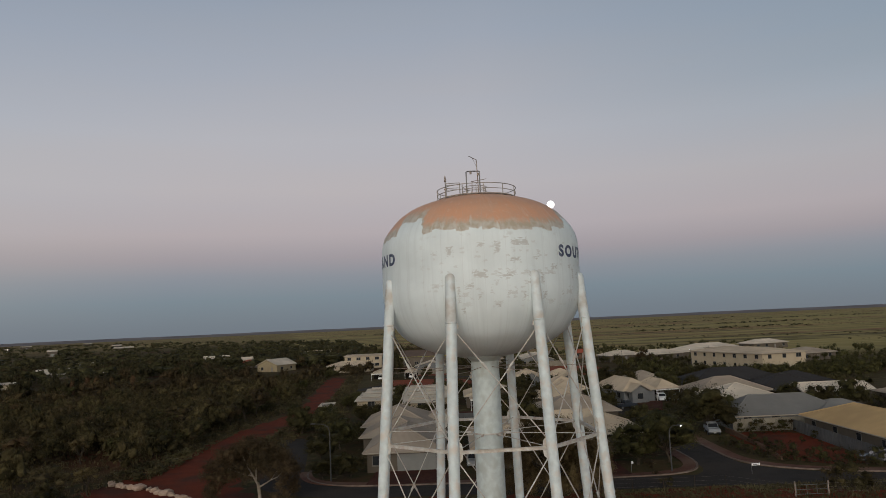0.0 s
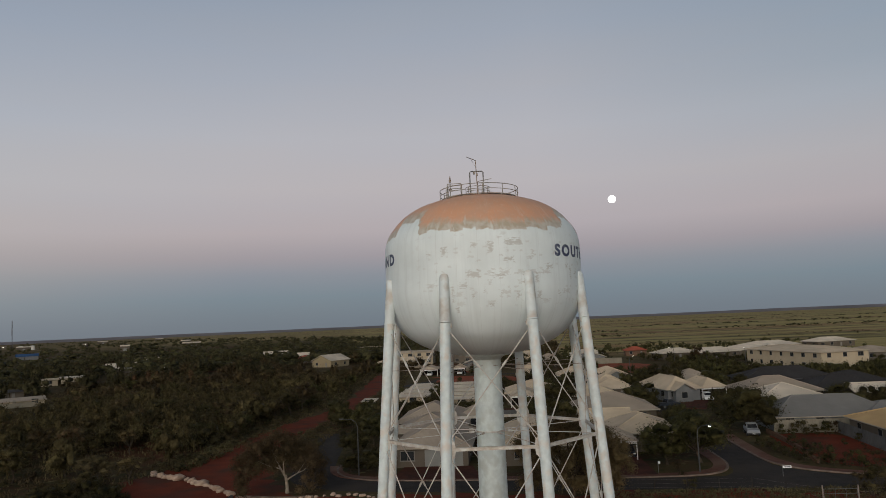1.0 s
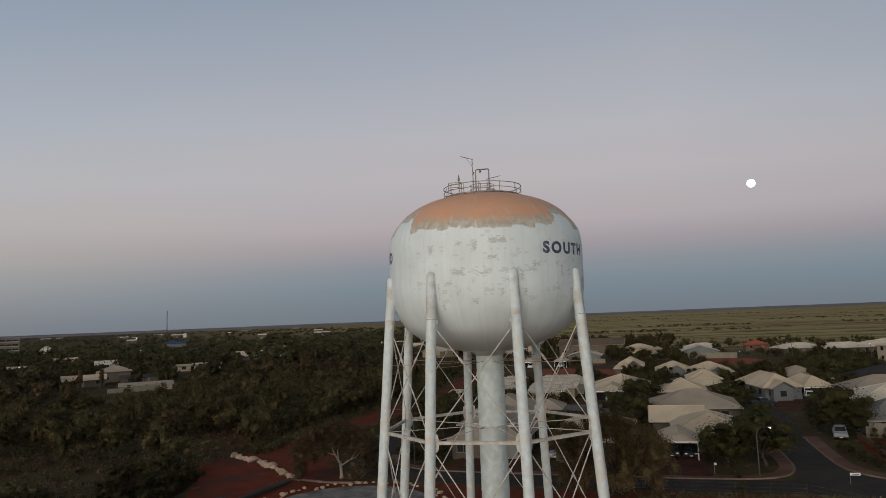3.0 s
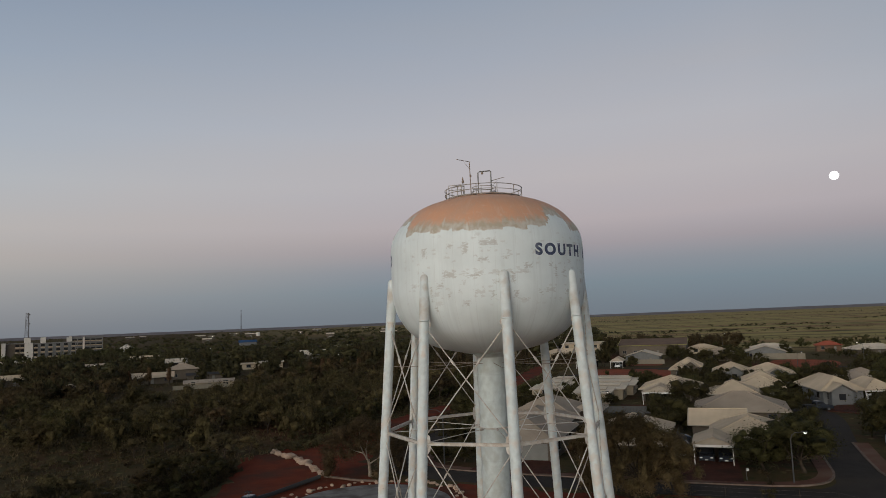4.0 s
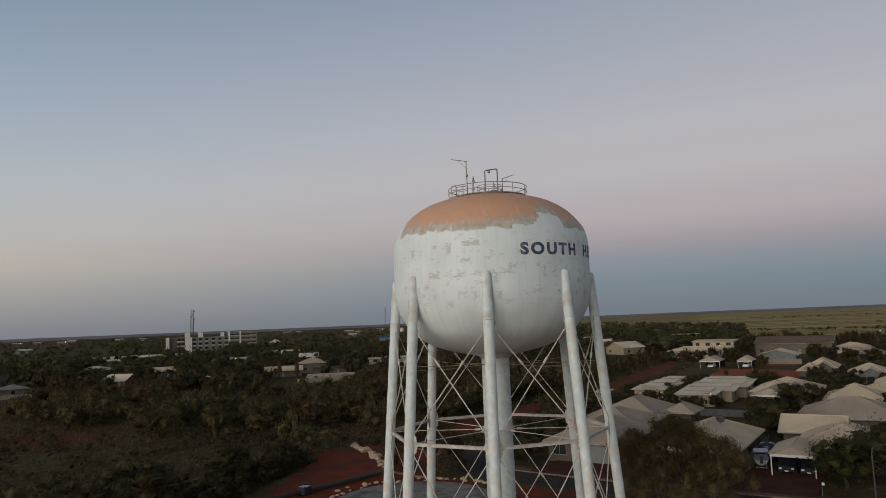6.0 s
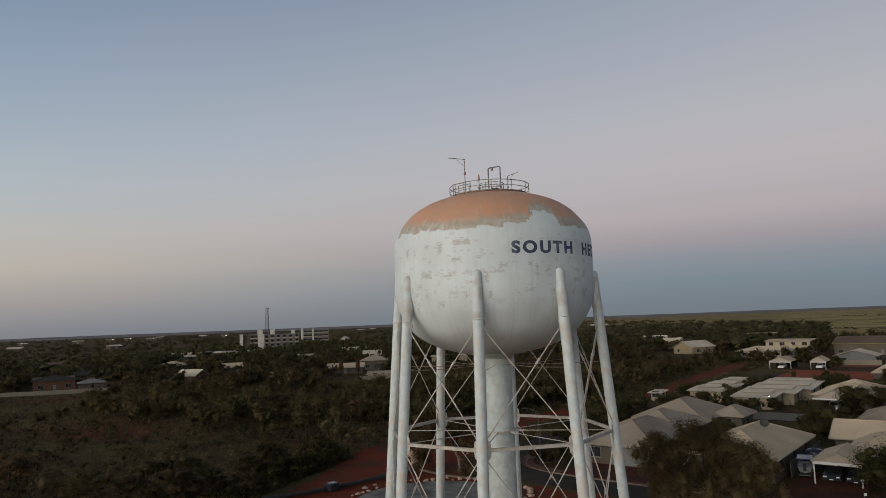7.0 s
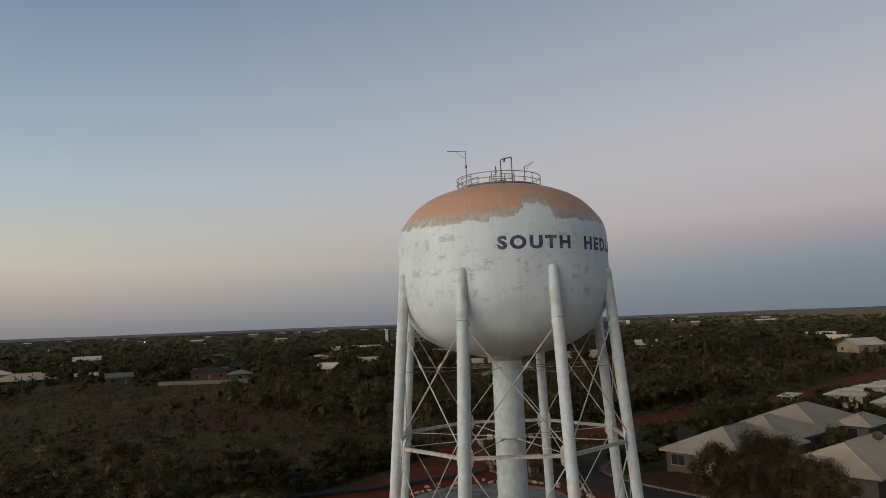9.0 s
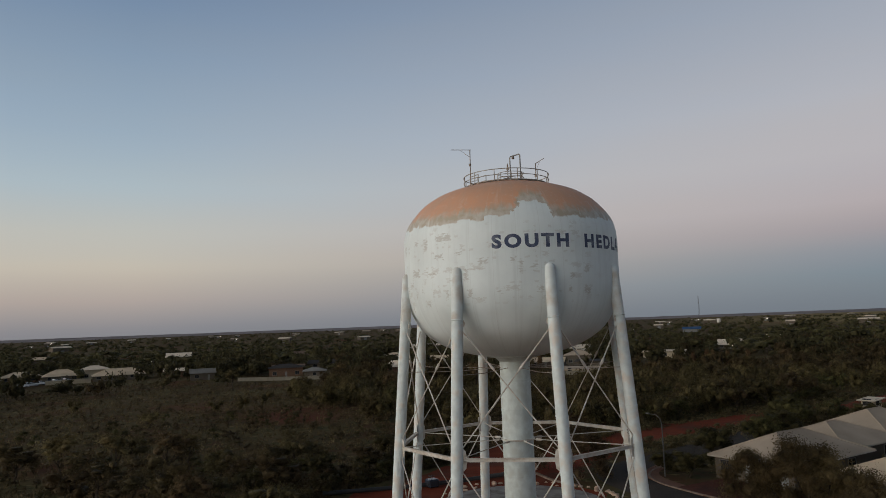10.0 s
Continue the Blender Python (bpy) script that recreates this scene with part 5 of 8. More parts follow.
# scattered houses among the trees to the west and north-west
# x, y, width, depth, turn, eave, ridge, roof form, roof, wall
WEST = [(-197, 352, 15, 17, 30, 2.3, 4.9, "gable_x", ROOF_WHITE, WALL_STONE), (-158, 330, 8, 8, 15, 2.4, 4.2, "gable_y", ROOF_WHITE, WALL_STONE),
        (-174, 206, 15, 9, 42, 2.3, 3.9, "gable_x", ROOF_CREAM, WALL_STONE), (-178, 226, 12, 10, 42, 3.8, 5.8, "hip", ROOF_GREY, WALL_STONE), (-203, 250, 9, 8, 42, 5.2, 6.6, "flat", ROOF_WHITE, WALL_WHITE),
        (-159, 216, 13, 8, 42, 2.4, 2.9, "flat", ROOF_DARK, WALL_STONE), (-136, 191, 16, 6, 40, 1.8, 2.5, "flat", ROOF_GREY, WALL_CREAM),
        (-173, 277, 12, 8, 36, 2.9, 3.3, "flat", ROOF_WHITE, WALL_CREAM), (-182, 273, 7, 6, 36, 2.5, 2.9, "flat", ROOF_CREAM, WALL_CREAM), (-241, 330, 8, 8, 36, 2.4, 3.9, "gable_y", ROOF_WHITE, WALL_STONE),
        (-206, 158, 10, 9, 20, 2.4, 4.6, "gable_x", ROOF_WHITE, WALL_BROWN), (-165, 163, 6, 6, 50, 2.5, 3.9, "hip", ROOF_CREAM, WALL_BROWN),
        (-302, 45, 15, 11, 88, 2.4, 5.0, "hip", ROOF_CREAM, WALL_STONE), (-307, 58, 12, 9, 80, 4.1, 5.7, "hip", ROOF_WHITE, WALL_CREAM), (-286, 66, 22, 13, 86, 2.2, 4.8, "hip", ROOF_CREAM, WALL_STONE),
        (-277, 86, 9, 8, 80, 2.6, 3.8, "gable_x", ROOF_WHITE, WALL_BROWN), (-247, 91, 10, 7, 80, 2.7, 4.3, "gable_x", ROOF_BLUE, WALL_STONE), (-232, 120, 14, 10, 70, 3.5, 4.9, "hip", ROOF_DARK, WALL_BROWN),
        (-214, 125, 9, 8, 68, 2.6, 3.9, "hip", ROOF_BLUE, WALL_STONE), (-314, 30, 16, 11, 85, 2.4, 4.4, "hip", ROOF_CREAM, WALL_BROWN), (-252, 128, 14, 9, 70, 2.6, 3.6, "gable_x", ROOF_BROWN, WALL_BROWN),
        (-268, 150, 13, 9, 60, 2.5, 4.0, "gable_x", ROOF_DARK, WALL_STONE), (-421, 436, 9, 8, 36, 7.0, 9.5, "gable_y", ROOF_WHITE, WALL_WHITE), (-292, 200, 14, 12, 35, 2.5, 4.3, "hip", ROOF_CREAM, WALL_STONE),
        (-262, 262, 16, 11, 45, 2.6, 4.4, "gable_x", ROOF_GREY, WALL_STONE), (-236, 196, 12, 9, 48, 2.5, 4.2, "gable_x", ROOF_CREAM, WALL_STONE), (-105, 380, 18, 12, 5, 2.5, 4.1, "hip", ROOF_RED, WALL_STONE),
        (-120, 402, 16, 10, 20, 2.8, 4.8, "gable_x", ROOF_WHITE, WALL_STONE), (-60, 400, 18, 12, 5, 2.5, 4.1, "hip", ROOF_BROWN, WALL_STONE), (-220, 420, 16, 12, 25, 2.6, 4.8, "gable_x", ROOF_WHITE, WALL_STONE),
        (-350, 250, 18, 12, 40, 2.5, 4.6, "gable_x", ROOF_WHITE, WALL_STONE), (-385, 182, 20, 12, 60, 2.5, 4.6, "hip", ROOF_BROWN, WALL_BROWN), (-300, 330, 18, 12, 40, 2.6, 4.8, "gable_x", ROOF_CREAM, WALL_STONE),
        (-545, 45, 16, 10, 88, 3.2, 5.0, "hip", ROOF_CREAM, WALL_STONE), (-440, 120, 16, 12, 75, 3.5, 6.0, "gable_x", ROOF_WHITE, WALL_STONE), (-150, 455, 16, 10, 18, 2.6, 4.6, "gable_x", ROOF_WHITE, WALL_CREAM),
        (-88, 470, 18, 11, 10, 2.6, 4.6, "gable_x", ROOF_CREAM, WALL_STONE), (60, 330, 10, 8, 0, 2.5, 4.1, "hip", ROOF_RED, WALL_BROWN), (38, 322, 15, 11, 0, 2.5, 4.1, "hip", ROOF_WHITE, WALL_WHITE), (12, 330, 12, 10, 0, 2.5, 4.1, "hip", ROOF_CREAM, WALL_CREAM)]
ROOF_WORDS = {ROOF_CREAM: "cream", ROOF_WHITE: "white", ROOF_GREY: "grey", ROOF_BROWN: "brown", ROOF_DARK: "charcoal", ROOF_RED: "red", ROOF_BLUE: "blue-grey"}
for i, (hx, hy, w, d, rz, e, top, form, rf, wl_) in enumerate(WEST):
    house(hx, hy, rz, [(-w / 2, w / 2, -d / 2, d / 2, e, top, form, "room")], rf, wl_,
          "low house with %s %s roof among trees" % (ROOF_WORDS[rf], {"hip": "hip", "flat": "single-slope"}.get(form, "gable")), G, seed=60 + i, fascia=wl_)


def flat_block(x, y, rz, w, d, h, floors, wall, towers, bays, label):
    """A far apartment block: towers (centre, half width, foot, top), bays of balconies (from, to), each floor with slab, window and rail."""
    o = thing("apartment_block", x, y, 0, rz, label, "apartment block")
    part("wall", box((-w / 2, -d / 2, 0), (w / 2, d / 2, h)), wall, o)
    part("roof", box((-w / 2 - 0.3, -d / 2 - 0.3, h + 0.004), (w / 2 + 0.3, d / 2 + 0.3, h + 0.4)), CONCRETE, o)
    for u, tw, z0, z1 in towers:
        if z0 > 1:
            part("lift_tower", box((u - tw, -d / 2 + 1, h + 0.41), (u + tw, d / 2 - 2, z1), 0.05), WALL_WHITE, o, "white lift tower on the roof")
        else:
            part("stair_tower", box((u - tw, -d / 2 - 1.5, 0), (u + tw, -d / 2 - 0.005, z1), 0.05), WALL_WHITE, o, "white stair tower")
    fh = h / floors
    for f in range(floors):
        for u0, u1 in bays:
            part("window", box((u0 + 0.2, -d / 2 - 0.06, fh * f + 0.9), (u1 - 0.2, -d / 2 - 0.005, fh * f + 2.5)), GLASS, o)
            part("balcony", box((u0, -d / 2 - 1.3, fh * f + 0.05), (u1, -d / 2 - 0.07, fh * f + 0.2)), CONCRETE, o)
            part("balcony_rail", box((u0, -d / 2 - 1.32, fh * f + 0.21), (u1, -d / 2 - 1.24, fh * f + 1.05)), WALL_CREAM if wall is not WALL_WHITE else WALL_WHITE, o)
    return o


flat_block(-378.5, 309.5, 53, 16.3, 11, 14.6, 5, WALL_STONE, ((-7.1, 1.1, 0, 15.3), (5.9, 2.2, 0, 14.9), (5.2, 1.7, 15, 18.0)), ((-1.2, 1.2), (1.5, 3.6)), "white five-storey apartment block with lift tower")
flat_block(-366.0, 325.2, 50, 23.2, 11, 14.3, 5, WALL_GREY, ((-6.4, 1.4, 14, 18.0), (7.6, 1.2, 14, 17.3)), ((-11.2, -9.0), (-7.6, -5.2), (-3.6, -1.2), (0.6, 3.0), (4.8, 7.2), (9.0, 11.2)), "grey five-storey apartment block with white lift towers")
flat_block(-548, 511, 49, 29, 10, 16.2, 4, WALL_GREY, ((-13.2, 1.2, 0, 17.4), (-2.0, 0.8, 0, 16.8)), ((-11.8, -7.4), (-7.0, -3.0), (-1.0, 3.4), (3.8, 8.2), (8.6, 13.8)), "far grey apartment block with white balcony bands")
# low white buildings at the foot of the flats
for hx, hy, w in ((-360, 268, 20), (-348, 284, 24), (-372, 252, 12)):
    house(hx, hy, 53, [(-w / 2, w / 2, -4, 4, 4.6, 5.6, "flat", "room")], ROOF_WHITE, WALL_CREAM, "low long building with pale roof before flats", G, seed=int(w), fascia=WALL_CREAM)
for i, (tx, ty) in enumerate(((-938, 1282), (-922, 1294))):
    tk = thing("storage_tank", tx, ty, 0, 0, "white cylindrical storage tank near the horizon", "storage tank", "far tanks")
    part("shell", lathe([(0, 8.4), (4.2, 8.0), (4.2, 0)], 24), WALL_WHITE, tk)
bs = thing("shed", -459, 641, 0, 40, "far shed with bright blue roof", "shed")
part("wall", box((-9, -6, 0), (9, 6, 3.4)), WALL_GREY, bs)
bm = bmesh.new()
quad_uv(bm, roof_planes(-9.6, 9.6, -6.6, 6.6, 3.4, 5.8, "gable_x")[0])
part("roof", bm, roof_mat("blue_steel_roof", (0.04, 0.09, 0.19)), bs)


# pale sheds of the port road near the horizon, some with a lit lamp
rnd = random.Random(77)
for k in range(42):
    a, r = radians(rnd.uniform(116, 196)), rnd.uniform(900, 2400)
    w, d, h = rnd.uniform(8, 26), rnd.uniform(8, 14), rnd.uniform(3.5, 6.5)
    sh = thing("shed", 10 + r * math.cos(a), 55 + r * math.sin(a), 0, math.degrees(a) - 90 + rnd.uniform(-20, 20), "far pale steel shed near the horizon", "shed", "far sheds")
    part("wall", box((-w / 2, -d / 2, 0), (w / 2, d / 2, h)), WALL_STONE, sh)
    bm = bmesh.new()
    pr = [(-d / 2 - 0.4, h), (0, h + 1.6), (d / 2 + 0.4, h), (d / 2 + 0.4, h + 0.2), (0, h + 1.8), (-d / 2 - 0.4, h + 0.2)]
    q = [[bm.verts.new((x, y, z + 0.004)) for y, z in pr] for x in (-w / 2 - 0.4, w / 2 + 0.4)]
    for i in range(6):
        bm.faces.new((q[0][i], q[0][(i + 1) % 6], q[1][(i + 1) % 6], q[1][i]))
    bm.faces.new(q[0]), bm.faces.new(q[1])
    bmesh.ops.recalc_face_normals(bm, faces=bm.faces)
    part("roof", bm, (ROOF_GREY, ROOF_WHITE, ROOF_WHITE)[k % 3], sh)
    part("door", box((-2, -d / 2 - 0.06, 0.02), (2, -d / 2 - 0.005, 3.6)), GARAGE, sh)
    if k % 3 == 0:
        part("lamp", box((w / 4, -d / 2 - 0.9, h - 0.6), (w / 4 + 1.3, -d / 2 - 0.02, h - 0.1), 0.1), LAMP, sh, "lit floodlight")

MAST = mat("dull_mast_steel", (0.10, 0.095, 0.095), (0.07, 0.065, 0.065), scale=2, rough=0.7)


def lattice_mast(x, y, h, w, label, top=0.35, thick=0.12, drums=0):
    o = thing("radio_mast", x, y, 0, 20, label, "radio mast")
    bm = bmesh.new()
    feet = [(-w, -w), (w, -w), (0, w)]
    n = int(h / 3)
    for fx, fy in feet:
        part("leg", tube([(fx, fy, 0), (fx * top, fy * top, h)], thick, 5), MAST, o)
    for i in range(n):
        s0, s1 = 1 - (1 - top) * i / n, 1 - (1 - top) * (i + 1) / n
        z0, z1 = h * i / n, h * (i + 1) / n
        for (ax_, ay_), (bx_, by_) in zip(feet, feet[1:] + feet[:1]):
            add_tube(bm, [(ax_ * s0, ay_ * s0, z0), (bx_ * s1, by_ * s1, z1)], thick * 0.6, 4)
            add_tube(bm, [(ax_ * s1, ay_ * s1, z1), (bx_ * s1, by_ * s1, z1)], thick * 0.6, 4)
    part("lattice", bm, MAST, o)
    for k in range(drums):
        a = 2.1 * k
        c = Vector((1.3 * math.cos(a), 1.3 * math.sin(a), h * (0.97 - 0.07 * k)))
        u = Vector((math.cos(a), math.sin(a), 0))
        part("dish", tube([c, c + u * 0.5], [0.65, 0.55], 12), MAST, o)
    return o


lattice_mast(-565, 463, 40, 2.3, "tall dark lattice radio mast with dishes", 0.5, 0.18, 4)
lattice_mast(-889, 1193, 55, 1.6, "far slender guyed radio mast")

# ---- fences, walls, lamps, signs ----
def panel_fence(pts, h, material, label, step=2.4):
    """Steel sheet fence: a post at each joint, a ribbed panel between."""
    o = thing("fence", 0, 0, 0, 0, label, "fence")
    for (xa, ya), (xb, yb) in zip(pts, pts[1:]):
        L = math.hypot(xb - xa, yb - ya)
        n = max(1, round(L / step))
        a = math.atan2(yb - ya, xb - xa)
        for i in range(n + 1):
            m = Matrix.Translation((xa + (xb - xa) * i / n, ya + (yb - ya) * i / n, 0)) @ Matrix.Rotation(a, 4, "Z")
            part("post", add_box(bmesh.new(), (-0.04, -0.04, 0), (0.04, 0.04, h + 0.04), m=m), material, o)
            if i < n:
                # one folded sheet with five ribs
                bm = bmesh.new()
                us = [(0.04, 0)]
                for k in range(5):
                    u = 0.2 + (L / n - 0.4) * k / 4
                    us += [(u - 0.08, 0), (u - 0.04, -0.04), (u + 0.04, -0.04), (u + 0.08, 0)]
                us.append((L / n - 0.04, 0))
                rows = [[bm.verts.new(m @ Vector((u, v + s, zz))) for u, v in us] for s in (0, 0.012) for zz in (0.05, h)]
                for a_, b_ in ((0, 1), (1, 3), (3, 2), (2, 0)):
                    for k in range(len(us) - 1):
                        bm.faces.new((rows[a_][k], rows[a_][k + 1], rows[b_][k + 1], rows[b_][k]))
                bmesh.ops.recalc_face_normals(bm, faces=bm.faces)
                part("panel", bm, material, o)
    return o


panel_fence([(44.2, 112.6), (58.5, 112.6)], 2.0, FENCE, "cream ribbed steel fence before a grey roof")
panel_fence([(53.0, 111.8), (51.8, 88.0)], 1.8, FENCE_GREY, "dark grey steel fence beside a vacant lot")
panel_fence([(13.9, 112), (13.9, 97)], 1.8, FENCE_GREY, "dark steel side fence between houses")
panel_fence([(-2, 140), (13, 140.5), (14.5, 124)], 1.3, FENCE_GREY, "grey steel back fence between houses")
panel_fence([(-142, 181), (-129.5, 191.5)], 1.4, FENCE, "pale fence at the edge of scrub")
panel_fence([(-222, 98), (-212, 108), (-200, 124)], 1.4, FENCE, "yellowish fence at the edge of open scrub")
panel_fence([(-279, 38), (-277, 54)], 1.7, WALL_CREAM, "cream wall before far houses")
panel_fence([(-15.5, 268.5), (0.5, 268.5)], 1.7, FENCE, "white wall before a gabled house")
panel_fence([(30, 283.5), (47, 281.5)], 2.2, FENCE, "long white wall beside a red earth lot")

wf = thing("wire_fence", 0, 0, 0, 0, "thin post and wire fence along the street verge", "fence")
WF = [(13.5, 79.0), (30, 78.6), (35.0, 73.7), (38.3, 73.7), (47, 73.0), (62, 70)]
for i, ((xa, ya), (xb, yb)) in enumerate(zip(WF, WF[1:])):
    m_ = max(1, round(math.hypot(xb - xa, yb - ya) / 3.5))
    for k in range(m_):
        px, py = xa + (xb - xa) * k / m_, ya + (yb - ya) * k / m_
        part("post", tube([(px, py, -0.02), (px, py, 1.35)], 0.03, 6), BARK, wf)
    if i != 2:
        for zz in (0.45, 0.85, 1.25):
            part("wire", tube([(xa, ya, zz), ((xa + xb) / 2, (ya + yb) / 2, zz - 0.03), (xb, yb, zz)], 0.004, 4), RUSTY, wf)
gt = thing("gate", 35.0, 73.7, 0, 0, "grey tubular steel farm gate, closed", "gate")
for a_, b_ in (((0.1, 0, 0.25), (3.2, 0, 0.25)), ((0.1, 0, 1.15), (3.2, 0, 1.15)), ((0.1, 0, 0.7), (3.2, 0, 0.7))):
    part("rail", tube([a_, b_], 0.025, 6), GALV, gt)
for u in (0.1, 1.15, 2.15, 3.2):
    part("upright", tube([(u, 0, 0.25), (u, 0, 1.15)], 0.022, 6), GALV, gt)
for u in (0.0, 3.3):
    part("gate_post", tube([(u, 0, -0.02), (u, 0, 1.5)], 0.06, 8), RUSTY, gt)

rw = thing("retaining_wall", 0, 0, 0, 0, "low brown brick retaining wall beside a footpath", "wall")
for i in range(14):
    t0 = i / 14
    xx, yy = 43.2 + 0.4 * t0 - 2.2 * t0 * t0, 113 - 22 * t0
    part("block", add_box(bmesh.new(), (xx - 0.15, yy - 1.52, 0), (xx + 0.15, yy, 0.75 - 0.02 * i), 0.02), WALL_BROWN, rw)


POLE = mat("dull_grey_pole", (0.06, 0.058, 0.054), (0.045, 0.043, 0.04), scale=4, rough=0.6)


def street_lamp(x, y, h, reach, rz, lit, label):
    o = thing("street_lamp", x, y, 0, rz, label, "street lamp", "street lamps")
    pts = [(0, 0, 0), (0, 0, h * 0.85), (reach * 0.12, 0, h * 0.94), (reach * 0.4, 0, h * 0.99), (reach, 0, h)]
    part("pole", tube(pts, [0.09, 0.065, 0.05, 0.045, 0.04], 8), POLE, o, smooth=True)
    hd = part("lamp_head", box((reach - 0.1, -0.14, h - 0.06), (reach + 0.5, 0.14, h + 0.07), 0.03), POLE, o)
    if lit:
        part("lens", lathe([(0.0, -0.13), (0.1, -0.11), (0.14, -0.04)], 12), LAMP, hd, "glowing white lens", smooth=True).location = (reach + 0.25, 0, h - 0.02)
    return o


street_lamp(-14.2, 90.3, 7.0, 1.9, 178, False, "grey street lamp with curved arm, unlit")
street_lamp(26.9, 87.3, 5.4, 1.2, 0, True, "grey street lamp with lit head")
for i, (lx, ly, lh) in enumerate(((-3.4, 149.6, 3.0), (38, 205, 7), (76, 226, 7), (130, 190, 7), (-22, 262, 7), (60, 250, 7), (-120, 250, 7), (-205, 210, 7), (-290, 80, 7),
                                  (-420, 150, 9), (-520, 220, 9), (-380, 60, 8), (-620, 330, 9), (-330, 420, 9), (-700, 480, 10), (-560, 120, 9), (-250, 330, 8), (20, 345, 8), (110, 150, 7))):
    street_lamp(lx, ly, lh, 1.4, 40 * i, True, "distant street lamp with lit head")


def street_sign(x, y, rz, h, w, label):
    o = thing("street_sign", x, y, 0, rz, label, "sign")
    part("post", tube([(0, 0, 0), (0, 0, h)], 0.03, 6), GALV, o)
    bd = part("blade", box((-0.02, -0.015, h - 0.28), (w, 0.015, h - 0.02), 0.004), SIGN_WHITE, o)
    part("bar", box((0.15, -0.02, h - 0.19), (w - 0.12, -0.0155, h - 0.11)), BLACK, bd)
    return o


street_sign(35.2, 84.5, 5, 1.2, 1.0, "white street name blade on short post")
street_sign(22.3, 88.0, 0, 1.3, 0.25, "small white marker on a post")

# ---- vehicles ----
PAINTS = {"white": mat("white_car_paint", (0.78, 0.78, 0.76), (0.74, 0.74, 0.72), rough=0.25), "dark": mat("dark_car_paint", (0.03, 0.035, 0.045), (0.025, 0.03, 0.04), rough=0.25),
          "silver": mat("silver_car_paint", (0.42, 0.43, 0.44), (0.38, 0.39, 0.40), rough=0.3, metal=0.4), "blue": mat("blue_car_paint", (0.05, 0.08, 0.16), (0.04, 0.07, 0.14), rough=0.25)}
LENS = mat("headlight_lens", (0.8, 0.8, 0.78), (0.7, 0.7, 0.7), scale=8, rough=0.1)
TAIL = mat("tail_light", (0.35, 0.02, 0.02), (0.3, 0.02, 0.02), scale=8, rough=0.2)


def car(x, y, rz, paint, style, label):
    """A parked car along its own x, nose at +x: body with wheel arches' line, glasshouse, wheels, lights, bumpers."""
    o = thing("car", x, y, 0, rz, label, "car", "parked cars")
    side = {"wagon": [(-2.3, 0.45), (-2.32, 0.95), (-2.2, 1.05), (0.95, 1.02), (2.1, 0.88), (2.28, 0.62), (2.26, 0.4)],
            "ute": [(-2.5, 0.55), (-2.52, 1.02), (-2.45, 1.05), (0.95, 1.06), (2.15, 0.98), (2.35, 0.7), (2.33, 0.5)],
            "sedan": [(-2.3, 0.4), (-2.32, 0.85), (-2.1, 0.95), (0.9, 0.93), (2.05, 0.8), (2.28, 0.58), (2.26, 0.36)]}[style]
    cab = {"wagon": [(-2.15, 1.04), (-1.95, 1.62), (-1.7, 1.7), (0.1, 1.68), (0.4, 1.6), (1.1, 1.01)],
           "ute": [(-0.75, 1.05), (-0.65, 1.68), (-0.5, 1.75), (0.25, 1.74), (0.5, 1.66), (1.15, 1.05)],
           "sedan": [(-1.75, 0.94), (-1.1, 1.38), (-0.8, 1.44), (0.15, 1.43), (0.4, 1.37), (1.1, 0.92)]}[style]

    def slab(pts, half, taper):
        bm = bmesh.new()
        zs = [p[1] for p in pts]
        rows = []
        for s in (-1, 1):
            rows.append([bm.verts.new((px, s * (half - taper * (pz - min(zs)) / (max(zs) - min(zs))), pz)) for px, pz in pts])
        bm.faces.new(rows[0])
        bm.faces.new(rows[1][::-1])
        for k in range(len(pts)):
            j = (k + 1) % len(pts)
            bm.faces.new((rows[0][k], rows[1][k], rows[1][j], rows[0][j]))
        bmesh.ops.recalc_face_normals(bm, faces=bm.faces)
        bmesh.ops.bevel(bm, geom=bm.edges[:], offset=0.04, segments=2, affect="EDGES")
        return bm
    part("body", slab(side, 0.9, 0.06), PAINTS[paint], o, smooth=False)
    cb = part("cabin", slab(cab, 0.82, 0.14), PAINTS[paint], o)
    zc = (cab[0][1] + cab[2][1]) / 2
    for s in (-1, 1):
        part("side_window", box((cab[1][0] + 0.15, s * 0.80 - 0.02, zc - 0.12), (cab[4][0] + 0.1, s * 0.80 + 0.02, zc + 0.2), 0.01), GLASS, cb)
    for a, b, sg in ((cab[4], cab[5], 1), (cab[1], cab[0], -1)):
        bm = bmesh.new()
        n = Vector((b[1] - a[1], 0, a[0] - b[0])).normalized() * 0.012 * -1
        if n.x * sg < 0:
            n = -n
        vs = [bm.verts.new(Vector(p) + n) for p in ((a[0] + (b[0] - a[0]) * 0.12, -0.62, a[1] + (b[1] - a[1]) * 0.12), (a[0] + (b[0] - a[0]) * 0.12, 0.62, a[1] + (b[1] - a[1]) * 0.12),
                                                      (a[0] + (b[0] - a[0]) * 0.9, 0.7, a[1] + (b[1] - a[1]) * 0.9), (a[0] + (b[0] - a[0]) * 0.9, -0.7, a[1] + (b[1] - a[1]) * 0.9))]
        f = bm.faces.new(vs)
        r = bmesh.ops.extrude_face_region(bm, geom=[f])
        bmesh.ops.translate(bm, verts=[v for v in r["geom"] if isinstance(v, bmesh.types.BMVert)], vec=n)
        bmesh.ops.recalc_face_normals(bm, faces=bm.faces)
        part("windscreen" if sg > 0 else "rear_window", bm, GLASS, cb)
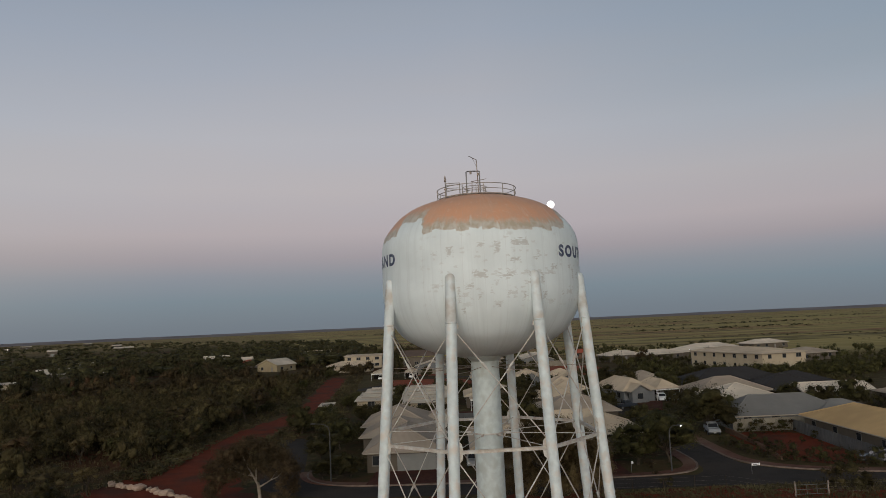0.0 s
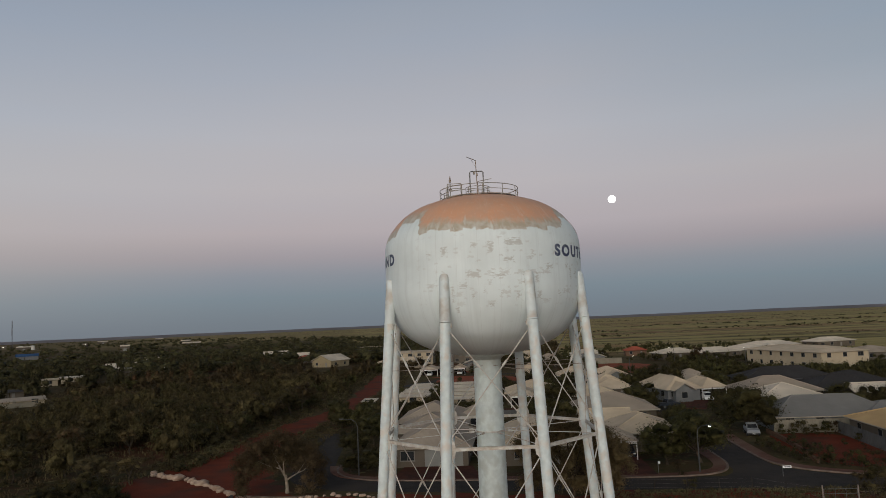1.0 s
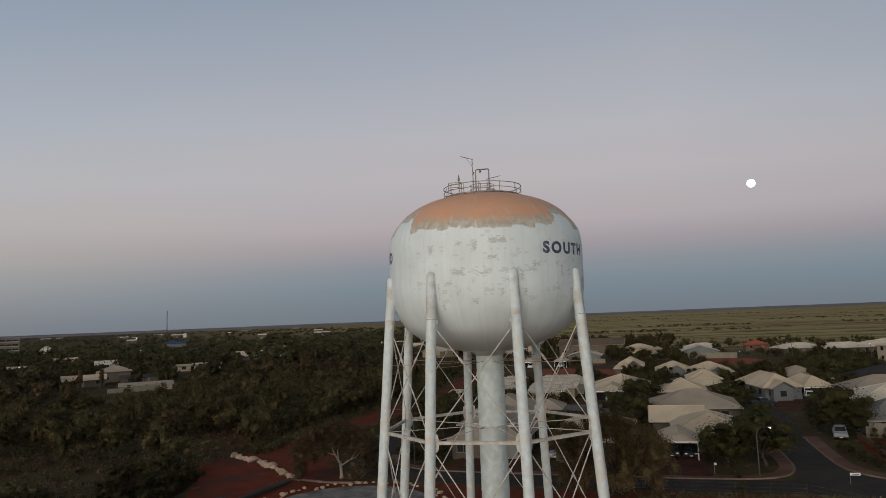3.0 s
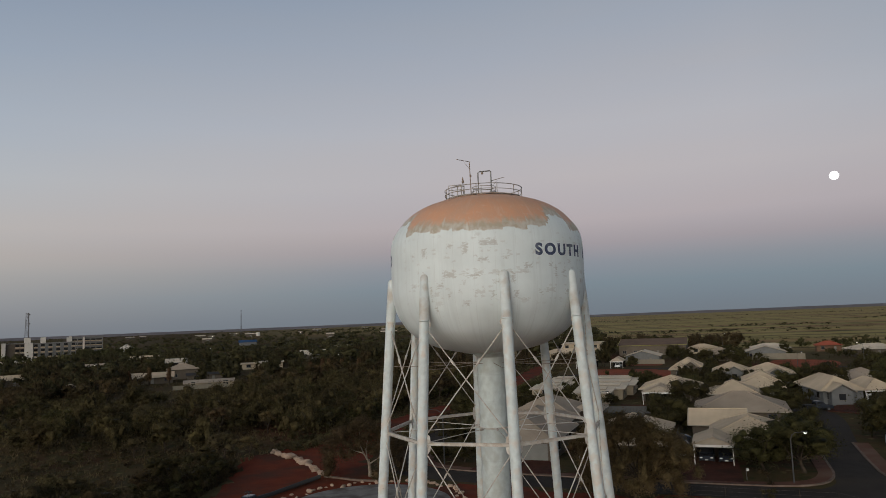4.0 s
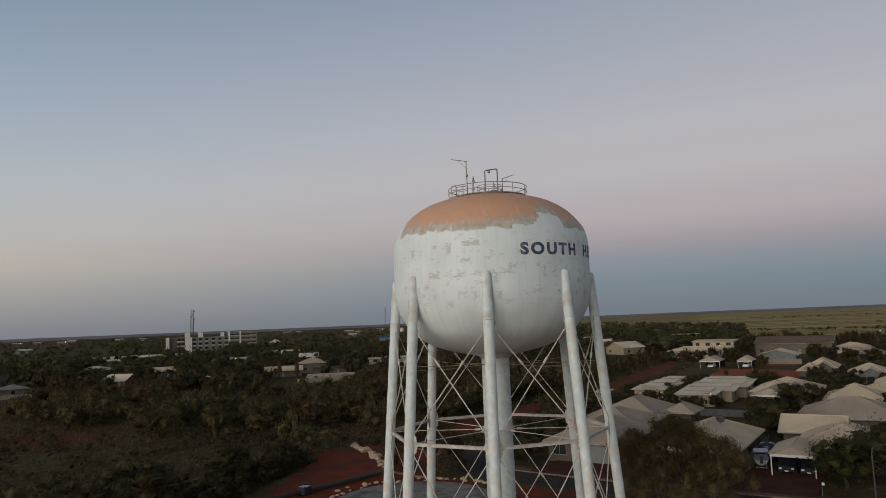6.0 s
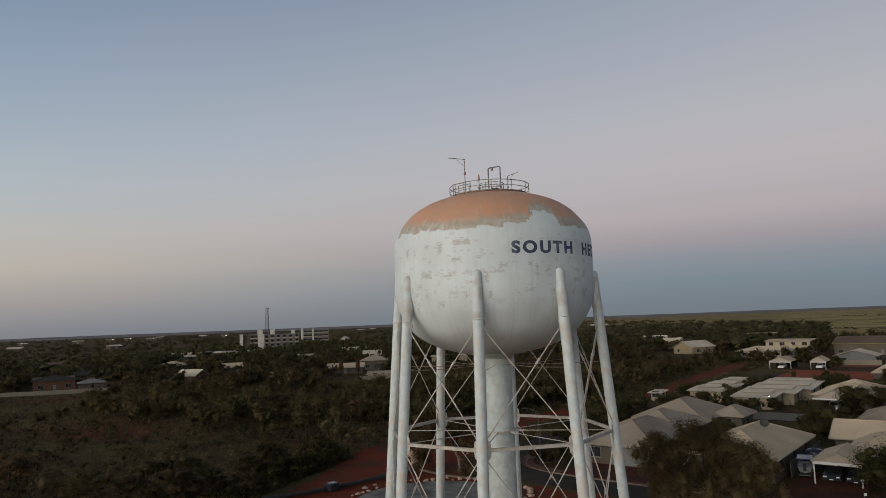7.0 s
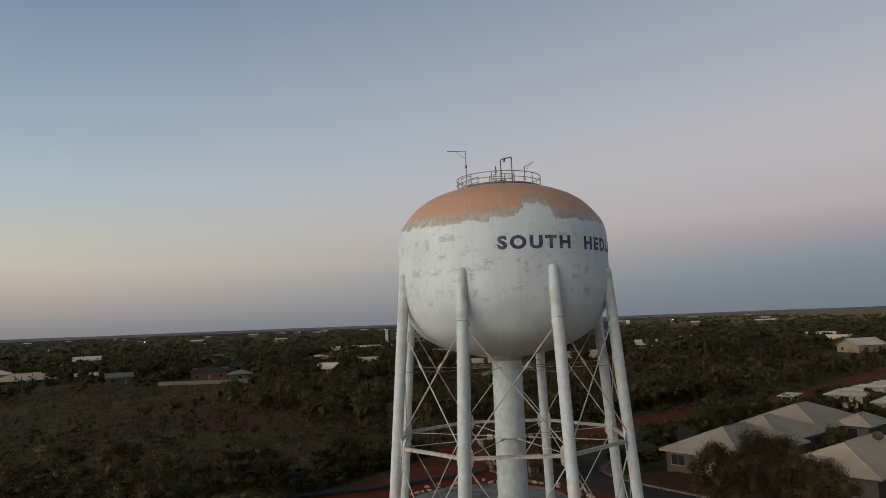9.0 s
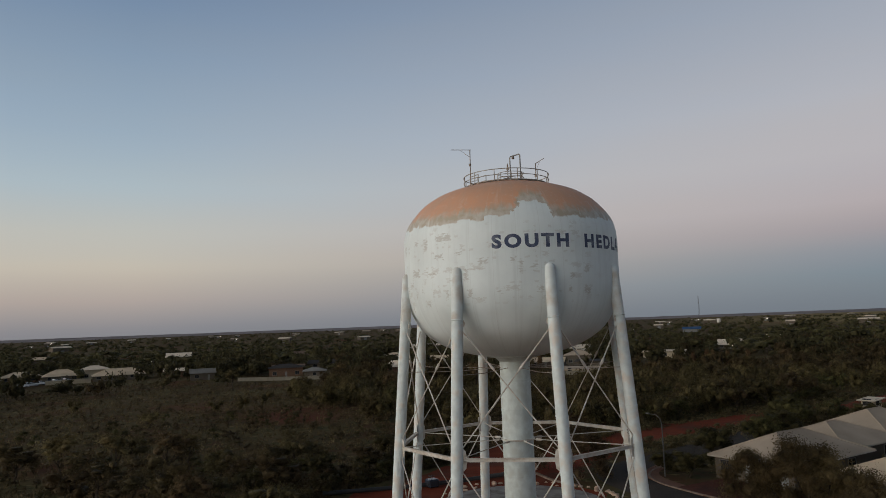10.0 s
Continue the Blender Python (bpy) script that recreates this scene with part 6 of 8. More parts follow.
    for wx in (-1.4, 1.42):
        for s in (-1, 1):
            w = new("wheel")
            w.parent = o
            part("tyre", tube([(wx, s * 0.7, 0.34), (wx, s * 0.73, 0.34), (wx, s * 0.9, 0.34), (wx, s * 0.93, 0.34)], [0.3, 0.34, 0.34, 0.3], 20), BLACK, w)
            part("rim", tube([(wx, s * 0.85, 0.34), (wx, s * 0.94, 0.34)], [0.2, 0.19], 16), GALV, w)
    for s in (-1, 1):
        part("headlight", box((2.16, s * 0.62 - 0.16, 0.62), (2.27, s * 0.62 + 0.16, 0.77), 0.02), LENS, o)
        part("tail_light", box((-2.5 if style == "ute" else -2.34, s * 0.72 - 0.1, 0.72), (-2.3, s * 0.72 + 0.1, 0.92), 0.01), TAIL, o)
    part("front_bumper", box((2.2, -0.82, 0.36), (2.36, 0.82, 0.54), 0.03), BLACK if style == "ute" else PAINTS[paint], o)
    part("number_plate", box((2.362, -0.19, 0.4), (2.372, 0.19, 0.5)), SIGN_WHITE, o)
    if style == "ute":
        part("tray", box((-2.48, -0.78, 1.06), (-0.85, 0.78, 1.16), 0.02), BLACK, o)
    return o


car(18.0, 98.6, -90, "dark", "wagon", "dark wagon parked under a carport")
car(20.3, 98.4, -90, "dark", "wagon", "dark wagon parked under a carport")
car(40.9, 112.6, -100, "silver", "ute", "silver utility parked beside a footpath")
car(46.0, 156.6, -93, "white", "wagon", "white wagon parked in a carport")
car(48.4, 156.0, -100, "white", "sedan", "white sedan parked in a carport")
car(7.6, 156.0, -90, "white", "wagon", "white wagon parked under a gabled carport")
car(-24.3, 252.0, -90, "white", "wagon", "white wagon parked under a far carport")
car(-13.6, 252.5, -90, "white", "ute", "white utility parked under a far carport")
car(51.5, 87.2, 160, "dark", "wagon", "black wagon parked beside a red earth lot")
car(35.8, 146.0, 20, "dark", "ute", "dark utility parked on the side street")
car(3.6, 96.5, -90, "silver", "wagon", "silver wagon parked beside a house")
car(-200, 175, 30, "white", "sedan", "white car parked near far houses")
for i in range(7):
    car(-275 - 4 * i + (i % 2), 30 + 3.2 * i, 100 + 7 * i, ("white", "silver", "white", "dark")[i % 4], ("sedan", "wagon", "ute")[i % 3], "car parked on bare earth by far houses")

# boat on a trailer, water tank beside the cream house
HULL = mat("dull_white_gelcoat", (0.24, 0.25, 0.27), (0.17, 0.18, 0.20), scale=2, rough=0.5)
bt = thing("boat", 15.0, 98.9, 0.66, 100, "small white boat on a trailer beside a house", "boat")
bm = bmesh.new()
rows = []
for px, hw, kz, gz in ((-2.4, 0.85, 0.05, 0.85), (-1, 0.98, 0.0, 0.85), (0.6, 0.9, 0.02, 0.92), (1.8, 0.5, 0.2, 1.02), (2.6, 0.05, 0.6, 1.12)):
    rows.append([bm.verts.new(p) for p in ((px, -hw, gz), (px, -hw * 0.75, gz * 0.35), (px, 0, kz), (px, hw * 0.75, gz * 0.35), (px, hw, gz), (px, hw * 0.85, gz - 0.02), (px, -hw * 0.85, gz - 0.02))])
for a, b in zip(rows, rows[1:]):
    for k in range(7):
        bm.faces.new((a[k], a[(k + 1) % 7], b[(k + 1) % 7], b[k]))
bm.faces.new(rows[0])
bmesh.ops.recalc_face_normals(bm, faces=bm.faces)
bt.scale = (0.85, 0.85, 0.85)
part("hull", bm, HULL, bt)
part("windscreen", box((0.5, -0.6, 0.9), (0.56, 0.6, 1.3), 0.01), GLASS, bt)
part("console", box((0.0, -0.55, 0.86), (0.48, 0.55, 1.12), 0.03), HULL, bt)
part("outboard_motor", box((-2.75, -0.18, 0.4), (-2.4, 0.18, 1.3), 0.06), BLACK, bt)
part("canopy", box((-2.1, -0.95, 1.7), (0.9, 0.95, 1.83), 0.04), PAINTS["blue"], bt, "dark blue canvas canopy")
for px in (-1.5, 0.3):
    for s_ in (-0.8, 0.8):
        part("canopy_pole", tube([(px, s_, 0.8), (px, s_, 1.76)], 0.02, 6), GALV, bt)
tr = part("trailer", box((-2.2, -0.7, -0.33), (3.3, 0.7, -0.2), 0.02), GALV, bt)
for s in (-1, 1):
    part("wheel", tube([(-0.6, s * 0.8, -0.45), (-0.6, s * 0.98, -0.45)], 0.3, 16), BLACK, tr)
    part("bunk", box((-2.2, s * 0.45 - 0.06, -0.2), (1.4, s * 0.45 + 0.06, 0.3), 0.01), BARK, tr)
wt = thing("rainwater_tank", 14.9, 104.0, 0, 0, "dark blue poly rainwater tank beside a fence", "water tank")
part("shell", lathe([(0, 2.25), (0.6, 2.2), (1.1, 1.98), (1.15, 1.85), (1.15, 0.05), (1.1, 0)], 28), PAINTS["dark"], wt, smooth=True)
part("lid", lathe([(0, 2.36), (0.25, 2.35), (0.28, 2.2)], 16), BLACK, wt)

# satellite dish on the cream roof
ds = thing("satellite_dish", 9.7, 103.6, 4.3, 0, "round grey mesh satellite dish on a roof", "satellite dish")
dish = part("reflector", lathe([(0, 0.0), (0.3, 0.03), (0.6, 0.13), (0.75, 0.22), (0.74, 0.24), (0.58, 0.16), (0.3, 0.06), (0, 0.03)], 24), POLE, ds, smooth=True)
dish.matrix_basis = pose(0, 0, 0.75, 55, 0, 20)
part("mount", tube([(0, 0, -0.3), (0, 0, 0.75)], 0.04, 8), GALV, ds)
ds.scale = (0.72, 0.72, 0.72)
for a in (0, 120, 240):
    part("feed_strut", tube([(0.7 * math.cos(radians(a)), 0.7 * math.sin(radians(a)), 0.2), (0, 0, 0.75)], 0.012, 5), GALV, dish)

# moon
mo = finish("moon", lathe([(25.5 * math.sin(math.pi * i / 24), -25.5 * math.cos(math.pi * i / 24)) for i in range(25)], 48), MOON, smooth=True)
MD = Vector((2887.1 - 11, 19790.5, 3218.5 - 18.7)).normalized()
mo.location = Vector((12.0, 1.0, 18.74)) + MD * 4700
tagged(mo, "bright full moon low in the dusk sky", "moon")


# ---- rocks ----
def rock(seed, r):
    rnd = random.Random(seed)
    bm = bmesh.new()
    bmesh.ops.create_icosphere(bm, subdivisions=2, radius=1)
    o = Vector((rnd.uniform(0, 99), rnd.uniform(0, 99), rnd.uniform(0, 99)))
    s = Vector((rnd.uniform(0.9, 1.5), rnd.uniform(0.8, 1.1), rnd.uniform(0.55, 0.8)))
    for v in bm.verts:
        k = 1 + 0.45 * noise.noise(v.co * 0.9 + o) + 0.15 * noise.noise(v.co * 2.6 + o)
        v.co = Vector((v.co.x * s.x, v.co.y * s.y, v.co.z * s.z)) * k * r
    z = min(v.co.z for v in bm.verts) * 0.55
    for v in bm.verts:
        v.co.z = max(v.co.z, z) - z
    return bm


def boulder(x, y, r, seed, label="pale sandstone boulder in a row on red earth", group="row of boulders"):
    o = finish("boulder", rock(seed, r), ROCK)
    o.matrix_basis = pose(x, y, -0.02, 0, 0, 47 * seed)
    return tagged(o, label, "boulder", group)


LINE = [(-43.5, 94.2), (-42.4, 92.9), (-40.3, 91.2), (-36.6, 89.3), (-33.3, 86.8), (-30.3, 84.0), (-28.2, 82.3), (-26.6, 80.4)]
n = 0
for a, b in zip(LINE, LINE[1:]):
    L = math.dist(a, b)
    m = max(1, round(L / 1.25))
    for i in range(m):
        t0 = i / m
        boulder(a[0] + (b[0] - a[0]) * t0 + random.uniform(-0.25, 0.25), a[1] + (b[1] - a[1]) * t0 + random.uniform(-0.25, 0.25), random.uniform(0.32, 0.68), n)
        n += 1
strip("kerb", [(-26.2, 80.2), (-23.5, 79.6), (-20.8, 78.9), (-17, 79.4)], 0.32, 0.22, KERB, "low pale stone edging beside red earth", "kerb", 0.22)
for i in range(46):
    a = radians(-20 + 220 * i / 45)
    r = 9.6 + random.uniform(-0.5, 1.2)
    boulder(PAD[0] + r * math.cos(a), PAD[1] + r * math.sin(a), random.uniform(0.14, 0.36), 100 + i, "small reddish rubble stone round a concrete pad", "rubble round the pad")

# a long black pipe with a valve box on the red earth
pp = thing("pipeline", 0, 0, 0, 0, "long black pipe with valve gear on red earth", "pipe")
part("pipe", tube([(-31.5, 55, 0.35), (-28.3, 63.5, 0.35), (-26.8, 70, 0.35), (-26.2, 79, 0.3)], 0.24, 14), BLACK, pp, smooth=True)
part("valve_body", box((-28.0, 66.0, 0.05), (-26.8, 67.3, 0.95), 0.12), PAINTS["dark"], pp, "dark blue valve body")
part("hand_wheel", ring(0.35, 0, 0.03, 20), BLACK, pp).location = (-27.4, 66.6, 1.3)
part("stem", tube([(-27.4, 66.6, 1.0), (-27.4, 66.6, 1.32)], 0.04, 6), GALV, pp)


# ---- trees and scrub ----
def leaf_cloud(rnd, lobes, n, size, droop=0.3):
    """Leaf sprays scattered through ellipsoid lobes (centre, radii), denser towards their skins. Each spray is one blade that faces outwards, with a soft normal."""
    verts, faces, normals = [], [], []
    tot = sum(r[0] * r[1] for _, r in lobes)
    for c, r in lobes:
        for _ in range(int(n * r[0] * r[1] / tot)):
            while True:
                d = Vector((rnd.gauss(0, 1), rnd.gauss(0, 1), rnd.gauss(0, 1)))
                if d.length > 1e-3:
                    d.normalize()
                    break
            k0 = rnd.random()
            k = k0 ** 0.3
            g = noise.noise(Vector((d.x * 2.2 + c[0], d.y * 2.2 + c[1], d.z * 2.2 + c[2])))
            k *= (0.84 + 0.55 * g) * (1.0 + max(0.0, k0 - 0.75) * 1.5)
            p = Vector((c[0] + d.x * r[0] * k, c[1] + d.y * r[1] * k, c[2] + d.z * r[2] * k))
            u = (d * 0.6 + Vector((rnd.uniform(-1, 1), rnd.uniform(-1, 1), rnd.uniform(-1, 1) - droop))).normalized()
            w = u.cross(Vector((rnd.uniform(-1, 1), rnd.uniform(-1, 1), rnd.uniform(-1, 1)))).normalized()
            s = size * rnd.uniform(0.6, 1.4)
            i = len(verts)
            q = u.cross(w)
            side = 1 if q.dot(d) >= 0 else -1
            m = (d * 0.6 + Vector((0, 0, 0.4)) + q * side * 0.65).normalized()
            a = [p - u * s + w * s * 0.6, p + u * s + q * s * 0.25, p - u * s * 0.6 - w * s * 0.7]
            f = (a[1] - a[0]).cross(a[2] - a[0])
            verts += [tuple(v) for v in a]
            normals += [tuple(m)] * 3
            faces.append((i, i + 1, i + 2) if f.dot(m) > 0 else (i, i + 2, i + 1))
    return verts, faces, normals


def add_cores(verts, faces, normals, lobes, rnd, k=0.6, sub=1):
    """Ragged hearts of the lobes, so that a crown is not a see-through shell."""
    bm = bmesh.new()
    for c, r in lobes:
        res = bmesh.ops.create_icosphere(bm, subdivisions=sub, radius=1)
        o = Vector((rnd.uniform(0, 50), rnd.uniform(0, 50), rnd.uniform(0, 50)))
        for v in res["verts"]:
            q = v.co.copy()
            normals.append(tuple((q * 0.5 + noise.noise_vector(q * 6 + o) * 1.0 + Vector((0, 0, 0.15))).normalized()))
            g = k * (0.78 + 0.8 * noise.noise(q * 2.3 + o))
            v.co = Vector((c[0] + q.x * r[0] * g, c[1] + q.y * r[1] * g, c[2] + q.z * r[2] * g))
    bm.verts.index_update()
    off = len(verts)
    verts += [tuple(v.co) for v in bm.verts]
    faces += [tuple(v.index + off for v in f.verts) for f in bm.faces]
    bm.free()


def limbs(bm, rnd, base, top, r0, ends):
    """A leaning trunk that forks into limbs towards the lobes."""
    base, top = Vector(base), Vector(top)
    mid = base.lerp(top, 0.5) + Vector((rnd.uniform(-0.2, 0.2), rnd.uniform(-0.2, 0.2), 0))
    add_tube(bm, [base - Vector((0, 0, 0.1)), base + Vector((0, 0, 0.3)), mid, top], [r0 * 1.35, r0, r0 * 0.85, r0 * 0.7], 9)
    for e in ends:
        e = Vector(e)
        m = top.lerp(e, 0.5) + Vector((rnd.uniform(-0.3, 0.3), rnd.uniform(-0.3, 0.3), -0.12 * (e - top).length))
        add_tube(bm, [top - Vector((0, 0, 0.1)), m, e], [r0 * 0.6, r0 * 0.38, r0 * 0.12], 4)
        for _ in range(2):
            q = m.lerp(e, rnd.uniform(0.2, 0.7))
            add_tube(bm, [q, q + Vector((rnd.uniform(-1, 1), rnd.uniform(-1, 1), rnd.uniform(0.2, 1.0))) * 0.35 * (e - top).length], [r0 * 0.2, r0 * 0.06], 3)
    return bm


def tree_kind(name, seed, height, spread, n, size, leaf, bark, label, trunk=0.28, low=0.35, lobes_n=7):
    """One tree at the origin: trunk with limbs, and a crown of leaf sprays in uneven lobes."""
    rnd = random.Random(seed)
    o = thing(name, 0, 0, 0, 0, label, "tree", "bushland trees")
    fork = height * trunk
    lobes = []
    for i in range(lobes_n):
        a = 2 * math.pi * (i + rnd.uniform(-0.3, 0.3)) / lobes_n * 1.6
        rr = spread * rnd.uniform(0.25, 0.68) if i else 0
        zc = height * rnd.uniform(low + 0.12, 0.8) if i else height * 0.72
        s = spread * rnd.uniform(0.32, 0.5)
        lobes.append(((rr * math.cos(a), rr * math.sin(a), zc), (s, s * rnd.uniform(0.8, 1.1), min(s * rnd.uniform(0.6, 0.85), height - zc + 0.1))))
    bm = bmesh.new()
    limbs(bm, rnd, (0, 0, 0), (rnd.uniform(-0.3, 0.3), rnd.uniform(-0.3, 0.3), fork), 0.026 * height, [l[0] for l in lobes[::2]])
    part("trunk", bm, bark, o)
    v, f, m = leaf_cloud(rnd, lobes, n, size)
    add_cores(v, f, m, lobes, rnd, 0.62, 1)
    from_arrays("crown", v, f, leaf, o, m)
    return o


TREES = [tree_kind("tree", 11 + i, h, s, 1500, 0.105, lf, bk, lb, lobes_n=12) for i, (h, s, lf, bk, lb) in enumerate((
    (5.2, 2.9, LEAF, BARK, "olive-green bushland tree on red earth"), (6.2, 3.3, LEAF, BARK, "spreading olive-green gum tree"), (4.4, 2.8, LEAF_DARK, BARK, "dense dark green bushland tree"),
    (6.8, 3.0, LEAF_GUM, BARK, "tall brownish gum tree with loose crown"), (5.0, 3.2, LEAF_GREY, BARK, "grey-green acacia tree in dry scrub"), (5.8, 3.0, LEAF_DARK, BARK, "dark green shade tree in bushland")))]
BUSHES = [tree_kind("shrub", 31 + i, h, s, 450, 0.085, lf, BARK, lb, trunk=0.15, low=0.05, lobes_n=5) for i, (h, s, lf, lb) in enumerate((
    (2.0, 1.7, LEAF_GREY, "grey-green saltbush shrub on red soil"), (2.6, 1.9, LEAF, "olive-green wattle shrub on red soil"), (1.5, 1.6, LEAF_GREY, "low greyish spinifex shrub on red soil"), (2.9, 2.2, LEAF_DARK, "dense dark green shrub on red soil")))]

# pale ghost gum at the edge of the red track
rnd = random.Random(5)
gg = thing("gum_tree", -20.7, 81.7, 0, 0, "ghost gum with forked white trunk and full olive crown", "tree")
G_LOBES = []
# a dome of small leaf clumps, lower on its two flanks, open below the middle
for i in range(64):
    a, q = 2.4 * i, math.sqrt((i + 0.5) / 64)
    G_LOBES.append(((-0.9 + 5.2 * q * math.cos(a), 4.6 * q * math.sin(a), 6.6 - 3.2 * q * q + rnd.uniform(-0.7, 0.3)), (rnd.uniform(0.7, 1.25), rnd.uniform(0.7, 1.25), rnd.uniform(0.55, 0.95))))
for i in range(30):
    a = 2 * math.pi * i / 30 + rnd.uniform(-0.1, 0.1)
    if abs(a - 4.71) < 0.55:
        continue
    q = rnd.uniform(4.2, 5.4)
    G_LOBES.append(((-0.9 + q * math.cos(a), 0.9 * q * math.sin(a), rnd.uniform(0.7, 3.2)), (rnd.uniform(0.7, 1.2), rnd.uniform(0.7, 1.2), rnd.uniform(0.7, 1.1))))
bm = bmesh.new()
add_tube(bm, [(0, 0, -0.1), (0.03, 0, 0.5), (-0.05, 0, 1.3), (-0.15, 0, 2.0)], [0.27, 0.2, 0.18, 0.17], 10)
for pts, r0 in (([(-0.1, 0, 1.7), (-0.55, -0.3, 2.7), (-1.2, -0.2, 3.8), (-1.9, 0.1, 5.2)], 0.13), ([(-0.6, -0.3, 2.8), (-1.7, -0.8, 3.2), (-3.2, -1.0, 3.9)], 0.08), ([(0, 0, 1.5), (0.7, -0.3, 1.9), (1.4, -0.4, 2.3), (2.2, -0.2, 3.4)], 0.11),
                ([(-0.3, -0.1, 2.2), (-0.2, -0.5, 3.4), (0.2, -0.6, 4.8)], 0.1), ([(1.4, -0.4, 2.3), (2.3, -0.9, 2.7), (3.2, -0.9, 3.6)], 0.06), ([(-1.2, -0.2, 3.8), (-0.9, -0.9, 4.8), (-0.6, -1.2, 5.6)], 0.06)):
    add_tube(bm, pts, [r0 * (1 - 0.75 * k / (len(pts) - 1)) for k in range(len(pts))], 7)
part("trunk", bm, BARK_GHOST, gg, "smooth white forked trunk", smooth=True)
v, f, m = leaf_cloud(rnd, G_LOBES, 42000, 0.07)
add_cores(v, f, m, G_LOBES, rnd, 0.5, 1)
from_arrays("crown", v, f, LEAF_GHOST, gg, m)

# big olive gum between the street and the tower
rnd = random.Random(8)
bg_ = thing("gum_tree", 11.6, 77.4, 0, 0, "large olive-brown gum tree with dense drooping crown", "tree")
B_LOBES = []
# three humps: a tall middle one, a lower one to the west, a low one to the east
for hx, hy, top, w, m_ in ((-0.9, 0.3, 9.5, 3.2, 26), (-3.9, -1.6, 7.9, 2.3, 16), (3.2, 0.4, 7.3, 3.0, 22), (0.7, -0.9, 8.6, 1.9, 14)):
    for i in range(m_):
        a, q = 2.4 * i, w * math.sqrt((i + 0.3) / m_)
        B_LOBES.append(((hx + q * math.cos(a), hy + q * math.sin(a), top - 0.8 - 0.3 * q * q + rnd.uniform(-1.3, 0.25)), (rnd.uniform(0.55, 1.1), rnd.uniform(0.55, 1.1), rnd.uniform(0.7, 1.2))))
for i in range(40):
    a = 2 * math.pi * i / 40
    q = rnd.uniform(3.6, 5.4)
    B_LOBES.append(((q * math.cos(a), 0.85 * q * math.sin(a), rnd.uniform(1.4, 4.8)), (rnd.uniform(0.6, 1.1), rnd.uniform(0.6, 1.1), rnd.uniform(0.8, 1.5))))
bm = bmesh.new()
limbs(bm, rnd, (0, 0, 0), (0.3, 0.2, 2.4), 0.2, [l[0] for l in B_LOBES[::9]])
part("trunk", bm, BARK, bg_, smooth=True)
v, f, m = leaf_cloud(rnd, B_LOBES, 105000, 0.062, droop=0.9)
add_cores(v, f, m, B_LOBES, rnd, 0.6, 1)
from_arrays("crown", v, f, LEAF_GUM, bg_, m)

# palms with skirts of dead fronds beside the western houses
DEAD = leaf_mat("dead_fronds", (0.10, 0.06, 0.032), (0.19, 0.12, 0.065))
rnd = random.Random(17)
pm = thing("palm_tree", -112, 226, 0, 0, "fan palm with a skirt of dead brown fronds", "palm", "row of palms")
part("trunk", tube([(0, 0, -0.1), (0.05, 0, 3), (0, 0.05, 7.2)], [0.3, 0.24, 0.2], 8), BARK, pm, smooth=True)
SK = [((0.05 * math.cos(i), 0.05 * math.sin(i), 2.4 + 0.55 * i), (1.0 - 0.05 * i, 1.0 - 0.05 * i, 0.7)) for i in range(8)]
v, f, m = leaf_cloud(rnd, SK, 1500, 0.2, droop=3.0)
from_arrays("skirt", v, f, DEAD, pm, m)
bm = bmesh.new()
for i in range(30):
    a, el = 2.4 * i, radians(70 - 110 * i / 30)
    d = Vector((math.cos(a) * math.cos(el), math.sin(a) * math.cos(el), math.sin(el)))
    b0, tip = Vector((0, 0, 7.1)) + d * 0.8, Vector((0, 0, 7.1)) + d * 2.0
    sd = d.cross(Vector((0, 0, 1))).normalized()
    w = sd.cross(d)
    for k in range(7):
        g = radians(-60 + 20 * k)
        e = b0 + (d * math.cos(g) + sd * math.sin(g)) * 1.25 - Vector((0, 0, 0.25))
        bm.faces.new([bm.verts.new(p) for p in (b0 - sd * 0.05, b0 + sd * 0.05, e + w * 0.05)])
    add_tube(bm, [(0, 0, 7.1), b0], [0.035, 0.02], 3)
part("fronds", bm, LEAF_FAR, pm)
for px, py, sc in ((-115.5, 227.5, 1.05), (-108.5, 229, 0.95), (-118.5, 224, 0.9), (-103, 232, 1.0), (-166, 196, 1.0), (-160, 199, 0.9), (-172, 193, 0.85)):
    o = copy_thing(pm, pose(px, py, 0, 0, 0, 40 * px))
    o.scale = (sc, sc, sc)

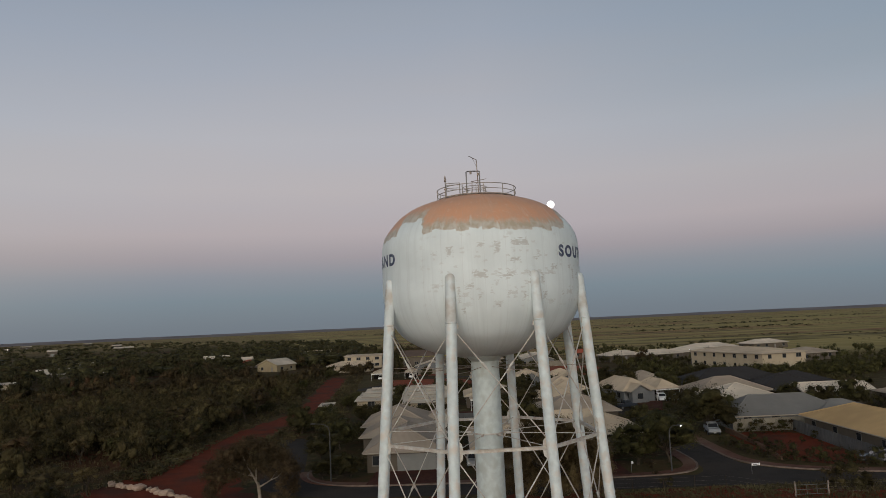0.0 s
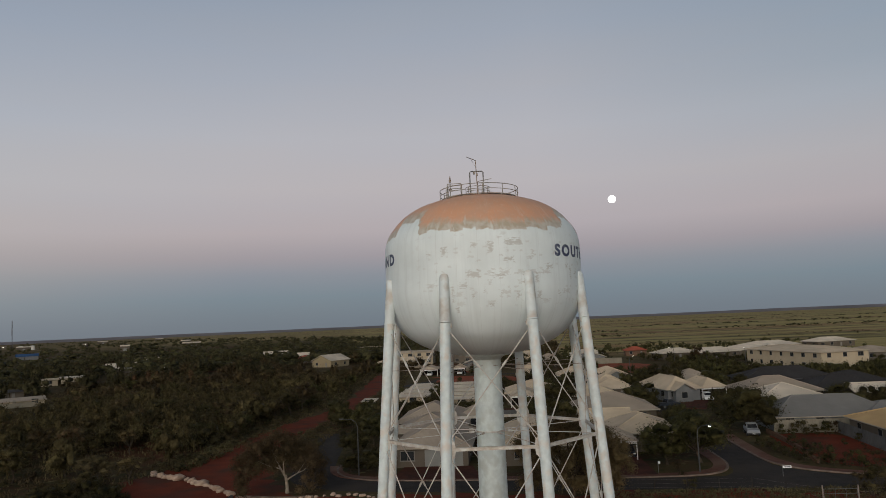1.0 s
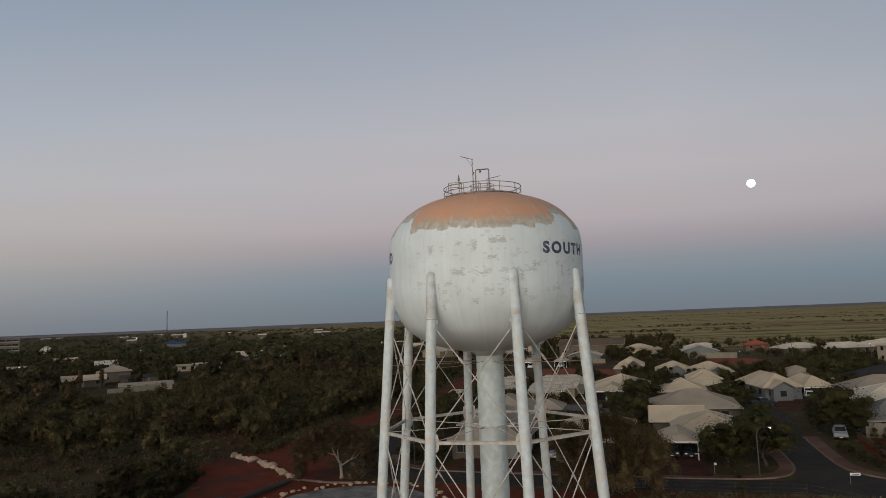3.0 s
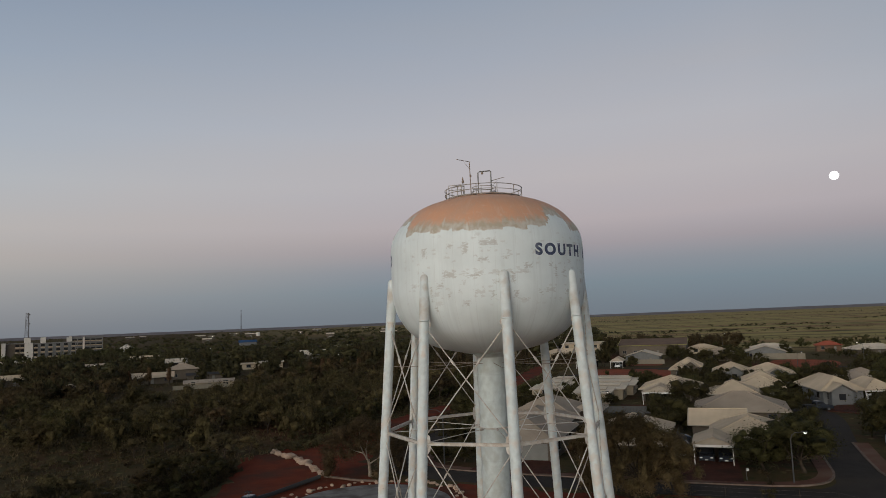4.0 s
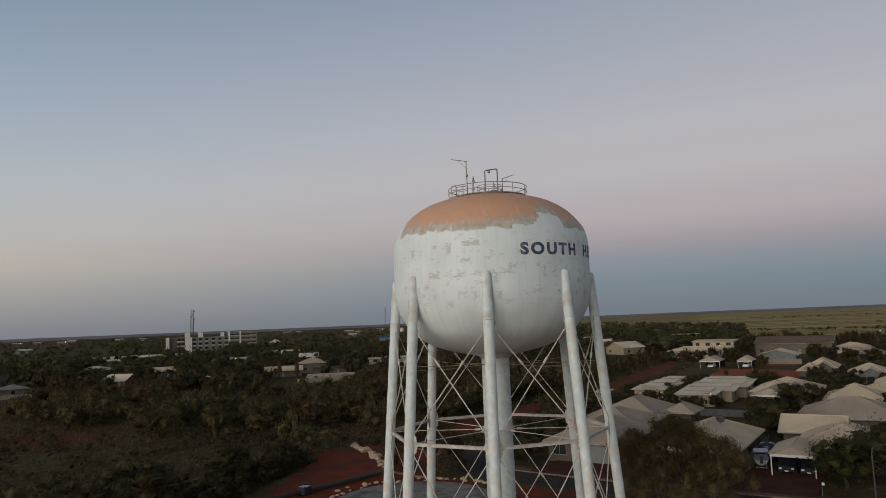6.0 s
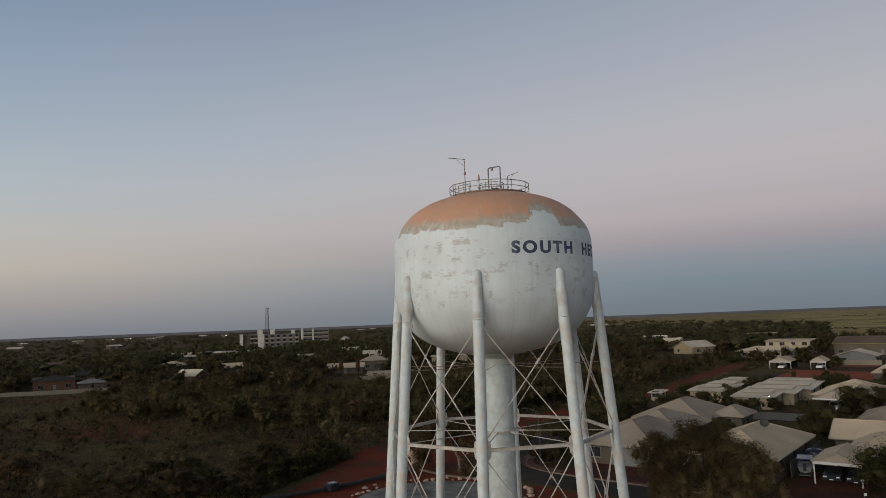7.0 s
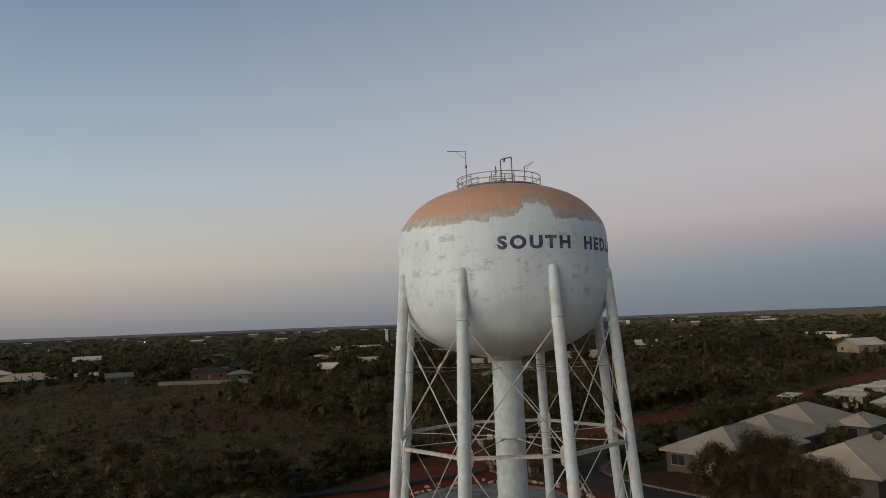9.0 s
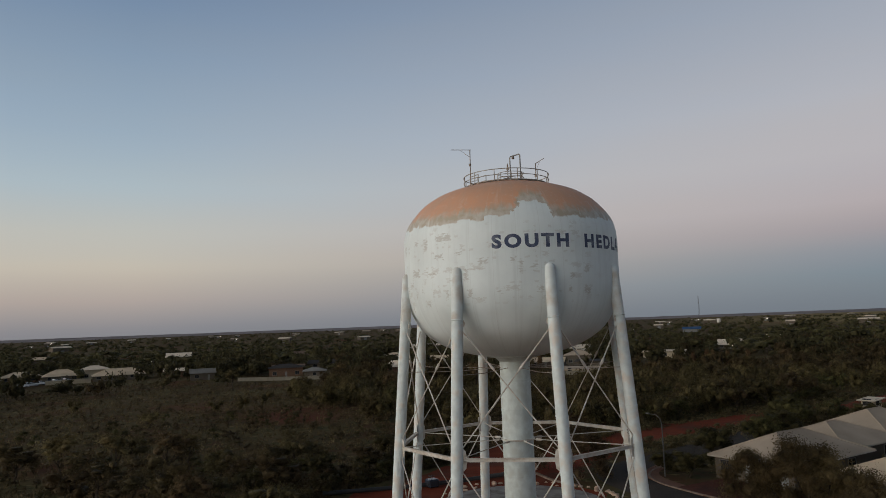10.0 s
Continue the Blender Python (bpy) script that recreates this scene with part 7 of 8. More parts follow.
# round dark shade trees in the streets: x, y, height, spread
SHADE_TREES = [(28.4, 93.0, 7.2, 5.0), (24.2, 92.4, 6.2, 4.4), (41.0, 113.8, 8.2, 5.6), (45.5, 120.5, 5.5, 3.0), (12.3, 119.5, 6.6, 4.2), (9.5, 135.5, 5.0, 3.0), (14.2, 143.5, 6.6, 5.0), (29.2, 141.5, 6.2, 4.6), (-17.8, 103.5, 4.6, 3.4),
               (-16.5, 112.0, 5.4, 3.4), (-18.5, 120.0, 5.2, 3.6), (-15.8, 139.0, 4.8, 3.4), (-12.0, 142.5, 4.8, 3.0), (42.0, 170.0, 7.5, 3.6), (49.0, 163.0, 6.8, 4.0), (33.0, 176.0, 5.4, 3.2), (18.0, 180.0, 5.2, 3.2), (26.5, 188.0, 5.0, 3.2),
               (13.0, 172.0, 5.0, 3.0), (38.0, 188.0, 5.4, 3.4), (14.0, 194.0, 5.0, 3.0), (24.5, 216.0, 5.0, 3.2), (10.0, 238.0, 5.6, 3.6), (21.0, 266.0, 6.0, 4.0), (3.0, 190.0, 4.6, 2.4), (75.0, 134.0, 6.4, 4.0), (67.0, 131.0, 5.6, 3.4),
               (-19.0, 258.0, 7.5, 3.4), (20.0, 156.0, 5.0, 3.6), (-12.0, 92.0, 3.4, 2.6), (-21.8, 128.5, 5.0, 3.0), (-26.5, 131.5, 5.4, 3.2), (-22.5, 136.0, 4.6, 2.8), (-29.0, 139.0, 5.0, 3.0), (-24.5, 144.0, 4.2, 2.8), (-15.5, 91.8, 3.0, 2.4), (44.5, 134.5, 5.6, 3.2), (-3.5, 142.0, 3.6, 2.8), (1.8, 113.0, 4.6, 2.4), (15.5, 119.5, 5.0, 3.0), (37.2, 178.0, 5.5, 3.2), (46.0, 190.0, 5.0, 3.0), (56.0, 164.0, 5.0, 3.2), (66.0, 140.5, 5.0, 3.0), (62.5, 126.0, 5.0, 3.2), (31.5, 120.0, 4.6, 2.6), (30.8, 140.5, 4.6, 2.8), (14.2, 121.0, 5.4, 3.0),
               (15.0, 160.0, 4.8, 2.6), (19.5, 192.0, 4.8, 2.8), (10.5, 206.0, 4.8, 2.8), (35.5, 206.0, 5.0, 3.0), (44.0, 204.0, 5.2, 3.0), (0.0, 186.0, 4.6, 2.6), (-12.5, 176.0, 4.8, 2.6), (-12.0, 160.0, 4.4, 2.4), (-8.0, 246.0, 5.2, 2.8),
               (-20.5, 262.0, 7.0, 3.2), (8.5, 276.0, 6.0, 3.4), (1.5, 296.0, 6.5, 3.6), (22.0, 300.0, 5.6, 3.4), (42.0, 300.0, 5.4, 3.2), (55.0, 220.0, 5.0, 3.0), (64.0, 196.0, 4.8, 3.0), (72.0, 206.0, 4.8, 3.2), (52.5, 206.0, 4.6, 2.8),
               (-22.0, 354.0, 9.0, 5.0), (-12.0, 358.0, 8.5, 4.6), (-36.0, 347.0, 9.5, 5.2), (-26.5, 318.0, 8.0, 4.0), (-3.0, 356.0, 8.0, 4.4), (4.5, 284.0, 6.5, 4.0), (14.5, 270.0, 5.6, 3.6), (25.5, 281.0, 5.5, 3.4), (-6.0, 150.2, 2.6, 2.2), (-1.2, 151.0, 2.8, 2.0), (-9.2, 150.8, 2.4, 2.0), (-23.0, 165.0, 4.2, 2.8), (-22.8, 172.0, 3.8, 2.6)]
shade_kinds = {}
for i, (x, y, h, s) in enumerate(SHADE_TREES):
    k = i % 3
    if k not in shade_kinds:
        shade_kinds[k] = tree_kind("shade_tree", 71 + k, 6.0, 3.8, 5200, 0.088, LEAF_DARK, BARK, "dense round dark green street tree", trunk=0.2, low=0.16, lobes_n=22)
        tagged(shade_kinds[k], group="street trees")
        o = shade_kinds[k]
        o.matrix_basis = pose(x, y, 0, 0, 0, 77 * i) @ Matrix.Diagonal((s / 3.8, s / 3.8, h / 6.0, 1))
    else:
        o = copy_thing(shade_kinds[k], pose(x, y, 0, 0, 0, 77 * i))
        o.scale = (s / 3.8, s / 3.8, h / 6.0)


# areas kept clear of scrub: rectangles round houses, roads and lots
def seg_d(p, a, b):
    ax_, ay_, bx_, by_ = *a, *b
    L = (bx_ - ax_) ** 2 + (by_ - ay_) ** 2
    t = max(0, min(1, ((p[0] - ax_) * (bx_ - ax_) + (p[1] - ay_) * (by_ - ay_)) / L))
    return math.hypot(p[0] - ax_ - t * (bx_ - ax_), p[1] - ay_ - t * (by_ - ay_))


TRACK = [(-30, 57), (-33, 70), (-36, 84), (-35, 95), (-35, 110), (-36, 130), (-34, 158), (-34, 185), (-38, 222), (-42, 268)]
LANE = [(-19, 85), (-21, 95), (-24, 112), (-26, 124)]


def clear(x, y, grow=0.0):
    """True where nothing big grows."""
    if -20 - grow < x < 96 and 79 < y < 262 and x > -20:
        return True
    if x > 30 and y > 60 and x * 0.5 + y > 345:
        return True
    if -32 < x < 20 and 150 < y < 350:
        return True
    if 12 < x < 60 and 262 < y < 350:
        return True
    if -60 < x < -28 and 295 < y < 345:
        return True
    for tr_, w in ((TRACK, 6.8), (LANE, 4.2), ([(-30, 86), (-20, 80)], 5.0), ([(-29, 95), (-28, 125), (-27, 155), (-28, 190)], 6.0)):
        for a, b in zip(tr_, tr_[1:]):
            if seg_d((x, y), a, b) < w:
                return True
    if math.hypot(x - AX, y - AY) < 26 or math.hypot(x - PAD[0], y - PAD[1]) < 14:
        return True
    for hx, hy, w, d, *_ in WEST:
        if math.hypot(x - hx, y - hy) < max(w, d) * 0.5 + 0.5:
            return True
    if seg_d((x, y), (-224, 97), (-199, 125)) < 9 or seg_d((x, y), (-280, 36), (-276, 56)) < 8:
        return True
    if math.hypot(x + 82, y - 336) < 14 or math.hypot(x + 372, y - 317) < 22 or math.hypot(x + 356, y - 270) < 22:
        return True
    if seg_d((x, y), (-80, 330), (-62, 262)) < 11:
        return True
    for a, b, w in (((-195, 262), (-110, 306), 9), ((-150, 186), (-84, 214), 8), ((-160, 240), (-100, 252), 8), ((-112, 296), (-60, 318), 7)):
        if seg_d((x, y), a, b) < w:
            return True
    # never near the flight path
    for a, b in zip(PATH, PATH[1:]):
        if seg_d((x, y), a[1][:2], b[1][:2]) < 12:
            return True
    return False


def density(x, y):
    """How thick the trees stand: woods to the north-west, open scrub to the west."""
    d = 0.72 + 1.0 * noise.noise(Vector((x * 0.022, y * 0.022, 0.3))) + 0.5 * noise.noise(Vector((x * 0.06, y * 0.06, 2.3)))
    if x < -46 and y < 86 + 0.12 * max(0, -100 - x):
        d *= 0.02
    elif x < -150 and y < 110:
        d *= 0.3
    return d


def before_house(x, y, rnd):
    """True for most spots on the open, tower-facing side of a scattered house."""
    for hx, hy, w, d, *_ in WEST:
        ux, uy = -12 - hx, 25 - hy
        n = math.hypot(ux, uy)
        ux, uy = ux / n, uy / n
        f, l = (x - hx) * ux + (y - hy) * uy, abs((x - hx) * uy - (y - hy) * ux)
        if 0 < f < 0.3 * n and l < 0.6 * max(w, d) and rnd.random() < 0.9:
            return True
    return False


rnd = random.Random(21)
placed, tries = 0, 0
spots = []
while placed < 235 and tries < 9000:
    tries += 1
    r = 30 + 190 * rnd.random() ** 0.8
    a = rnd.uniform(radians(65), radians(205))
    x, y = 15 + r * math.cos(a), 55 + r * math.sin(a)
    if clear(x, y) or rnd.random() > density(x, y) or before_house(x, y, rnd) or any((x - q) ** 2 + (y - w) ** 2 < 9 for q, w in spots):
        continue
    spots.append((x, y))
    k = rnd.choice((0, 0, 1, 1, 2, 3, 4, 4, 5))
    s = rnd.uniform(0.6, 1.15)
    if placed < 6:
        o = TREES[placed]
        o.matrix_basis = pose(x, y, 0, 0, 0, rnd.uniform(0, 360))
    else:
        o = copy_thing(TREES[k], pose(x, y, 0, 0, 0, rnd.uniform(0, 360)))
    o.scale = (s, s, s * rnd.uniform(0.85, 1.15))
    placed += 1
for x, y, h, s, k in ((-54, 43, 5.4, 3.4, 3), (-58, 37, 5.4, 3.4, 3), (-50, 39, 5.0, 3.2, 4), (-61, 31, 5.6, 3.6, 3), (-55, 33, 4.6, 3.2, 0), (-57, 46, 4.6, 3.0, 3), (-64, 40, 5.0, 3.4, 0), (-47, 34, 4.4, 3.0, 1),
                      (-43, 50, 3.0, 2.8, 2), (-40, 55, 3.2, 2.8, 5), (-46, 53, 3.0, 3.0, 2), (-42, 59, 2.8, 2.6, 5), (-39, 64, 3.2, 2.4, 2), (-48, 47, 3.2, 2.8, 5), (-50, 54, 2.8, 2.6, 2), (-66, 26, 5.0, 3.4, 1)):
    o = copy_thing(TREES[k], pose(x, y, 0, 0, 0, 61 * x))
    o.scale = (s / 3.1, s / 3.1, h / 5.4)
placed, tries = 0, 0
while placed < 165 and tries < 9000:
    tries += 1
    r = 26 + 100 * rnd.random() ** 0.7
    a = rnd.uniform(radians(75), radians(215))
    x, y = 10 + r * math.cos(a), 55 + r * math.sin(a)
    if clear(x, y) or (rnd.random() > 0.8 - 0.3 * density(x, y)):
        continue
    k = rnd.randrange(4)
    s = rnd.uniform(0.5, 1.15)
    if placed < 4:
        o = BUSHES[placed]
        o.matrix_basis = pose(x, y, 0, 0, 0, rnd.uniform(0, 360))
    else:
        o = copy_thing(BUSHES[k], pose(x, y, 0, 0, 0, rnd.uniform(0, 360)))
    tagged(o, group="bushland shrubs")
    o.scale = (s, s, s * rnd.uniform(0.7, 1.1))
    placed += 1


def woods(name, seed, count, pick, n_leaf, size, h_rng, s_rng, leaf, label, core=0.6, lobes_n=5):
    """Far trees joined into one mesh: small uneven clouds of leaf sprays on short trunks."""
    rnd = random.Random(seed)
    protos = []
    for i in range(10):
        lobes = []
        for k in range(lobes_n):
            a = 1.3 * k + rnd.uniform(0, 0.6)
            rr = rnd.uniform(0.2, 0.6) if k else 0
            lobes.append(((rr * math.cos(a), rr * math.sin(a), rnd.uniform(0.28, 0.72)), (rnd.uniform(0.3, 0.5), rnd.uniform(0.3, 0.5), rnd.uniform(0.24, 0.38))))
        v, f, m = leaf_cloud(rnd, lobes, n_leaf, size)
        add_cores(v, f, m, lobes, rnd, core, 1)
        protos.append((np.array(v), np.array(f), np.array(m)))
    V, F, N, off = [], [], [], 0
    got = 0
    for _ in range(count * 30):
        if got >= count:
            break
        p = pick(rnd)
        if p is None:
            continue
        x, y = p
        v, f, m = protos[rnd.randrange(10)]
        h, s, a = rnd.uniform(*h_rng), rnd.uniform(*s_rng), rnd.uniform(0, 6.28)
        c, sn = math.cos(a), math.sin(a)
        q = np.empty_like(v)
        q[:, 0] = x + s * (v[:, 0] * c - v[:, 1] * sn)
        q[:, 1] = y + s * (v[:, 0] * sn + v[:, 1] * c)
        q[:, 2] = h * v[:, 2]
        V.append(q)
        N.append(np.column_stack((m[:, 0] * c - m[:, 1] * sn, m[:, 0] * sn + m[:, 1] * c, m[:, 2])))
        F.append(f + off)
        off += len(v)
        # trunk: three-sided taper
        t3 = np.array([(x + 0.14 * math.cos(b), y + 0.14 * math.sin(b), 0) for b in (0, 2.1, 4.2)] + [(x, y, h * 0.6)])
        V.append(t3)
        N.append(np.array([(math.cos(b), math.sin(b), 0) for b in (0, 2.1, 4.2)] + [(0, 0, 1)]))
        F.append(np.array([(0, 1, 3), (1, 2, 3), (2, 0, 3)]) + off)
        off += 4
        got += 1
    me = bpy.data.meshes.new(name)
    V, F = np.concatenate(V), np.concatenate(F)
    me.vertices.add(len(V))
    me.vertices.foreach_set("co", V.astype(np.float32).ravel())
    me.loops.add(len(F) * 3)
    me.loops.foreach_set("vertex_index", F.astype(np.int32).ravel())
    me.polygons.add(len(F))
    me.polygons.foreach_set("loop_start", np.arange(0, len(F) * 3, 3, dtype=np.int32))
    me.update(calc_edges=True)
    me.validate()
    me.shade_smooth()
    me.normals_split_custom_set_from_vertices(np.concatenate(N).astype(np.float32))
    me.materials.append(leaf)
    return tagged(new(name, me), label, "trees", kind="stuff")


def pick_mid(rnd):
    r = 60 + 330 * rnd.random() ** 0.6
    a = rnd.uniform(radians(80), radians(205))
    x, y = 10 + r * math.cos(a), 55 + r * math.sin(a)
    if clear(x, y) or rnd.random() > density(x, y) * 0.9 or before_house(x, y, rnd):
        return None
    return x, y


def pick_far(rnd):
    a = rnd.uniform(radians(99), radians(205))
    # woods reach the horizon in the west; farther north they end at the open flats
    r = 300 * (2.2 * 5.5 ** min(1, max(0, (a - radians(99)) / radians(26)))) ** rnd.random()
    x, y = 10 + r * math.cos(a), 55 + r * math.sin(a)
    if clear(x, y):
        return None
    return x, y


def pick_town(rnd):
    """Tall garden trees round the scattered houses."""
    hx, hy, w, d, *_ = WEST[rnd.randrange(len(WEST) - 3)]
    a, q = rnd.uniform(0, 6.28), rnd.uniform(0.5, 2.4) * max(w, d)
    x, y = hx + q * math.cos(a), hy + q * math.sin(a)
    return None if clear(x, y) or before_house(x, y, rnd) else (x, y)


def pick_flats(rnd):
    """Tall trees round the flats."""
    a, q = rnd.uniform(0, 6.28), rnd.uniform(20, 75)
    x, y = -372 + q * math.cos(a), 317 + q * math.sin(a)
    return None if math.hypot(x + 356, y - 270) < 22 else (x, y)


def near_only(p, r):
    return p if p and math.hypot(p[0] - 10, p[1] - 55) < r else None


def far_only(p, r):
    return p if p and math.hypot(p[0] - 10, p[1] - 55) >= r else None


def pick_belt(rnd):
    """The belt of tall trees behind the scrub."""
    a = rnd.uniform(radians(106), radians(200))
    r = rnd.uniform(215, 420)
    x, y = 10 + r * math.cos(a), 55 + r * math.sin(a)
    return None if clear(x, y) or before_house(x, y, rnd) or rnd.random() > 0.55 + 0.9 * noise.noise(Vector((x * 0.02, y * 0.02, 4.0))) else (x, y)


def pick_street(rnd):
    """Garden trees and hedges between the houses and round the pavilions."""
    k = rnd.random()
    if k < 0.2:
        a, q = radians(rnd.uniform(180, 330)), rnd.uniform(24, 40)
        return 95 + q * math.cos(a), 232 + q * math.sin(a)
    if k < 0.5:
        x, y = rnd.uniform(40, 190), rnd.uniform(185, 300)
        if math.hypot(x - 97, y - 236) < 24 or (x < 62 and y < 292):
            return None
        return x, y
    if k < 0.75:
        return rnd.uniform(-90, 160), rnd.uniform(345, 400)
    x, y = rnd.uniform(-75, -44), rnd.uniform(120, 330)
    return None if clear(x, y) else (x, y)


ROADS = [[(-21.0, 94), (-19.6, 87.5), (-13, 84.2), (34, 82.4), (75, 74)], [(34, 82), (33.7, 104), (36, 135), (35, 146), (27, 152), (12, 143), (-2, 141)], [(-28, 212), (-20, 228), (-10, 247), (20, 251), (60, 246)], [(39, 142), (43, 158)], [(5, 143), (6, 152)]]


def pick_gap(rnd):
    """Garden greenery in the gaps between the houses of the suburb."""
    x, y = rnd.uniform(-16, 92), rnd.uniform(98, 300)
    if any(a - 1.2 < x < b + 1.2 and c - 1.2 < y < d + 1.2 for a, b, c, d in FOOT) or any(seg_d((x, y), p, q) < 4.6 for r in ROADS for p, q in zip(r, r[1:])):
        return None
    if 37 < x < 54 and y < 114 or -27 < x < 9 and 212 < y < 275 or 33 < x < 60 and 228 < y < 285 or math.hypot(x - 97, y - 236) < 24:
        return None
    return x, y


def pick_plain(rnd):
    """Low bushes gathered in patches over the plain."""
    r = 400 + 1300 * rnd.random() ** 1.5
    a = rnd.uniform(radians(30), radians(97))
    x, y = 10 + r * math.cos(a), 55 + r * math.sin(a)
    return None if noise.noise(Vector((x * 0.006, y * 0.011, 0.5))) < 0.08 else (x, y)


def pick_line(rnd):
    """Broken rows of trees along creeks and old fence lines."""
    k = rnd.randrange(6)
    y = (420, 640, 820, 1100, 1500, 2100)[k]
    x = rnd.uniform(-260, 600 + 300 * k)
    if noise.noise(Vector((x * 0.007, k * 7.3, 0.5))) < (0.22 if k < 2 else -0.05):
        return None
    return x, y - 0.22 * x + rnd.uniform(-5, 5) * (1 + k)


def pick_scrub(rnd):
    r = 24 + 230 * rnd.random() ** 0.75
    a = rnd.uniform(radians(80), radians(215))
    x, y = 10 + r * math.cos(a), 55 + r * math.sin(a)
    if clear(x, y):
        return None
    return x, y


woods("woodland", 41, 430, lambda r: near_only(pick_mid(r), 165), 620, 0.04, (3.0, 6.5), (2.6, 4.2), LEAF, "mixed olive-green bushland trees behind scrub", lobes_n=6)
woods("woodland", 48, 850, lambda r: far_only(pick_mid(r), 165), 260, 0.056, (3.4, 7.5), (2.8, 4.8), LEAF, "olive-green bushland trees farther off", lobes_n=6)
woods("tree_belt", 46, 560, pick_belt, 230, 0.06, (4.5, 9.5), (3.5, 6.5), LEAF_FAR, "belt of tall dark gum trees behind the scrub", lobes_n=7)
woods("town_trees", 47, 300, pick_town, 230, 0.06, (4.0, 8.0), (3.0, 5.5), LEAF_FAR, "tall dark garden trees round scattered houses", lobes_n=7)
woods("town_trees", 50, 110, pick_flats, 230, 0.06, (6.5, 10.5), (4.0, 7.0), LEAF_FAR, "tall dark trees round the apartment blocks", lobes_n=7)
woods("far_woodland", 42, 3700, pick_far, 32, 0.085, (4.5, 9.0), (6.5, 14.0), LEAF_FAR, "far dark woodland between houses", core=0.7, lobes_n=2)
woods("garden_trees", 43, 680, pick_street, 150, 0.062, (1.8, 4.6), (1.8, 3.4), LEAF_DARK, "dark garden trees and hedges between houses")
woods("garden_trees", 49, 430, pick_gap, 150, 0.062, (1.6, 4.4), (1.3, 2.6), LEAF_DARK, "dark green garden shrubs between suburban houses")
woods("plain_trees", 54, 900, pick_line, 24, 0.08, (1.4, 3.6), (3.0, 8.0), LEAF_FAR, "lines of dark trees far across the plain", lobes_n=3)
woods("plain_scrub", 44, 1000, pick_plain, 18, 0.08, (0.4, 1.2), (1.5, 4.5), LEAF, "sparse low scrub on the grassy plain", lobes_n=2)
woods("low_scrub", 45, 3600, pick_scrub, 24, 0.1, (0.5, 1.5), (0.8, 1.8), LEAF_GREY, "low grey-green scrub and saltbush", core=0.55, lobes_n=2)


def tufts(name, seed, count, pick, h_rng, leaf, label):
    rnd = random.Random(seed)
    V, F = [], []
    got = 0
    for _ in range(count * 12):
        if got >= count:
            break
        p = pick(rnd)
        if p is None:
            continue
        got += 1
        x, y = p
        h = rnd.uniform(*h_rng)
        for _ in range(5):
            a = rnd.uniform(0, 6.28)
            c, s = math.cos(a), math.sin(a)
            i = len(V)
            w, o = 0.06, rnd.uniform(0.0, 0.25)
            V += [(x + o * c - w * s, y + o * s + w * c, 0), (x + o * c + w * s, y + o * s - w * c, 0), (x + (o + 0.45 * h) * c, y + (o + 0.45 * h) * s, h * rnd.uniform(0.7, 1))]
            F.append((i, i + 1, i + 2))
    return tagged(from_arrays(name, V, F, leaf), label, "grass", kind="stuff")


def pick_verge(rnd):
    x, y = rnd.uniform(14, 60), rnd.uniform(60, 79.4)
    return x, y


def pick_track_edge(rnd):
    k = rnd.randrange(3, len(TRACK) - 1)
    (xa, ya), (xb, yb) = TRACK[k], TRACK[k + 1]
    t0, s_ = rnd.random(), rnd.choice((-1, 1))
    return xa + (xb - xa) * t0 + s_ * rnd.uniform(3.6, 9.5), ya + (yb - ya) * t0


woods("track_scrub", 55, 420, pick_track_edge, 60, 0.085, (0.4, 1.5), (0.8, 2.0), LEAF_GREY, "low grey-green shrubs along the red track", lobes_n=3)
tufts("track_edge_grass", 56, 2600, pick_track_edge, (0.2, 0.6), GRASS, "dry tussock grass along the red track")
tufts("dry_grass", 51, 21000, pick_scrub, (0.25, 0.8), GRASS, "dry tussock grass through the scrub")
tufts("verge_grass", 52, 7000, pick_verge, (0.1, 0.34), LEAF_GREY, "dry grass along the street verge")

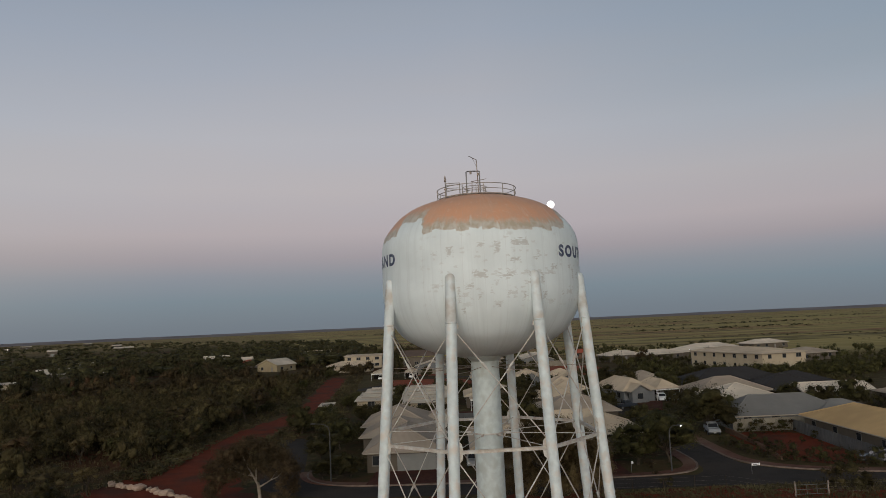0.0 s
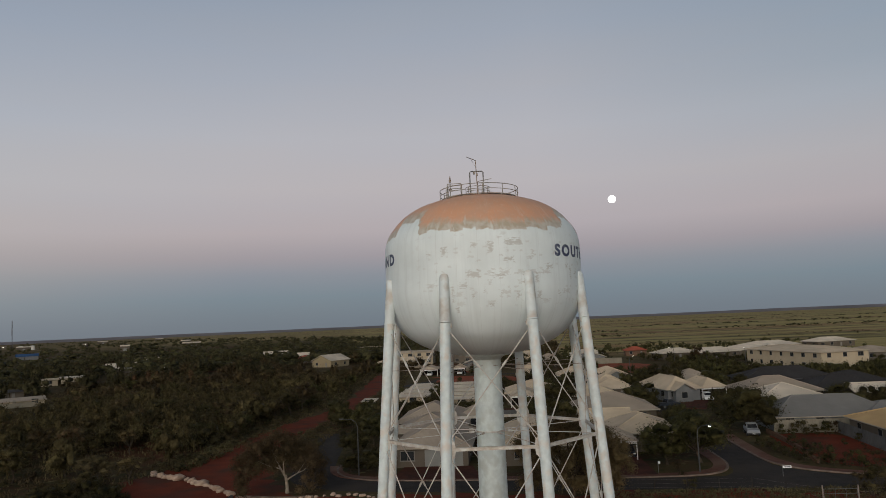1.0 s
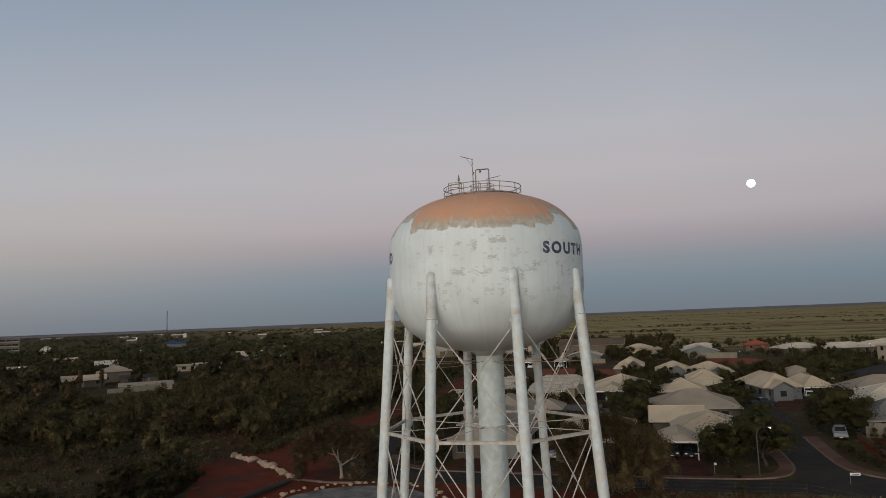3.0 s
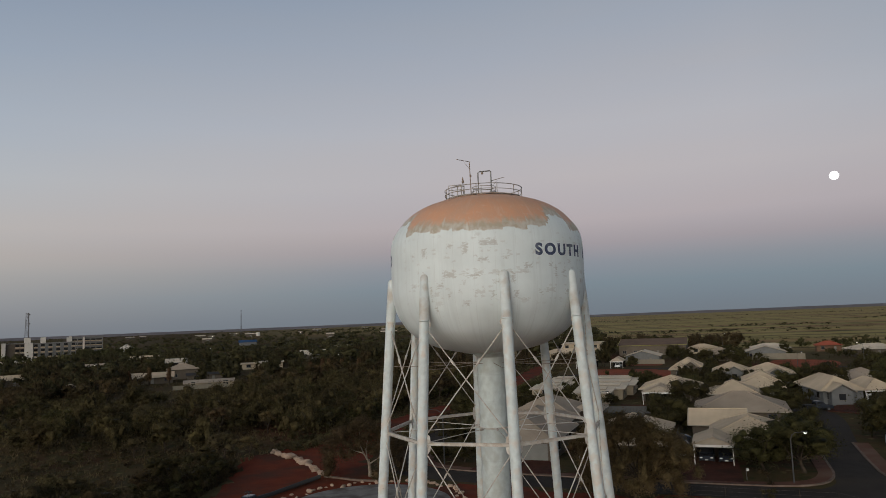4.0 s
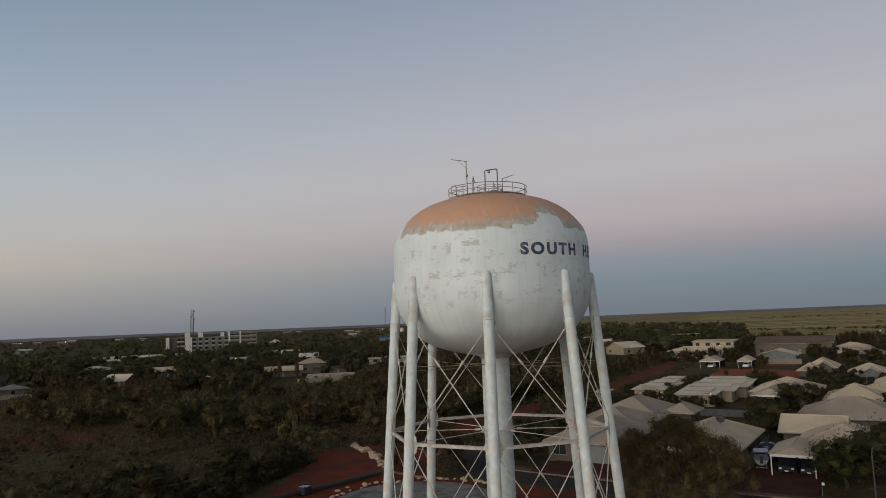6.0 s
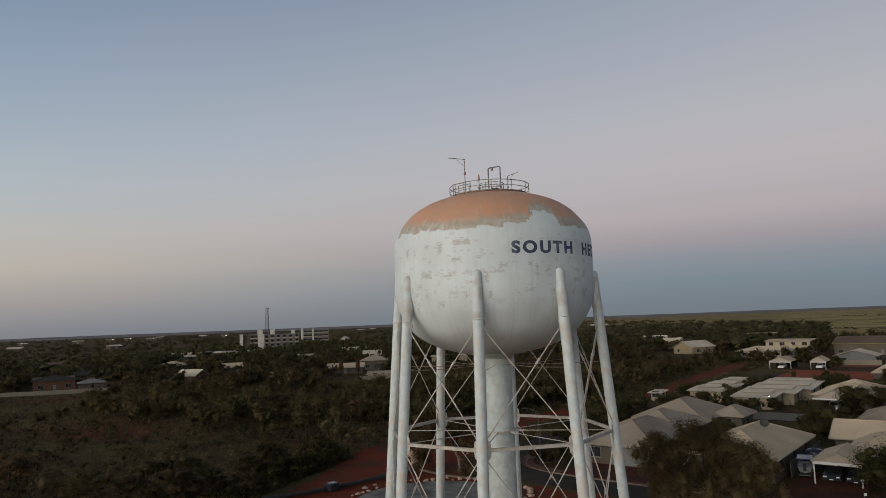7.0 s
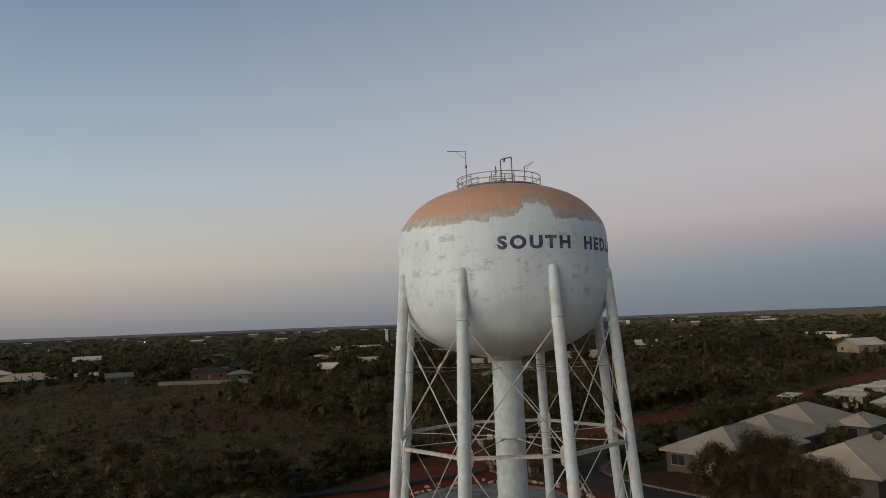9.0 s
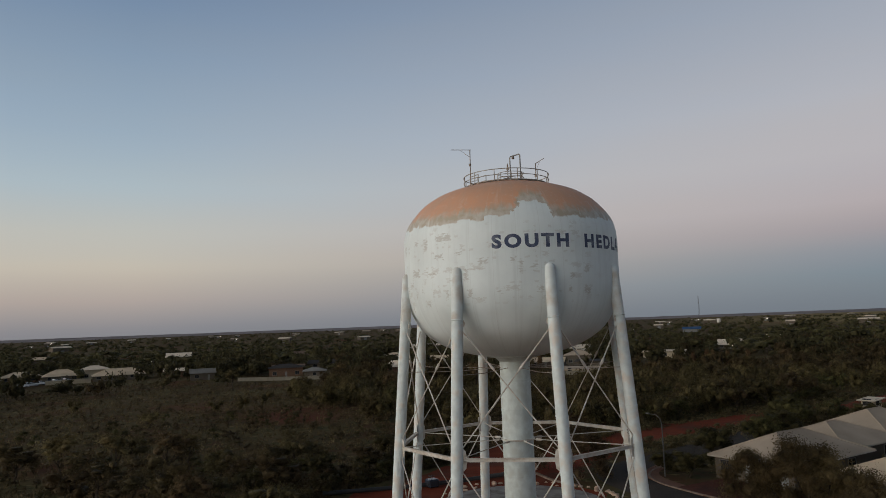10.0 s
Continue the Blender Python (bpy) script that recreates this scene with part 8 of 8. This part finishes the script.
# low hedges and shrubs round the vacant lot and along the footpath
HEDGE = [(38.9 + 0.12 * k, 104 - 1.1 * k, 0.42 + 0.06 * (k % 3)) for k in range(11)] + [(40.6 + 1.25 * k, 92.4 - 0.75 * k, 0.62 + 0.1 * (k % 3)) for k in range(9)] + [(41.5 + 1.3 * k, 90.0 - 0.65 * k, 0.5 + 0.08 * (k % 2)) for k in range(8)]
HEDGE += [(43.0 + 0.1 * k, 103.5 - 1.4 * k, 0.5 + 0.1 * (k % 2)) for k in range(7)] + [(45 + 1.5 * k, 111.6, 0.6 + 0.1 * (k % 3)) for k in range(6)] + [(46 + 1.6 * k, 109.8, 0.45) for k in range(4)] + [(49.2, 101.5, 0.4), (50.6, 99.0, 0.35), (52.2, 104, 0.5)]
HEDGE += [(24.0 + 0.5 * k, 80.2 - 0.35 * k, 0.42) for k in range(2)]
HEDGE += [(40.4, 75.4, 1.25), (41.6, 75.0, 1.15), (39.6, 75.8, 0.95), (42.6, 74.6, 0.8), (24.2, 82.6 + 3.6, 0.7)]
for i, (x, y, s) in enumerate(HEDGE):
    o = copy_thing(BUSHES[(1, 3)[i % 2]], pose(x, y, 0, 0, 0, 50 * i))
    o.scale = (s, s, s)
    tagged(o, "green hedge shrub beside a footpath", group="hedge shrubs")

def pick_edge(rnd):
    t0 = rnd.random()
    return -31.0 - 10 * t0 + rnd.uniform(-7, 1.2), 52 + 29 * t0 + rnd.uniform(-1.5, 1.5)


tufts("track_grass", 53, 2600, pick_edge, (0.2, 0.6), LEAF_GREY, "olive tussock grass along the red track")

# scrub along the west edge of the red track
rnd = random.Random(91)
for i in range(70):
    t0 = rnd.random()
    x, y = -31.0 - 10 * t0 + rnd.uniform(-4.5, 0.6), 53 + 28 * t0 + rnd.uniform(-1.5, 1.5)
    k = rnd.choice((0, 1, 2, 3))
    o = copy_thing(BUSHES[k], pose(x, y, 0, 0, 0, rnd.uniform(0, 360)))
    o.scale = [rnd.uniform(0.5, 1.15)] * 3
    tagged(o, group="bushland shrubs")
